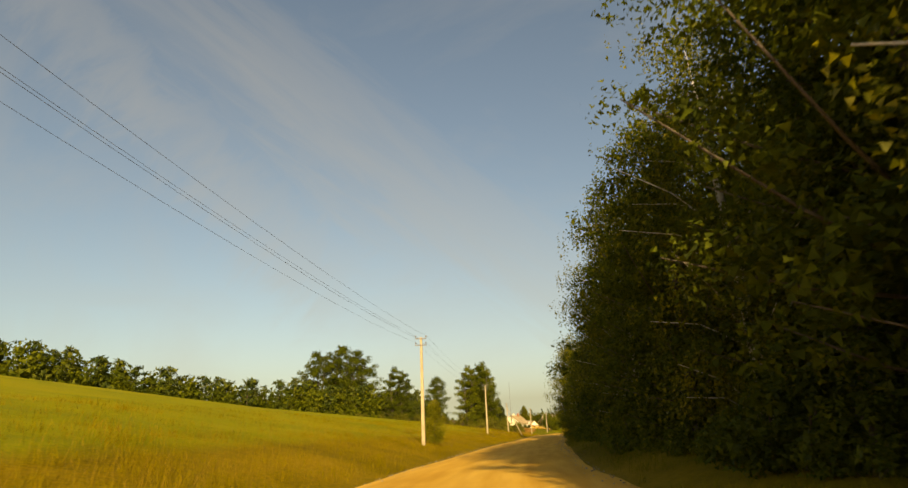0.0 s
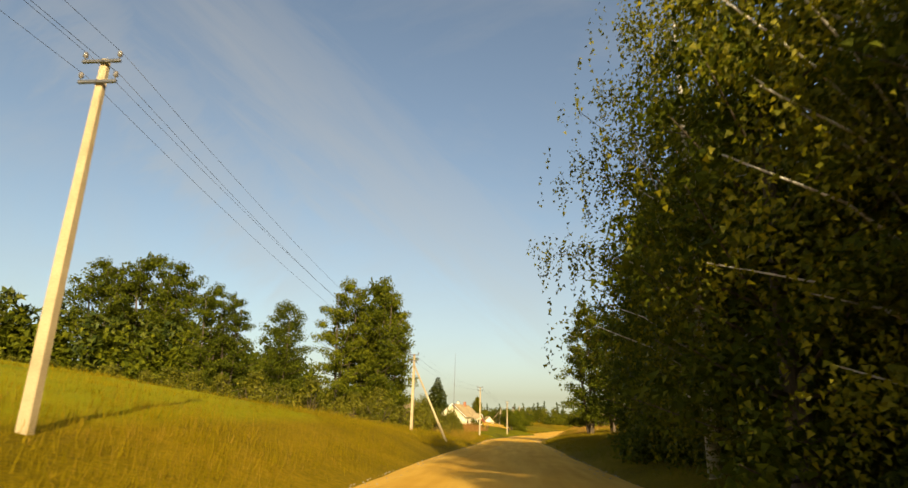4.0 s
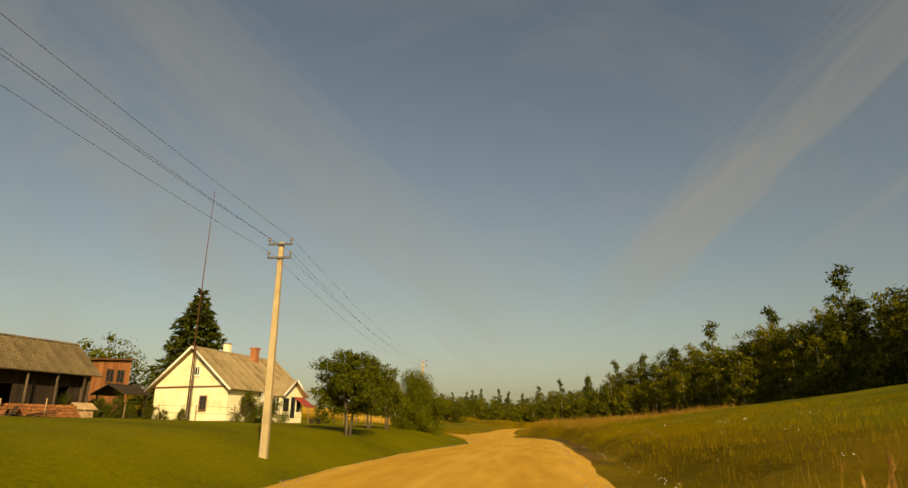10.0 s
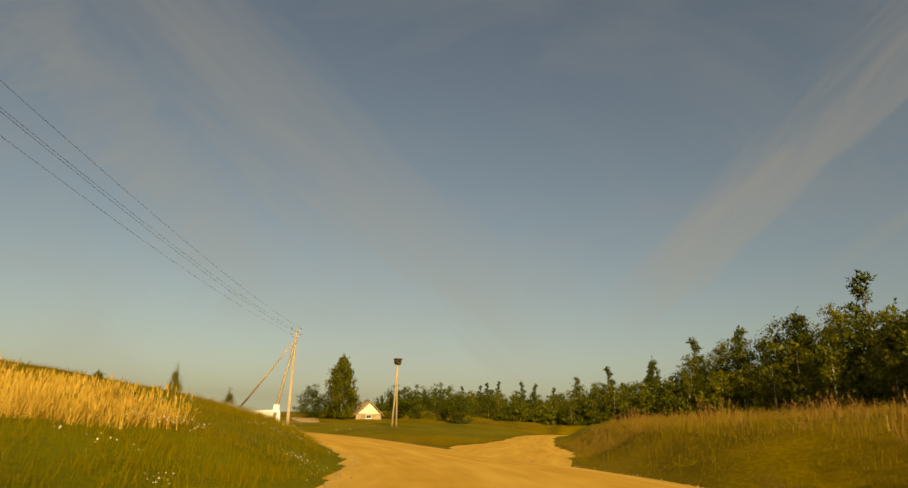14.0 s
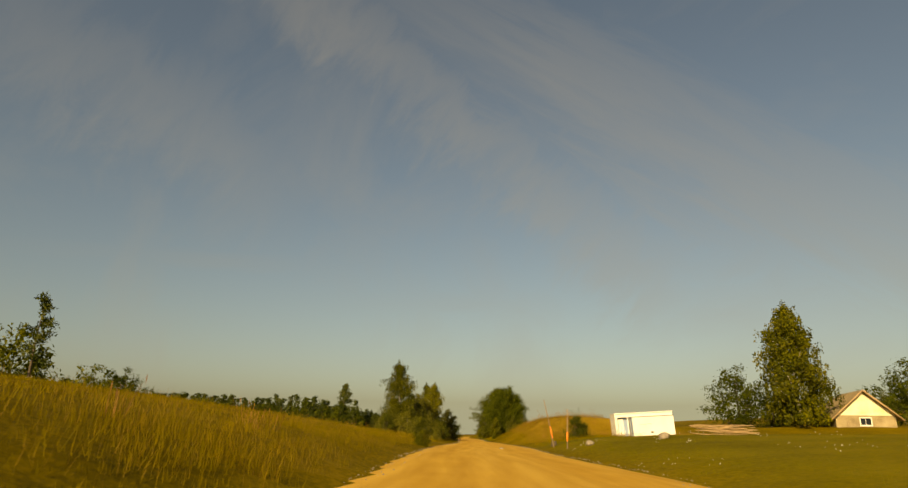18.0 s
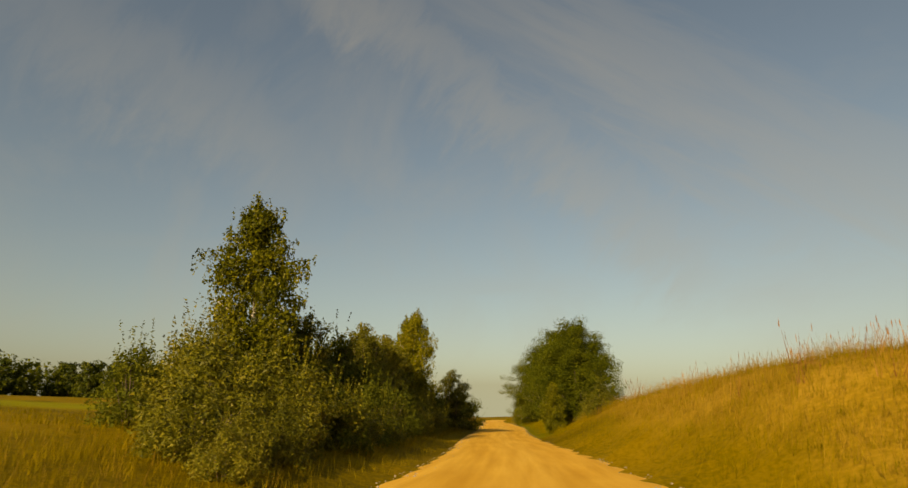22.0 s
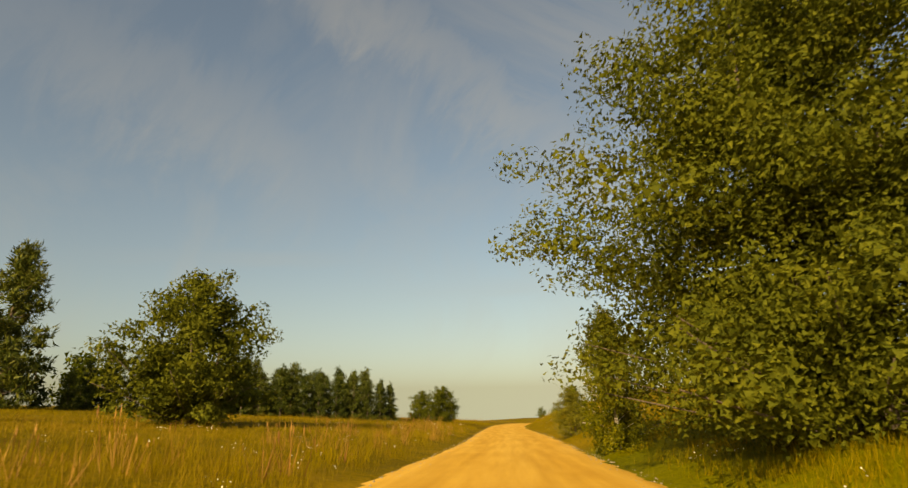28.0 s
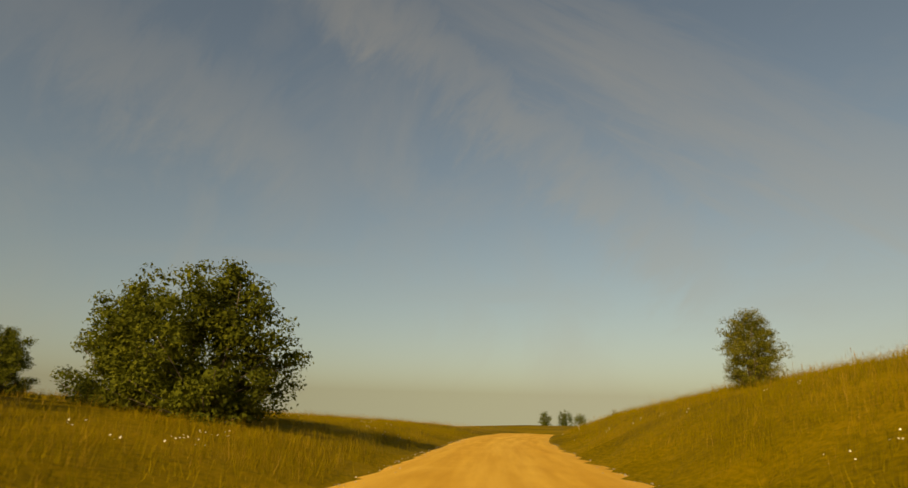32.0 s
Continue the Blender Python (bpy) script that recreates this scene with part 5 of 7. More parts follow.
# ---------------------------------------------------------------- buildings
M.update({
    "plaster": material("pale_yellow_plaster", [(0.54, 0.48, 0.27), (0.72, 0.67, 0.45), (0.78, 0.74, 0.54)], 0.9, 0.85, 0.2, 20.0),
    "old_plaster": material("stained_ochre_plaster", [(0.16, 0.12, 0.06), (0.30, 0.235, 0.13), (0.38, 0.31, 0.18)], 0.9, 0.9, 0.3, 16.0),
    "brown_paint": material("brown_painted_board", [(0.10, 0.045, 0.02), (0.17, 0.08, 0.035)], 3.0, 0.7, 0.2, 30.0),
    "slate": material("weathered_slate_sheet", [(0.15, 0.11, 0.055), (0.26, 0.195, 0.10), (0.33, 0.25, 0.14)], 0.8, 0.9, 0.5, 14.0, objrand=0.16),
    "barn_roof": material("mossy_old_roof_sheet", [(0.075, 0.055, 0.026), (0.14, 0.105, 0.052), (0.20, 0.15, 0.08)], 0.6, 0.95, 0.5, 12.0, objrand=0.10),
    "white_paint": material("white_paint", [(0.70, 0.68, 0.60), (0.80, 0.78, 0.70)], 1.0, 0.5, 0.05, 30.0),
    "stone": material("rubble_stone", [(0.18, 0.15, 0.11), (0.36, 0.30, 0.22)], 2.5, 0.9, 0.6, 14.0),
    "brick": material("red_brick", [(0.24, 0.09, 0.04), (0.36, 0.15, 0.07)], 4.0, 0.9, 0.4, 22.0),
    "old_board": material("grey_brown_boards", [(0.032, 0.022, 0.013), (0.075, 0.052, 0.031), (0.12, 0.088, 0.055)], 1.2, 0.9, 0.5, 18.0, stretch=(6, 6, 0.4), objrand=0.3),
    # a near-black copy of the grey-brown boards
    "dark_board": material("dark_brown_boards", [(0.016, 0.010, 0.006), (0.035, 0.023, 0.013), (0.06, 0.042, 0.025)], 1.2, 0.9, 0.5, 18.0, stretch=(6, 6, 0.4), objrand=0.3),
    "red_board": material("reddish_boards", [(0.20, 0.075, 0.025), (0.32, 0.13, 0.05)], 1.2, 0.85, 0.4, 18.0, stretch=(6, 6, 0.4), objrand=0.3),
    "fresh_wood": material("pale_sawn_wood", [(0.30, 0.20, 0.10), (0.48, 0.33, 0.18)], 2.0, 0.8, 0.3, 25.0, stretch=(1, 1, 0.2)),
    "dark": material("dark_interior", [(0.010, 0.009, 0.008), (0.03, 0.025, 0.02)], 2.0, 0.9, 0.0, 20.0),
    "orange": material("orange_wrap", [(0.70, 0.18, 0.02), (0.85, 0.26, 0.04)], 3.0, 0.5, 0.2, 20.0),
    "blue_paint": material("pale_blue_panel", [(0.20, 0.28, 0.42), (0.30, 0.38, 0.50)], 2.0, 0.5, 0.05, 30.0),
    "sheet": material("white_sheet_metal", [(0.70, 0.69, 0.62), (0.82, 0.81, 0.74)], 0.7, 0.45, 0.05, 20.0),
    "red_awning": material("dark_red_awning", [(0.20, 0.03, 0.02), (0.32, 0.06, 0.04)], 2.0, 0.7, 0.1, 20.0),
    "stick": material("nest_twigs", [(0.05, 0.035, 0.02), (0.14, 0.10, 0.055)], 5.0, 0.95, 0.5, 30.0, island=0.5),
    "rust": material("rusty_steel", [(0.06, 0.025, 0.012), (0.13, 0.055, 0.025)], 4.0, 0.8, 0.3, 30.0, metal=0.3),
})
glass = bpy.data.materials.new("window_glass")
glass.use_nodes = True
gb = glass.node_tree.nodes["Principled BSDF"]
gb.inputs["Base Color"].default_value = (0.02, 0.025, 0.03, 1)
gb.inputs["Roughness"].default_value, gb.inputs["IOR"].default_value = 0.06, 1.5
gb.inputs["Specular IOR Level"].default_value = 0.6
M["glass"] = glass


def pane_wall(axis, a0, a1, z0, z1, at, thick, holes=()):
    """A wall slab along x or y with openings (a, b, low, high) cut through."""
    xs = sorted({a0, a1, *(h[0] for h in holes), *(h[1] for h in holes)})
    zs = sorted({z0, z1, *(h[2] for h in holes), *(h[3] for h in holes)})
    bm = bmesh.new()
    for xa, xb in zip(xs, xs[1:]):
        for za, zb in zip(zs, zs[1:]):
            mx, mz = (xa + xb) / 2, (za + zb) / 2
            if any(h[0] < mx < h[1] and h[2] < mz < h[3] for h in holes):
                continue
            if axis == "x":
                box(bm, xa, xb, at, at + thick, za, zb)
            else:
                box(bm, at, at + thick, xa, xb, za, zb)
    bmesh.ops.remove_doubles(bm, verts=bm.verts, dist=0.001)
    return bm


def prism(pts, y0, y1):
    """A polygon in x, z drawn out along y."""
    bm = bmesh.new()
    a = [bm.verts.new((x, y0, z)) for x, z in pts]
    b = [bm.verts.new((x, y1, z)) for x, z in pts]
    bm.faces.new(a)
    bm.faces.new(b[::-1])
    for k in range(len(pts)):
        bm.faces.new((a[k], b[k], b[(k + 1) % len(pts)], a[(k + 1) % len(pts)]))
    bmesh.ops.recalc_face_normals(bm, faces=bm.faces)
    return bm


def sash_window(parent, axis, a0, a1, z0, z1, at, out, bars=1, frame_mat="white_paint"):
    """A window with a frame, sill, bars and glass; out: +1 or -1, the side that faces outwards."""
    w = part("window", pane_wall(axis, a0 - 0.09, a1 + 0.09, z0 - 0.09, z1 + 0.09, at - 0.03, 0.09, [(a0, a1, z0, z1)]), M[frame_mat], parent, "window with a painted frame")
    mid = at + 0.01
    if axis == "x":
        part("pane", boxed(a0, a1, mid, mid + 0.02, z0, z1), M["glass"], w)
        part("sill", boxed(a0 - 0.12, a1 + 0.12, at - 0.10 if out < 0 else at, at if out < 0 else at + 0.10, z0 - 0.15, z0 - 0.10), M[frame_mat], w)
    else:
        part("pane", boxed(mid, mid + 0.02, a0, a1, z0, z1), M["glass"], w)
        part("sill", boxed(at - 0.10 if out < 0 else at, at if out < 0 else at + 0.10, a0 - 0.12, a1 + 0.12, z0 - 0.15, z0 - 0.10), M[frame_mat], w)
    for k in range(bars):
        c = a0 + (a1 - a0) * (k + 1) / (bars + 1)
        bm = boxed(c - 0.02, c + 0.02, mid - 0.01, mid + 0.03, z0, z1) if axis == "x" else boxed(mid - 0.01, mid + 0.03, c - 0.02, c + 0.02, z0, z1)
        part("glazing_bar", bm, M[frame_mat], w)
    return w


def roof_sheets(parent, name, x_eave, z_eave, z_ridge, y0, y1, mat, rows=4, cols=12, sign=1, x_ridge=0.0, lift=0.07):
    """One roof slope of overlapping sheets on a base slab."""
    run, rise_ = x_eave - x_ridge, z_eave - z_ridge
    ln = math.hypot(run, rise_)
    nx, nz = -rise_ / ln * (1 if run > 0 else -1), abs(run) / ln
    slope = part(name, prism([(x_ridge, z_ridge), (x_eave, z_eave), (x_eave + nx * 0.05, z_eave + nz * 0.05), (x_ridge, z_ridge + 0.06)], y0 + 0.01, y1 - 0.01), M[mat], parent)
    w = (y1 - y0) / cols
    me = None
    for r in range(rows):
        u0, u1 = r / rows, (r + 1) / rows + 0.02
        for c in range(cols):
            if me is None:
                bm = bmesh.new()
                n_w = 5
                for k in range(n_w):
                    ya, yb, ym = w * k / n_w, w * (k + 1) / n_w, w * (k + 0.5) / n_w
                    q = [bm.verts.new(p) for p in ((0, ya, 0), (0, ym, 0.035), (ln / rows * 1.02, ym, 0.045), (ln / rows * 1.02, ya, 0.01))]
                    bm.faces.new(q)
                    q = [bm.verts.new(p) for p in ((0, ym, 0.035), (0, yb, 0), (ln / rows * 1.02, yb, 0.01), (ln / rows * 1.02, ym, 0.045))]
                    bm.faces.new(q)
                bmesh.ops.remove_doubles(bm, verts=bm.verts, dist=0.001)
                me = bpy.data.meshes.new("roof_sheet")
                bm.to_mesh(me)
                bm.free()
                me.materials.append(M[mat])
            ob = new("roof_sheet", me)
            ob.parent = slope
            x = x_ridge + run * (r / rows)
            z = z_ridge + rise_ * (r / rows)
            ang = math.atan2(rise_, run)
            m = Matrix.Translation((x + nx * lift, y0 + c * w, z + nz * lift + R.uniform(0, 0.008)))
            rot = Matrix(((run / ln, 0, nx), (0, 1, 0), (rise_ / ln, 0, nz))).to_4x4()
            ob.matrix_basis = m @ rot
    return slope


def farmhouse():
    h = thing("farmhouse", "pale yellow plastered farmhouse with a slate roof", "house", (-10.6, 236.8, 1.55), -17)
    W, L, E, RZ = 3.55, 11.5, 3.0, 6.15
    part("foundation", boxed(-W - 0.06, W + 0.06, -0.06, L + 0.06, -0.6, 0.35, 0.02), M["stone"], h, "rubble stone base course")
    part("wall", pane_wall("x", -W, W, 0.35, E, 0, 0.3, [(1.0, 1.55, 1.2, 2.2)]), M["plaster"], h)
    part("wall", pane_wall("x", -W, W, 0.35, E, L - 0.3, 0.3, [(-1.8, -0.9, 1.1, 2.2), (0.6, 1.5, 1.1, 2.2)]), M["plaster"], h)
    part("wall", pane_wall("y", 0.3, L - 0.3, 0.35, E, W - 0.3, 0.3, [(1.9, 2.5, 1.1, 2.2), (9.2, 10.0, 1.0, 2.2)]), M["plaster"], h)
    part("wall", pane_wall("y", 0.3, L - 0.3, 0.35, E, -W, 0.3, [(2.5, 3.4, 1.1, 2.2), (7, 7.9, 1.1, 2.2)]), M["plaster"], h)
    for y in (0.04, L - 0.3):
        part("gable", prism([(-W - 0.1, E), (W + 0.1, E), (0, RZ - 0.08)], y, y + 0.24), M["plaster"], h, "pale yellow boarded gable")
    part("cornice", boxed(-W - 0.25, W + 0.25, -0.10, 0.04, E - 0.06, E + 0.05), M["brown_paint"], h, "brown board below the gable")
    for k, z in enumerate((3.9, 4.6)):
        ww = W * (RZ - z) / (RZ - E)
        part("gable_board", boxed(-ww, ww, 0.0, 0.04, z, z + 0.05), M["plaster"], h)
    sash_window(h, "x", 1.0, 1.55, 1.2, 2.2, 0.0, -1, 1, "brown_paint")
    sash_window(h, "x", 0.2, 0.6, 3.95, 4.55, 0.0, -1, 1)
    sash_window(h, "y", 1.9, 2.5, 1.1, 2.2, W, 1, 1, "brown_paint")
    sash_window(h, "y", 9.2, 10.0, 1.0, 2.2, W, 1, 1)
    for s in (-1, 1):
        roof_sheets(h, "roof_slope", s * (W + 0.5), E - 0.30, RZ, -0.45, L + 0.4, "slate", 4, 11, s)
        bm = bmesh.new()
        for y in (-0.52,):
            tube(bm, [(0, y, RZ + 0.03), (s * (W + 0.55), y, E - 0.33)], [0.09, 0.09], 4)
        part("bargeboard", bm, M["white_paint"], h, "pale painted bargeboard")
    part("ridge_cap", prism([(-0.22, RZ - 0.02), (0, RZ + 0.14), (0.22, RZ - 0.02)], -0.45, L + 0.4), M["slate"], h)
    c = part("chimney", boxed(-0.55, -0.05, 4.2, 4.7, RZ - 0.6, RZ + 0.85, 0.02), M["plaster"], h, "plastered chimney")
    part("chimney_cap", boxed(-0.60, 0.0, 4.15, 4.75, RZ + 0.85, RZ + 0.93), M["stone"], c)
    c = part("chimney", boxed(0.2, 0.8, 7.2, 7.8, RZ - 0.9, RZ + 0.75, 0.02), M["brick"], h, "red brick chimney")
    part("chimney_cap", boxed(0.14, 0.86, 7.14, 7.86, RZ + 0.75, RZ + 0.87), M["brick"], c)
    # glazed porch wing towards the road
    y0, y1, xo, ze, zr = 4.5, 7.9, W + 2.1, 2.55, 3.8
    porch = part("porch", boxed(W, xo, y0, y1, -0.5, 0.55), M["plaster"], h, "glazed porch with a small gable roof")
    part("porch_wall", pane_wall("x", W, xo, 0.55, ze, y0, 0.12, [(W + 0.25, xo - 0.25, 1.15, 2.25)]), M["plaster"], porch)
    part("porch_wall", pane_wall("x", W, xo, 0.55, ze, y1 - 0.12, 0.12, [(W + 0.25, xo - 0.25, 1.15, 2.25)]), M["plaster"], porch)
    part("porch_wall", pane_wall("y", y0 + 0.12, y1 - 0.12, 0.55, ze, xo - 0.12, 0.12, [(y0 + 0.3, y0 + 1.3, 1.15, 2.25), (y0 + 1.5, y0 + 2.3, 0.6, 2.4), (y0 + 2.45, y1 - 0.25, 1.15, 2.25)]), M["plaster"], porch)
    for a, b, z in ((W + 0.25, xo - 0.25, 1.15),):
        part("porch_glass", boxed(a, b, y0 + 0.05, y0 + 0.07, 1.15, 2.25), M["glass"], porch)
        for k in range(6):
            x = a + (b - a) * k / 5
            part("glazing_bar", boxed(x - 0.025, x + 0.025, y0 - 0.01, y0 + 0.08, 1.15, 2.25), M["white_paint"], porch)
        for zz in (1.5, 1.9):
            part("glazing_bar", boxed(a, b, y0 - 0.012, y0 + 0.045, zz, zz + 0.04), M["white_paint"], porch)
    part("porch_glass", boxed(xo - 0.07, xo - 0.05, y0 + 0.3, y1 - 0.25, 0.6, 2.4), M["glass"], porch)
    ym = (y0 + y1) / 2
    for s in (-1, 1):
        bm = bmesh.new()
        v = [(W - 1.6, ym, zr), (xo + 0.35, ym, zr), (xo + 0.35, ym + s * 2.0, ze - 0.15), (W - 0.2, ym + s * 2.0, ze - 0.15)]
        a = [bm.verts.new(p) for p in v]
        b = [bm.verts.new((p[0], p[1], p[2] + 0.07)) for p in v]
        bm.faces.new(a)
        bm.faces.new(b[::-1])
        for k in range(4):
            bm.faces.new((a[k], b[k], b[(k + 1) % 4], a[(k + 1) % 4]))
        bmesh.ops.recalc_face_normals(bm, faces=bm.faces)
        part("porch_roof", bm, M["slate"], porch)
        bm = bmesh.new()
        tube(bm, [(xo + 0.38, ym, zr + 0.03), (xo + 0.38, ym + s * 2.05, ze - 0.15)], [0.07, 0.07], 4)
        part("bargeboard", bm, M["white_paint"], porch)
    bm = bmesh.new()
    vs = [bm.verts.new(p) for p in ((xo - 0.06, y0, ze), (xo - 0.06, y1, ze), (xo - 0.06, ym, zr - 0.06))]
    vb = [bm.verts.new(p) for p in ((xo - 0.18, y0, ze), (xo - 0.18, y1, ze), (xo - 0.18, ym, zr - 0.06))]
    bm.faces.new(vs)
    bm.faces.new(vb[::-1])
    for k in range(3):
        bm.faces.new((vs[k], vb[k], vb[(k + 1) % 3], vs[(k + 1) % 3]))
    part("porch_gable", bm, M["plaster"], porch)
    aw = prism([(xo, 2.35), (xo + 1.25, 1.5), (xo + 1.25, 1.54), (xo, 2.42)], y1 - 1.4, y1 + 0.2)
    part("awning", aw, M["red_awning"], porch, "dark red awning over the steps")
    # satellite dish on the road side wall
    dish = bmesh.new()
    rim = [[(W + 0.75 + 0.14 * (r / 0.42) ** 2, 3.55 + r * math.cos(a), 2.3 + r * math.sin(a)) for a in np.arange(12) * math.pi / 6] for r in (0.02, 0.22, 0.42)]
    rings = [[dish.verts.new(p) for p in ring] for ring in rim]
    for a, b in zip(rings, rings[1:]):
        for k in range(12):
            dish.faces.new((a[k], a[(k + 1) % 12], b[(k + 1) % 12], b[k]))
    dish.faces.new(rings[0])
    bmesh.ops.solidify(dish, geom=dish.faces[:], thickness=0.02)
    plate = part("satellite_dish", dish, M["white_paint"], h, "white round satellite dish")
    bm = bmesh.new()
    tube(bm, [(W - 0.02, 3.55, 2.1), (W + 0.5, 3.55, 2.1), (W + 0.76, 3.55, 2.28)], [0.025, 0.025, 0.025], 6)
    part("bracket", bm, M["steel"], plate)
    return h


farmhouse()

# mast before the gable
mast = thing("antenna_mast", "tall thin steel antenna mast with guy wires", "antenna", on(-10.25, 235.6))
bm = bmesh.new()
tube(bm, [(0, 0, -0.3), (0, 0, 9), (0.1, 0, 19.4)], [0.06, 0.045, 0.02], 6)
part("mast_tube", bm, M["rust"], mast)
bm = bmesh.new()
tube(bm, [(0.18, 0, -0.2), (0.12, 0, 6.0)], [0.06, 0.05], 6)
part("lower_post", bm, M["rust"], mast)

dish = thing("satellite_dish", "white satellite dish on a short arm", "satellite dish", (-6.0, 236.2, 3.2), -60)
bm = bmesh.new()
rings = [[bm.verts.new((0.45 * u * math.cos(a), 0.10 * u * u, 0.45 * u * math.sin(a))) for a in np.linspace(0, 2 * math.pi, 16, endpoint=False)] for u in (0.15, 0.55, 1.0)]
bm.faces.new(rings[0])
for a, b in zip(rings, rings[1:]):
    for k in range(16):
        bm.faces.new((a[k], a[(k + 1) % 16], b[(k + 1) % 16], b[k]))
bmesh.ops.solidify(bm, geom=bm.faces[:], thickness=0.012)
part("reflector", bm, M["white_paint"], dish)
bm = bmesh.new()
tube(bm, [(0, 0.05, 0), (0, 0.35, -0.1), (0.0, 0.5, -0.1)], [0.025, 0.025, 0.025], 6)
part("wall_arm", bm, M["steel"], dish)


def barn():
    b = thing("barn", "long dark timber barn with a mossy sheet roof", "barn", (-23.3, 223.6, 2.35), -20)
    W, L, E, RZ = 2.6, 11.5, 3.1, 5.25
    part("wall", pane_wall("x", -W, W, -0.5, E, 0, 0.18), M["old_board"], b)
    part("wall", pane_wall("x", -W, W, -0.5, E, L - 0.18, 0.18), M["old_board"], b)
    part("wall", pane_wall("y", 0.18, L - 0.18, -0.5, E, -W, 0.18), M["old_board"], b)
    # the recessed road-side wall is darker than the other three
    part("wall", pane_wall("y", 0.18, L - 0.18, -0.5, E, W - 0.9, 0.18, [(4.2, 6.2, -0.1, 1.9), (9.5, 10.4, -0.1, 1.9)]), M["dark_board"], b)
    for y in (0.0, L - 0.16):
        part("gable", prism([(-W, E), (W, E), (0, RZ - 0.1)], y, y + 0.16), M["old_board"], b, "boarded gable end")
    n = 17
    for k in range(n):
        x = -W + 2 * W * (k + 0.5) / n
        zt = E + (RZ - 0.15 - E) * (1 - abs(x) / W)
        part("gable_board", boxed(x - 0.19, x + 0.19, -0.05 - 0.012 * (k % 2), -0.01, E - 0.1, zt - 0.12), M["old_board"], b)
    for s in (-1, 1):
        roof_sheets(b, "roof_slope", s * (W + 0.5), E - 0.40, RZ, -0.5, L + 0.5, "barn_roof", 4, 13, s)
    for s in (-1, 1):
        bm = bmesh.new()
        tube(bm, [(0, -0.55, RZ + 0.05), (s * (W + 0.5), -0.55, E - 0.38)], [0.08, 0.08], 4)
        part("bargeboard", bm, M["barn_roof"], b)
    part("ridge_cap", prism([(-0.2, RZ + 0.02), (0, RZ + 0.16), (0.2, RZ + 0.02)], -0.5, L + 0.5), M["barn_roof"], b)
    for y in (2.0, 4.0, 6.4, 8.6, 10.8):
        bm = bmesh.new()
        tube(bm, [(W + 0.2, y, -0.4), (W + 0.2, y, E - 0.2)], [0.09, 0.08], 6)
        part("eaves_post", bm, M["old_board"], b)
    part("barn_door", boxed(W - 0.95, W - 0.88, 4.1, 5.2, -0.1, 1.9), M["dark_board"], b, "half-open plank door")
    lean = part("lean_to", pane_wall("x", -W - 0.6, 2.4, -0.5, 1.75, -4.4, 0.15), M["old_board"], b, "low lean-to shed against the gable")
    part("lean_to_wall", pane_wall("y", -4.25, 0.0, -0.5, 1.9, 2.25, 0.15), M["old_board"], lean)
    part("lean_to_wall", pane_wall("y", -4.25, 0.0, -0.5, 1.9, -W - 0.6, 0.15), M["old_board"], lean)
    bm = bmesh.new()
    v = [(-W - 0.9, -4.8, 1.72), (2.75, -4.8, 1.72), (2.75, 0.0, 2.95), (-W - 0.9, 0.0, 2.95)]
    a = [bm.verts.new(p) for p in v]
    c = [bm.verts.new((p[0], p[1], p[2] + 0.08)) for p in v]
    bm.faces.new(a[::-1])
    bm.faces.new(c)
    for k in range(4):
        bm.faces.new((a[k], a[(k + 1) % 4], c[(k + 1) % 4], c[k]))
    part("lean_to_roof", bm, M["barn_roof"], lean)
    return b


barn()


def plank_shed(name, label, at, turn, W, L, E0, E1, mat, roof, window=False):
    """A small board shed with a single-pitch or gabled roof."""
    b = thing(name, label, "shed", at, turn)
    n = int(L / 0.45)
    for k in range(n):
        y0 = L * k / n
        z = E0 + (E1 - E0) * (k + 0.5) / n
        part("board", boxed(W / 2 - 0.05 + 0.012 * (k % 2), W / 2 + 0.012 * (k % 2), y0 + 0.01, y0 + L / n - 0.01, -0.5, z - 0.06), M[mat], b)
    part("wall", boxed(-W / 2, W / 2 - 0.06, 0.02, L - 0.02, -0.5, min(E0, E1) - 0.1), M[mat], b)
    m = int(W / 0.45)
    for k in range(m):
        x0 = -W / 2 + W * k / m
        part("board", boxed(x0 + 0.01, x0 + W / m - 0.01, -0.03 - 0.012 * (k % 2), 0.018, -0.5, E0 - 0.06), M[mat], b)
    bm = bmesh.new()
    v = [(-W / 2 - 0.35, -0.4, E0 - 0.02), (W / 2 + 0.35, -0.4, E0 - 0.02), (W / 2 + 0.35, L + 0.4, E1), (-W / 2 - 0.35, L + 0.4, E1)]
    a = [bm.verts.new(p) for p in v]
    c = [bm.verts.new((p[0], p[1], p[2] + 0.12)) for p in v]
    bm.faces.new(a[::-1])
    bm.faces.new(c)
    for k in range(4):
        bm.faces.new((a[k], a[(k + 1) % 4], c[(k + 1) % 4], c[k]))
    part("roof", bm, M[roof], b)
    if window:
        part("hatch", boxed(W / 2 + 0.02, W / 2 + 0.05, L * 0.3, L * 0.3 + 0.5, 1.6, 2.1), M["dark"], b)
    return b


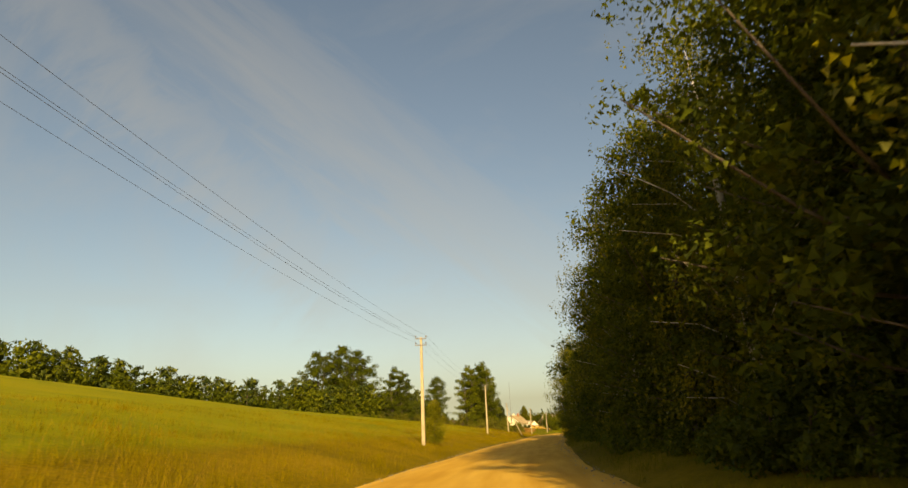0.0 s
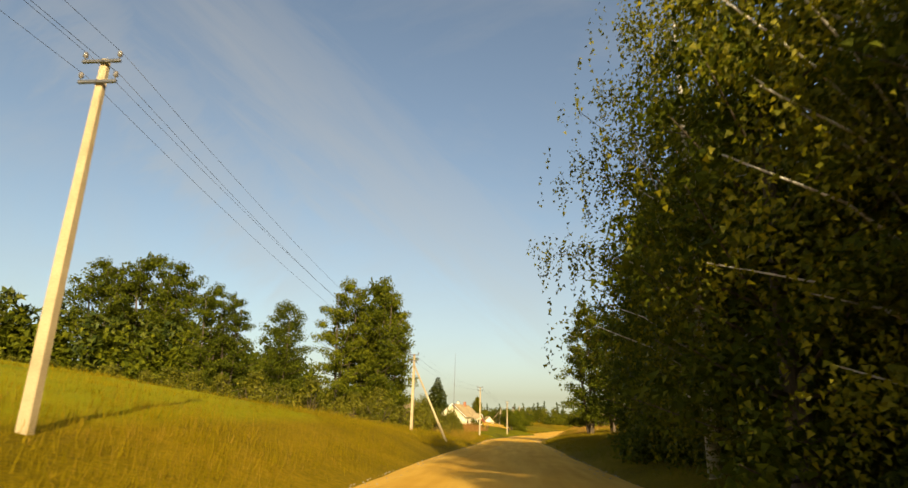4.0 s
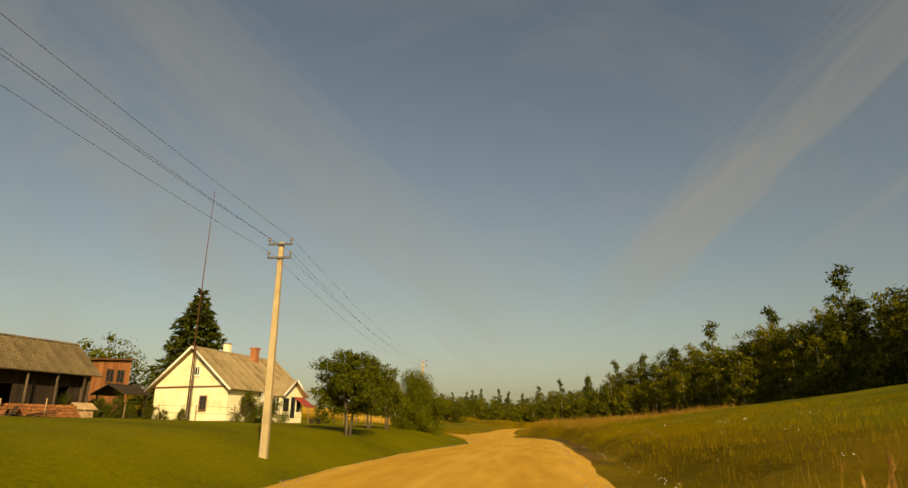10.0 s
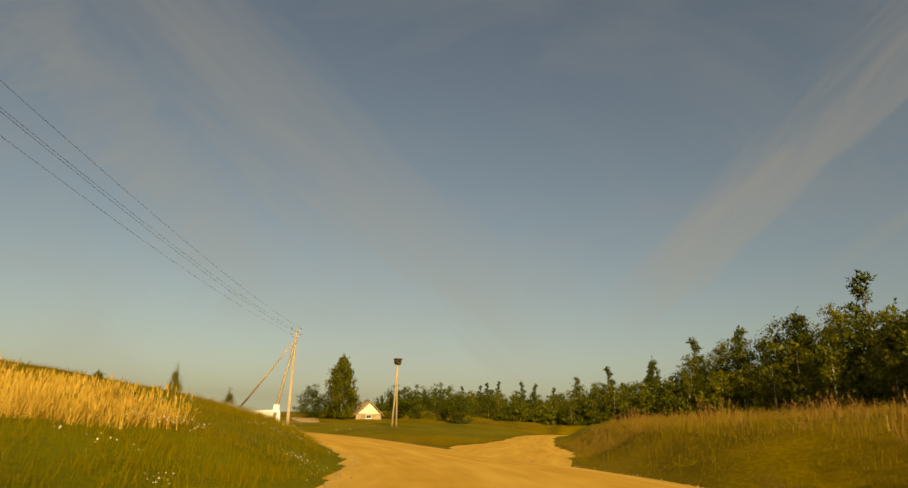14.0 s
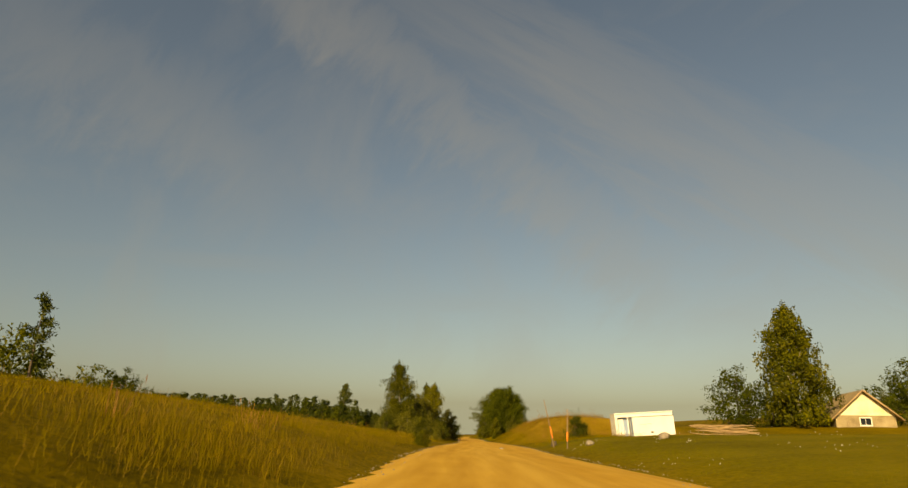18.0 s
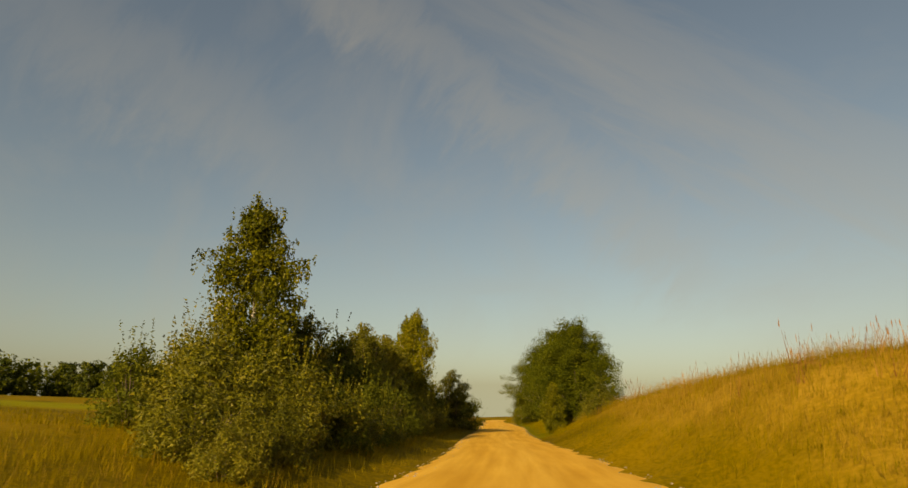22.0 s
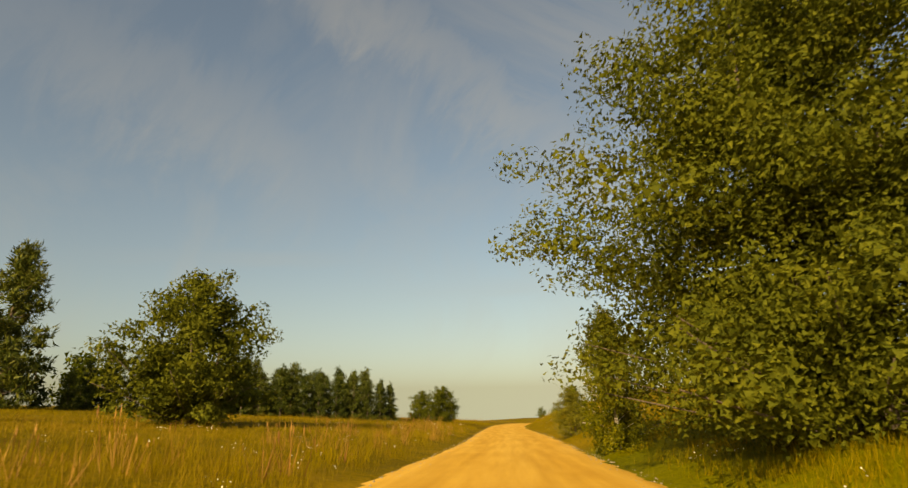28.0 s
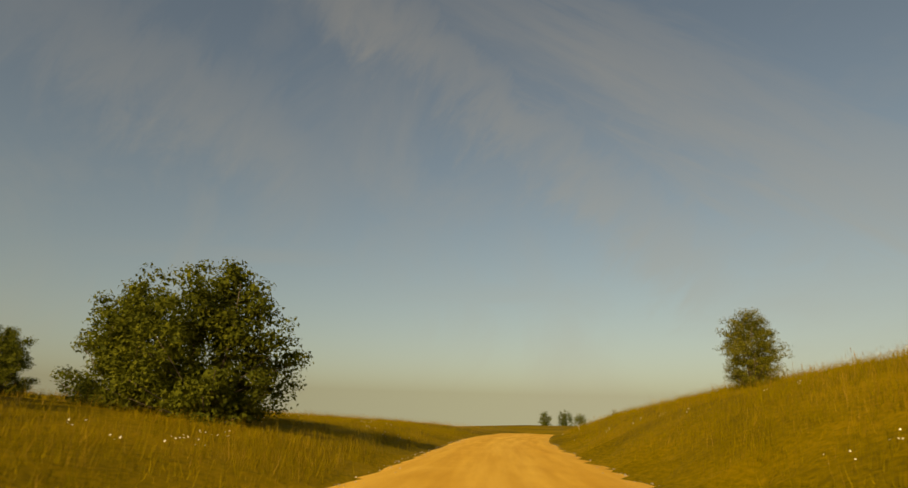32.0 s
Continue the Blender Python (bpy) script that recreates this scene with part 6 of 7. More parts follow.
plank_shed("plank_shed", "weathered grey-brown plank shed with a sloping roof", (-47.0, 240.0, gz(-42, 236) - 0.1), -76, 6.0, 12.4, 5.3, 3.9, "old_board", "barn_roof", True)
c = thing("shed_chimney", "short pale chimney on the shed roof", "chimney", (-39.0, 239.5, gz(-42, 236) + 4.0))
part("stack", boxed(-0.3, 0.3, -0.3, 0.3, 0.0, 1.4, 0.03), M["plaster"], c)
# reddish garden shed behind the barn
rs = plank_shed("garden_shed", "small reddish-brown timber shed behind the barn", (-23.6, 244.2, gz(-24, 244) - 0.1), -25, 3.0, 3.4, 5.2, 5.5, "red_board", "brown_paint")
for y in (0.9, 2.0):
    sash_window(rs, "y", y, y + 0.7, 3.3, 4.4, 1.52, 1, 1, "brown_paint")

stack = thing("firewood_stack", "long low stack of reddish-brown split firewood", "firewood", on(-14.9, 229.3, 0.02), -25)
log_me = None
for row in range(4):
    for k in range(22 - row):
        if log_me is None:
            bm = bmesh.new()
            tube(bm, [(-0.28, 0, 0), (0.28, 0.01, 0)], [0.115, 0.11], 6)
            log_me = bpy.data.meshes.new("log")
            bm.to_mesh(log_me)
            bm.free()
            log_me.materials.append(M["red_board"])
        ob = new("log", log_me)
        ob.parent = stack
        ob.matrix_basis = pose(R.uniform(-0.05, 0.05), -5.2 + 0.235 * (k + 0.5 * row) + R.uniform(-0.02, 0.02), 0.11 + 0.2 * row, R.uniform(0, 60), 0, R.uniform(-6, 6))
for y, h in ((-5.4, 1.1), (0.1, 1.0), (-2.6, 1.2)):
    bm = bmesh.new()
    tube(bm, [(0.33, y, -0.2), (0.34, y, h)], [0.04, 0.035], 6)
    part("stake", bm, M["fresh_wood"], stack, "rough wooden stake")

kennel = thing("dog_kennel", "small wooden dog kennel with a pitched roof", "kennel", on(-15.6, 230.6), -25)
part("body", boxed(-0.5, 0.5, -0.6, 0.6, 0, 0.65, 0.01), M["fresh_wood"], kennel)
# near-black plate on the closed front paints the unlit doorway
part("opening", boxed(-0.2, 0.2, -0.63, -0.602, 0.05, 0.5), M["dark"], kennel)
for s in (-1, 1):
    part("roof_board", prism([(0, 1.0), (s * 0.7, 0.58), (s * 0.7, 0.63), (0, 1.06)], -0.75, 0.75), M["fresh_wood"], kennel)

ladder = thing("ladder", "pale wooden ladder leaning by the barn", "ladder", on(-17.0, 222.8), -25)
for s in (-0.25, 0.25):
    bm = bmesh.new()
    tube(bm, [(s, 0, 0), (s * 0.8, 0.5, 2.3)], [0.04, 0.035], 5)
    part("rail", bm, M["fresh_wood"], ladder)
for k in range(6):
    z = 0.3 + k * 0.34
    part("rung", boxed(-0.24, 0.24, z * 0.217 - 0.015, z * 0.217 + 0.015, z, z + 0.035), M["fresh_wood"], ladder)
for i, (x, y, ln, ht, tn) in enumerate(((-17.6, 220.6, 2.6, 0.5, -25), (-16.2, 224.2, 2.2, 1.1, 10), (-15.4, 225.8, 1.8, 0.7, -40))):
    pl = thing("plank_pile", "loose heap of old grey planks by the barn", "planks", on(x, y), tn, group="yard timber")
    for k in range(5):
        bm = boxed(-0.09, 0.09, -ln / 2, ln / 2, 0, 0.04)
        ob = part("plank", bm, M["old_board"], pl)
        ob.matrix_basis = pose(jit(0.4), jit(0.3), 0.05 + 0.08 * k, jit(14), jit(10), jit(30))
post = thing("fence_post", "white-topped wooden post in the weeds", "post", on(-15.8, 218.0), 0)
bm = bmesh.new()
tube(bm, [(0, 0, -0.3), (0.05, 0, 1.9)], [0.05, 0.04], 6)
part("stake", bm, M["fresh_wood"], post)

# garden fence: posts with rails before the house and along the lawn
fen = thing("garden_fence", "low wire fence with thin wooden posts round the garden", "fence", (0, 0, 0))
fline = [(-17.0, 234.6), (-14.2, 233.8), (-11.2, 233.0), (-8.2, 232.4), (-5.4, 232.4), (-2.8, 235.0), (-1.2, 238.0), (0.4, 241.0), (1.8, 244.4), (2.4, 248.0), (1.6, 252.0), (0.0, 256.0), (-2.0, 260.0)]
fpts = []
for x, y in fline:
    z = gz(x, y)
    bm = bmesh.new()
    tube(bm, [(x, y, z - 0.3), (x + jit(0.04), y, z + 1.15 + jit(0.1))], [0.045, 0.04], 6)
    part("post", bm, M["tarred_wood"], fen)
    fpts.append((x, y, z))
for a, b in zip(fpts, fpts[1:]):
    for hgt in (0.55, 1.05):
        bm = bmesh.new()
        tube(bm, [(a[0], a[1], a[2] + hgt), (b[0], b[1], b[2] + hgt)], [0.012, 0.012], 4)
        part("rail_wire", bm, M["rust"], fen)
for x, y, sc in ((-17.3, 236.0, 0.5), (-15.5, 235.4, 0.55), (-12.5, 234.4, 0.35), (-9.8, 233.8, 0.3), (-4.8, 233.6, 0.7), (-3.4, 234.6, 0.6), (-19.5, 236.5, 0.7), (-16.4, 234.6, 0.45), (-14.2, 234.7, 0.3), (-11.3, 233.9, 0.26), (-18.6, 233.2, 0.62)):
    grow("bush", x, y, sc, label="low garden shrub by the house fence", group="garden shrubs")

shelter = thing("garden_shelter", "dark low garden shelter on thin posts behind the shrubs", "shelter", on(-18.6, 241.5), -20)
for x, y in ((-1.5, -1.2), (1.5, -1.2), (1.5, 1.2), (-1.5, 1.2)):
    part("post", boxed(x - 0.06, x + 0.06, y - 0.06, y + 0.06, -0.2, 2.1), M["dark_board"], shelter)
for sg in (-1, 1):
    part("roof_panel", prism([(0, 2.85), (sg * 1.9, 2.0), (sg * 1.9, 2.08), (0, 2.95)], -1.6, 1.6), M["dark_board"], shelter)
bench = thing("garden_bench", "small dark bench before the porch", "bench", on(-1.2, 240.6), 70)
part("seat", boxed(-0.7, 0.7, -0.2, 0.2, 0.42, 0.47, 0.01), M["dark_board"], bench)
for x in (-0.55, 0.55):
    part("leg", boxed(x - 0.04, x + 0.04, -0.17, 0.17, 0, 0.42), M["dark_board"], bench)

# ---------------------------------------------------------------- past the bend
# stork nest on a two-legged pole
nz_ = gz(5.4, 341.5)
nest = thing("nest_pole", "two-legged concrete pole carrying a small twig nest", "nest pole", (5.4, 341.5, nz_), 20)
top = 10.2 - nz_
for dx, dy in ((-0.42, 0.0), (0.26, 0.2)):
    bm = bmesh.new()
    tube(bm, [(dx, dy, -0.4), (dx * 0.42, dy * 0.42, top * 0.5), (dx * 0.16, 0, top)], [0.13, 0.11, 0.085], 7)
    part("leg", bm, M["concrete"], nest)
part("platform", boxed(-0.34, 0.34, -0.34, 0.34, top, top + 0.07), M["tarred_wood"], nest)
rng = np.random.default_rng(77)
q = 2600
an, rr, zz = rng.random(q) * 6.283, 0.58 * np.sqrt(rng.random(q)), rng.random(q)
p = np.stack([np.cos(an) * rr * (0.72 + 0.3 * zz), np.sin(an) * rr * (0.72 + 0.3 * zz), top - 0.05 + 0.75 * zz], 1)
a = np.stack([-np.sin(an), np.cos(an), rng.normal(size=q) * 0.35], 1) + rng.normal(size=(q, 3)) * 0.45
a /= np.linalg.norm(a, axis=1, keepdims=True)
b = np.cross(a, rng.normal(size=(q, 3)))
b /= np.linalg.norm(b, axis=1, keepdims=True)
part("nest", leaf_mesh("nest", [(p - a * 0.17, a * 0.34, b * 0.02)], M["stick"]), None, nest, "thick heap of dark twigs")

# small old farmstead half hidden by the garden
fh = thing("cottage", "small old ochre cottage with a grey patched gable roof", "house", (-7.5, 398.0, gz(-7.5, 398) - 0.1), 24)
W, L, E, RZ = 2.9, 7.5, 1.3, 3.9
part("wall", pane_wall("x", -W, W, -0.5, E, 0, 0.2, [(-0.5, 0.5, 0.3, 1.0)]), M["old_plaster"], fh)
part("wall", pane_wall("y", 0.2, L, -0.5, E, -W, 0.2), M["old_plaster"], fh)
part("wall", pane_wall("y", 0.2, L, -0.5, E, W - 0.2, 0.2), M["old_plaster"], fh)
part("wall", pane_wall("x", -W, W, -0.5, E, L, 0.2), M["old_plaster"], fh)
for y in (0.0, L):
    part("gable", prism([(-W, E), (W, E), (0, RZ - 0.1)], y, y + 0.2), M["plaster"], fh, "pale plastered gable")
for s in (-1, 1):
    roof_sheets(fh, "roof_slope", s * (W + 0.6), E - 0.55, RZ, -0.6, L + 0.5, "slate", 3, 6, s)
    bm = bmesh.new()
    tube(bm, [(0, -0.65, RZ + 0.05), (s * (W + 0.6), -0.65, E - 0.52)], [0.10, 0.10], 4)
    part("bargeboard", bm, M["fresh_wood"], fh)
sash_window(fh, "x", -0.5, 0.5, 0.3, 1.0, 0.0, -1, 1)

# white sales cabin on the meadow
cab = thing("white_cabin", "white sheet-metal mobile cabin with a slid-out side room and blue entrance", "cabin", (0, 0, 0))
cab.matrix_world = pose(-26.4, 379.0, 2.05, 0, 0, 36) @ pose(0, 0, 0, 0, -4.0, 0)
CH, XL, XR = 2.45, -1.0, 4.95
part("back_wall", boxed(XL, XR, 3.3, 3.36, 0.1, CH), M["sheet"], cab)
part("end_wall", boxed(XL - 0.06, XL, 1.0, 3.36, 0.0, CH), M["sheet"], cab, "white ribbed end wall")
part("end_wall", boxed(XR, XR + 0.06, 1.0, 3.36, 0.1, CH), M["sheet"], cab)
part("roof", boxed(XL - 0.1, XR + 0.1, 0.85, 3.4, CH, CH + 0.1, 0.02), M["sheet"], cab, "flat white roof")
part("fascia", boxed(XL - 0.06, XR + 0.06, 0.94, 1.0, CH - 0.34, CH - 0.003, 0.01), M["sheet"], cab, "white fascia under the roof edge")
part("floor", boxed(XL, XR, 1.0, 3.3, -0.02, 0.1), M["steel"], cab)
part("corner_post", boxed(XL - 0.06, XL + 0.22, 0.94, 1.0, 0.0, CH - 0.345, 0.01), M["sheet"], cab)
part("entrance_wall", boxed(XL + 0.23, 0.5, 1.5, 1.55, 0.1, CH - 0.35), M["blue_paint"], cab, "pale blue recessed entrance wall")
part("entrance_door", boxed(-0.62, -0.1, 1.43, 1.48, 0.12, 1.95, 0.008), M["sheet"], cab, "narrow white entrance door")
part("entrance_post", boxed(0.02, 0.14, 0.02, 0.12, 0.0, CH - 0.36, 0.01), M["sheet"], cab)
for x in (-0.55, -0.35, -0.15):
    part("railing", boxed(x - 0.02, x + 0.02, 0.75, 0.79, 0.0, 0.75), M["sheet"], cab, "small white railing post")
room = part("side_room", boxed(0.55, 4.8, 0.0, 1.9, 0.14, 2.04, 0.02), M["sheet"], cab, "white slid-out side room")
part("room_panel", boxed(0.545, 0.552, 0.06, 0.94, 0.2, 1.98), M["blue_paint"], room, "pale blue side panel")
part("room_roof_edge", boxed(0.5, 4.85, -0.04, 0.9, 2.042, 2.10, 0.01), M["steel"], room)
part("room_sill", boxed(0.5, 4.85, -0.03, 0.1, 0.02, 0.138), M["dark"], room)
part("panel_line", boxed(1.3, 2.5, -0.006, -0.001, 1.30, 1.33), M["steel"], room)
part("panel_vent", boxed(2.3, 2.6, -0.012, -0.001, 0.42, 0.56), M["dark"], room)
for x, y in ((-0.7, 1.2), (4.4, 1.2), (-0.7, 3.0), (4.4, 3.0), (2.0, 1.2)):
    part("support_block", boxed(x - 0.2, x + 0.2, y, y + 0.35, -0.7, -0.025), M["concrete"], cab)

# marker stakes with orange wrap, a stump and boulders on the verge
for (x, y), hgt, lx, ly in ((spot(389.2, 4.9), 3.2, -0.6, -0.3), (spot(382.9, 4.9), 2.3, 0.05, 0.1)):
    st = thing("marker_stake", "leaning rough stake with an orange plastic wrap", "stake", on(x, y), group="marker stakes")
    bm = bmesh.new()
    tube(bm, [(0, 0, -0.3), (lx * 0.4, ly * 0.4, hgt * 0.4), (lx, ly, hgt)], [0.05, 0.04, 0.025], 6)
    part("stick", bm, M["tarred_wood"], st)
    bm = bmesh.new()
    tube(bm, [(lx * 0.18, ly * 0.18, hgt * 0.2), (lx * 0.3, ly * 0.3, hgt * 0.32), (lx * 0.42, ly * 0.42, hgt * 0.44)], [0.05, 0.065, 0.045], 7)
    part("wrap", bm, M["orange"], st, "bright orange plastic wrap")
stump = thing("tree_stump", "short dark tree stump with a pale cut top", "stump", on(*spot(391.6, 5.1)), 40)
bm = bmesh.new()
tube(bm, [(0, 0, -0.1), (0.02, 0, 0.1), (0.02, 0.01, 0.34)], [0.24, 0.19, 0.17], 11)
part("trunk", bm, M["bark"], stump)
bm = bmesh.new()
tube(bm, [(0.02, 0.01, 0.344), (0.02, 0.01, 0.356)], [0.155, 0.15], 11)
part("cut_top", bm, M["fresh_wood"], stump, "pale sawn top")


def boulder(x, y, size, seed, group="verge boulders"):
    bm = bmesh.new()
    bmesh.ops.create_icosphere(bm, subdivisions=2, radius=size)
    for v in bm.verts:
        v.co *= 0.8 + 0.35 * noise.noise(v.co / size * 1.3 + Vector((seed, seed * 2, 0)))
        v.co.z *= 0.75
    for f in bm.faces:
        f.smooth = True
    me = bpy.data.meshes.new("boulder")
    bm.to_mesh(me)
    bm.free()
    me.materials.append(M["stone"])
    ob = new("boulder", me)
    ob.matrix_world = pose(x, y, gz(x, y) + size * 0.25, 0, 0, seed * 50)
    return tagged(ob, "grey rounded field boulder in the grass", "boulder", group)


for i, (x, y, sz) in enumerate(((-11.5, 349.5, 0.35), (*spot(380.4, 5.8), 0.27), (-24.0, 352.5, 0.28))):
    boulder(x, y, sz, i + 1)
heap = thing("board_heap", "low heap of pale old boards lying on the meadow", "boards", on(-14.2, 369.5, 0.0), 30)
for k in range(16):
    part("board", boxed(-1.6 - R.uniform(0, 0.9), 1.6 + R.uniform(0, 0.9), -0.11, 0.11, 0.0, 0.04, 0.004), M["fresh_wood"], heap).matrix_basis = pose(R.uniform(-0.6, 0.6), R.uniform(-0.7, 0.7), 0.05 + 0.055 * k, R.uniform(-4, 4), R.uniform(-5, 5), R.uniform(-14, 14))
for x in (-1.2, 1.2):
    part("bearer", boxed(x - 0.08, x + 0.08, -0.8, 0.8, -0.1, 0.045, 0.005), M["old_board"], heap)
# meter box on the line's last pole
mb = thing("meter_box", "grey electricity meter box fixed to the pole brace", "meter box", (0.28, 305.9, gz(0.1, 305.6) + 0.9), 10)
part("case", boxed(-0.22, 0.22, -0.16, 0.06, 0.0, 0.6, 0.02), M["white_paint"], mb)
part("door", boxed(-0.19, 0.19, -0.18, -0.162, 0.03, 0.57, 0.005), M["white_paint"], mb)
part("conduit", boxed(-0.05, 0.05, -0.05, 0.05, -1.2, 0.0), M["steel"], mb)

# ---------------------------------------------------------------- grass, weeds and loose stones
M["dry_weed"] = material("golden_weed", [(0.12, 0.050, 0.010), (0.24, 0.115, 0.020), (0.36, 0.20, 0.045)], 0.2, 0.7, 0, 3.0, island=0.5, spread=(0.2, 0.8), translucent=0.2)


def tufts(name, label, mat, areas, per, blades, h, width, spread, seed, category="grass", heads=0.0):
    """Blades in tufts over stretches (s0, s1, d0, d1) of the verge; one joined growth."""
    rng = np.random.default_rng(seed)
    xy = []
    for s0, s1, d0, d1 in areas:
        n = int(abs((s1 - s0) * (d1 - d0)) * per)
        s, d = s0 + (s1 - s0) * rng.random(n), d0 + (d1 - d0) * rng.random(n)
        w = np.interp(s, LEN, LINE[:, 2])
        lim = w * (1.0 + 0.05 * np.sin(s * 0.43)) + 0.25 + 0.5 * rng.random(n)
        keep = np.abs(d) > lim
        patch = np.sin(s * 0.31 + seed) * np.sin(d * 0.53 + s * 0.11) + 0.6 * np.sin(s * 0.9 + d * 0.7)
        keep &= rng.random(n) < 0.62 + 0.35 * patch
        s, d = s[keep], d[keep]
        xy.append(np.stack([np.interp(s, LEN, LINE[:, k]) + d * np.interp(s, LEN, RIGHT[:, k]) for k in (0, 1)], 1))
    p = np.concatenate(xy)
    # keep growth off the road and the side track
    _, dd, ww = along(p[:, 0], p[:, 1])
    bd = (np.sqrt(((p[:, None] - br[None, ::3, :2]) ** 2).sum(-1)) - (br[None, ::3, 2] - 3.2)).min(1)
    p = p[(np.abs(dd) > ww + 0.1) & (bd > 3.9)]
    z = ground(p[:, 0], p[:, 1])
    big = 0.65 + 0.7 * rng.random(len(p)) + 0.25 * np.sin(p[:, 0] * 0.4) * np.sin(p[:, 1] * 0.3)
    base = np.repeat(np.c_[p, z], blades, 0)
    n = len(base)
    base[:, :2] += rng.normal(size=(n, 2)) * spread
    base[:, 2] -= 0.05
    hh = (h[0] + (h[1] - h[0]) * rng.random(n)) * np.repeat(big, blades)
    yaw = rng.random(n) * 6.283
    side = np.stack([np.cos(yaw), np.sin(yaw), 0 * yaw], 1) * (width * (0.6 + 0.8 * rng.random(n)))[:, None]
    lean = rng.normal(size=(n, 2)) * 0.22 + (0.05, 0.05)
    tip = base + np.stack([lean[:, 0] * hh, lean[:, 1] * hh, hh], 1)
    tri = np.stack([base - side, base + side, tip], 1)
    if heads:
        m = rng.random(n) < heads
        t, sd_ = tip[m], side[m] * 1.3
        dn = np.array([0, 0, -1.0]) * (0.22 * hh[m])[:, None]
        tri = np.concatenate([tri, np.stack([t + dn - sd_ * 0.2, t + dn * 0.4 + sd_, t + (0, 0, 0.06)], 1), np.stack([t + dn - sd_ * 0.2, t + (0, 0, 0.06), t + dn * 0.4 - sd_], 1)])
    ob = new(name, mesh_np(name, tri.reshape(-1, 3), np.arange(len(tri) * 3).reshape(-1, 3), M[mat]))
    return tagged(ob, label, category, kind="stuff")


tufts("meadow_grass", "yellow-green tall meadow grass along the verge", "grass",
      [(2, 150, -11, -4), (150, 192, -12, -4), (132, 210, 4, 12), (225, 300, 6.5, 13), (300, 345, 5, 12), (286, 350, -12, -4), (345, 470, -9, -3.5), (470, 620, -12, -3.2), (520, 620, 3.2, 12), (396, 452, 3.4, 12), (452, 524, 2.6, 9)],
      12.0, 12, (0.10, 0.36), 0.0055, 0.2, 1)
tufts("meadow_grass", "yellow-green meadow grass further into the field", "grass",
      [(2, 130, -24, -11), (150, 192, -30, -12), (130, 225, 12, 34), (225, 300, 13, 24), (296, 350, -30, -12), (300, 345, 12, 26), (350, 430, -30, -9), (480, 640, -40, -12), (525, 640, 12, 36)],
      3.0, 10, (0.10, 0.30), 0.011, 0.38, 2)
tufts("shaded_grass", "dark grass under the roadside belt", "lawn_grass", [(2, 134, 4, 9)], 7.0, 9, (0.15, 0.45), 0.006, 0.2, 3)
tufts("lawn_grass", "short mown lawn grass before the farm", "lawn_grass", [(188, 300, -16, -4), (345, 400, 4, 16), (452, 524, 2.6, 16), (300, 348, -9, -4)], 9.0, 8, (0.03, 0.09), 0.0065, 0.2, 4)
tufts("dry_weeds", "tall golden-brown dry weeds before the barn", "dry_weed", [(186, 214, -20, -8.3)], 16.0, 11, (0.4, 1.0), 0.007, 0.26, 5, "weeds", heads=0.5)
tufts("dry_weeds", "green and brown weeds standing on the bank", "dry_weed", [(404, 448, 6, 15), (354, 368, -9, -7), (284, 334, 8, 28), (196, 226, 5.5, 12), (476, 560, -9, -4.5)], 0.4, 12, (0.45, 1.0), 0.010, 0.16, 15, "weeds", heads=0.5)
tufts("dry_grass", "golden dry grass on the bank", "dry_grass", [(404, 452, 5.0, 15), (288, 334, 9, 28)], 11.0, 11, (0.16, 0.52), 0.005, 0.2, 6, heads=0.25)
tufts("dry_grass", "golden seed grass scattered through the meadow", "dry_grass", [(2, 150, -12, -4.6), (132, 225, 5, 22), (300, 345, 5, 14), (300, 400, -14, -5), (400, 470, -9, -4), (470, 640, -22, -4.0), (524, 640, 4.0, 30)], 2.4, 7, (0.2, 0.48), 0.0036, 0.22, 7, heads=0.3)
tufts("dry_grass", "tall golden weeds before the willow shrubs", "dry_grass", [(151, 176, -8, -4.4)], 5.0, 10, (0.35, 0.95), 0.007, 0.16, 16, heads=0.4)
tufts("ripe_grain", "ripe golden grain standing on top of the bank", "wheat_ear", [(297, 305, -15, -10), (302, 311, -21, -14), (306, 316, -36, -20)], 9.0, 11, (0.4, 0.75), 0.011, 0.16, 8, "grain", heads=0.6)


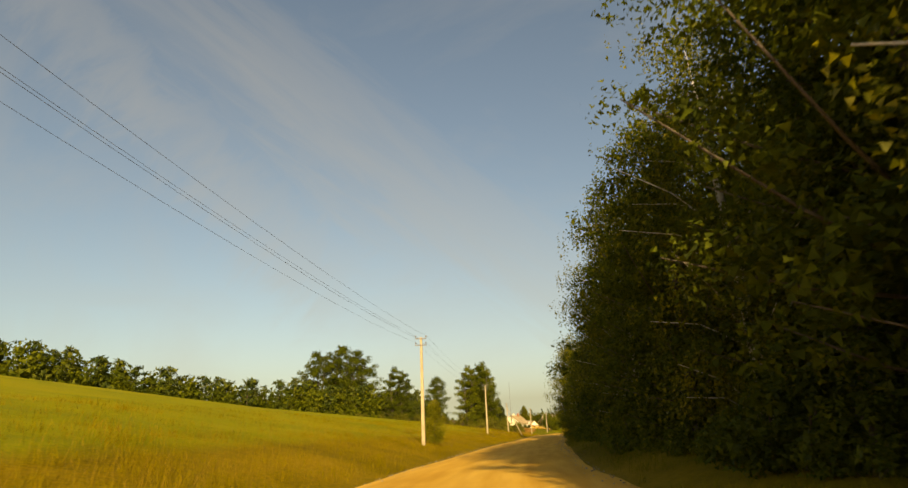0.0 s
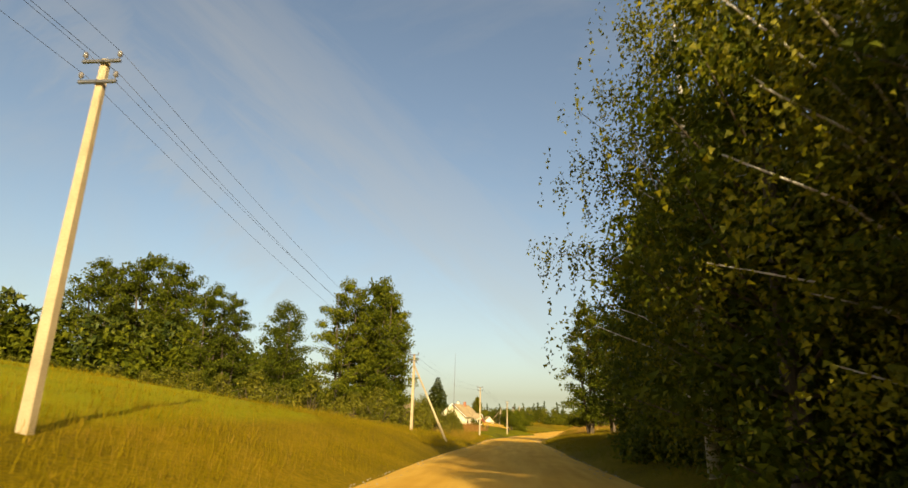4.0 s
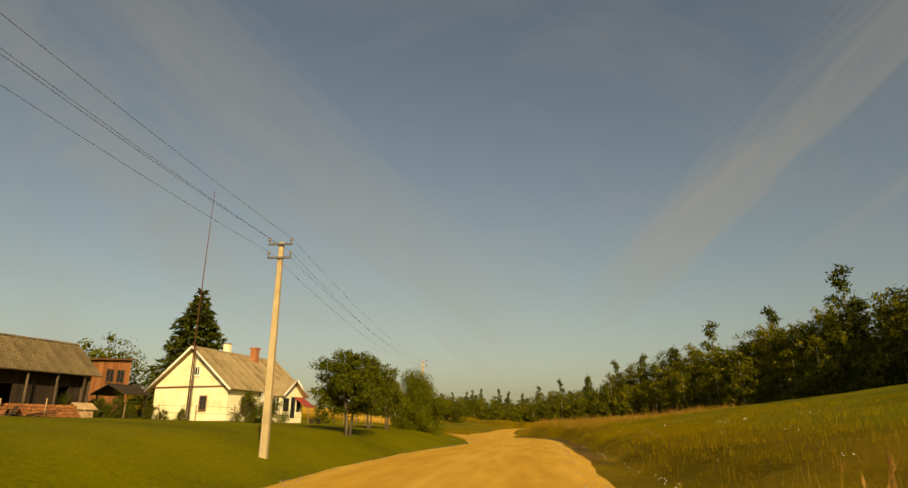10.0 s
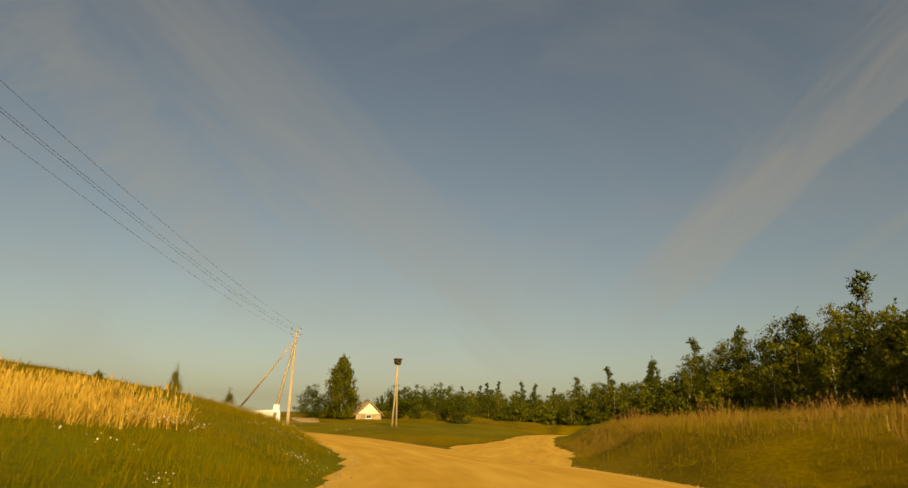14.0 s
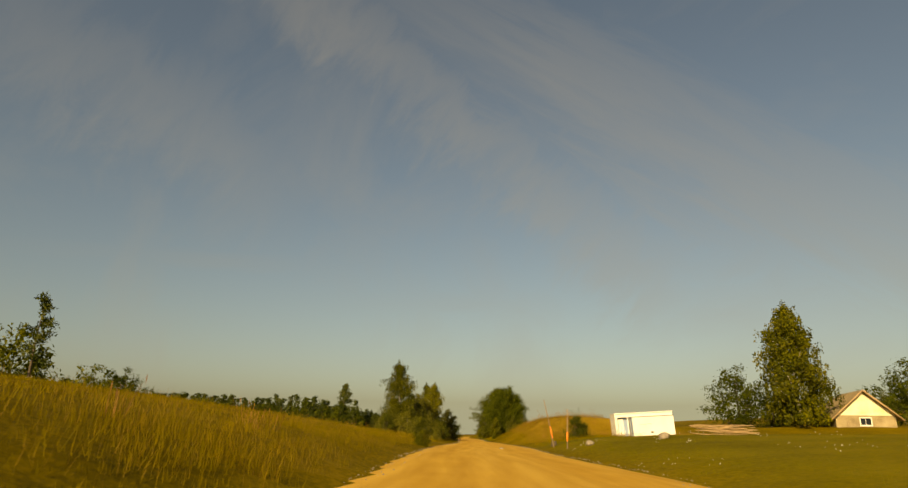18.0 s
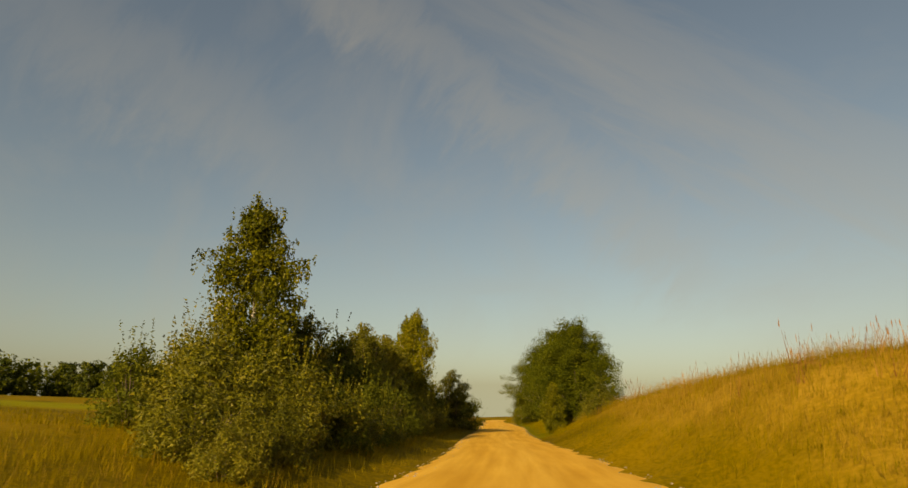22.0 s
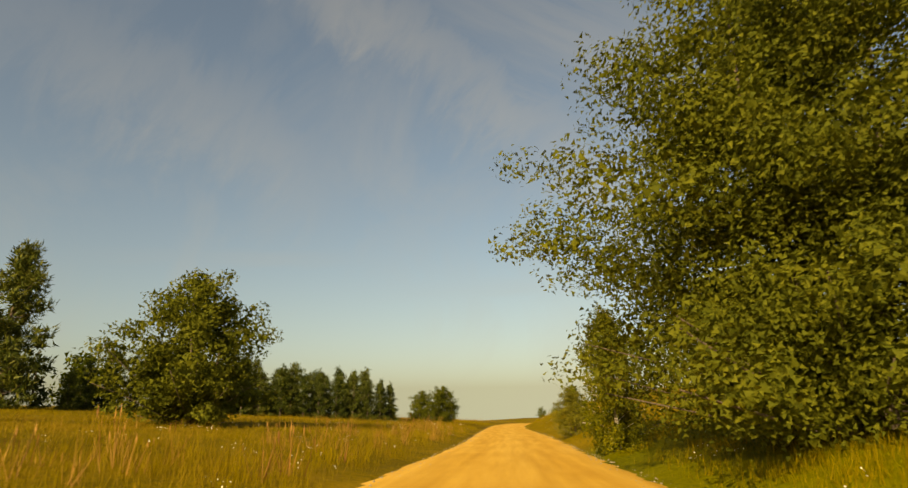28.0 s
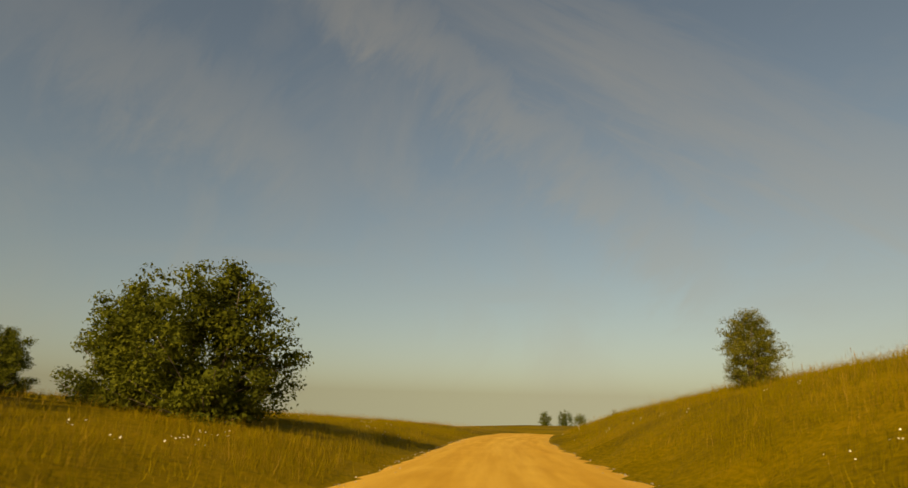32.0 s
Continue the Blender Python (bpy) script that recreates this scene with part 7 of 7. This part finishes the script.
def flecks(name, label, mat, areas, per, size, height, seed, category):
    """Small flower heads on the verge."""
    rng = np.random.default_rng(seed)
    out = []
    for s0, s1, d0, d1 in areas:
        n = int(abs((s1 - s0) * (d1 - d0)) * per)
        s, d = s0 + (s1 - s0) * rng.random(n), d0 + (d1 - d0) * rng.random(n)
        keep = (np.sin(s * 0.8) + np.sin(d * 1.3 + s * 0.3)) > 0.4
        out.append(np.stack([np.interp(s[keep], LEN, LINE[:, k]) + d[keep] * np.interp(s[keep], LEN, RIGHT[:, k]) for k in (0, 1)], 1))
    p = np.repeat(np.concatenate(out), 4, 0)
    p = p + rng.normal(size=p.shape) * 0.12
    q = np.c_[p, ground(p[:, 0], p[:, 1]) + height * (0.6 + 0.6 * rng.random(len(p)))]
    a = rng.normal(size=q.shape) + (0, 0, 0.5)
    a /= np.linalg.norm(a, axis=1, keepdims=True)
    b = np.cross(a, rng.normal(size=q.shape))
    b /= np.linalg.norm(b, axis=1, keepdims=True)
    ob = new(name, leaf_mesh(name, [(q, a * size, b * size * 0.5)], M[mat]))
    return tagged(ob, label, category, kind="stuff")


flecks("white_flowers", "small white wild flowers in the grass", "white_paint", [(290, 336, -13, -5), (290, 336, -13, -5), (290, 336, -13, -5), (222, 262, 5, 14), (470, 620, 4, 16), (480, 600, -14, -4), (350, 380, 4, 14)], 0.4, 0.032, 0.28, 21, "flowers")

# loose stones swept to the road's edges
rng = np.random.default_rng(31)
n_s = 7000
s = -10 + 620 * rng.random(n_s)
w = np.interp(s, LEN, LINE[:, 2])
d = np.sign(rng.random(n_s) - 0.5) * w * (0.98 - 0.22 * rng.random(n_s) ** 2.2)
p = np.stack([np.interp(s, LEN, LINE[:, k]) + d * np.interp(s, LEN, RIGHT[:, k]) for k in (0, 1)], 1)
r = 0.012 + 0.035 * rng.random(n_s) ** 3
c = np.c_[p, 0.015 + crest(s)]
o = np.array([(1, 0, 0), (0, 1, 0), (-1, 0, 0), (0, -1, 0), (0.1, 0.1, 0.7), (0, 0, -0.6)])
v = c[:, None] + o[None] * r[:, None, None] * (0.7 + 0.6 * rng.random((n_s, 6, 1)))
f = np.array([(0, 1, 4), (1, 2, 4), (2, 3, 4), (3, 0, 4), (1, 0, 5), (2, 1, 5), (3, 2, 5), (0, 3, 5)])
f = (f[None] + 6 * np.arange(n_s)[:, None, None]).reshape(-1, 3)
tagged(new("loose_gravel", mesh_np("loose_gravel", v.reshape(-1, 3), f, M["stone"])), "loose pale stones along the road's edges", "gravel", kind="stuff")
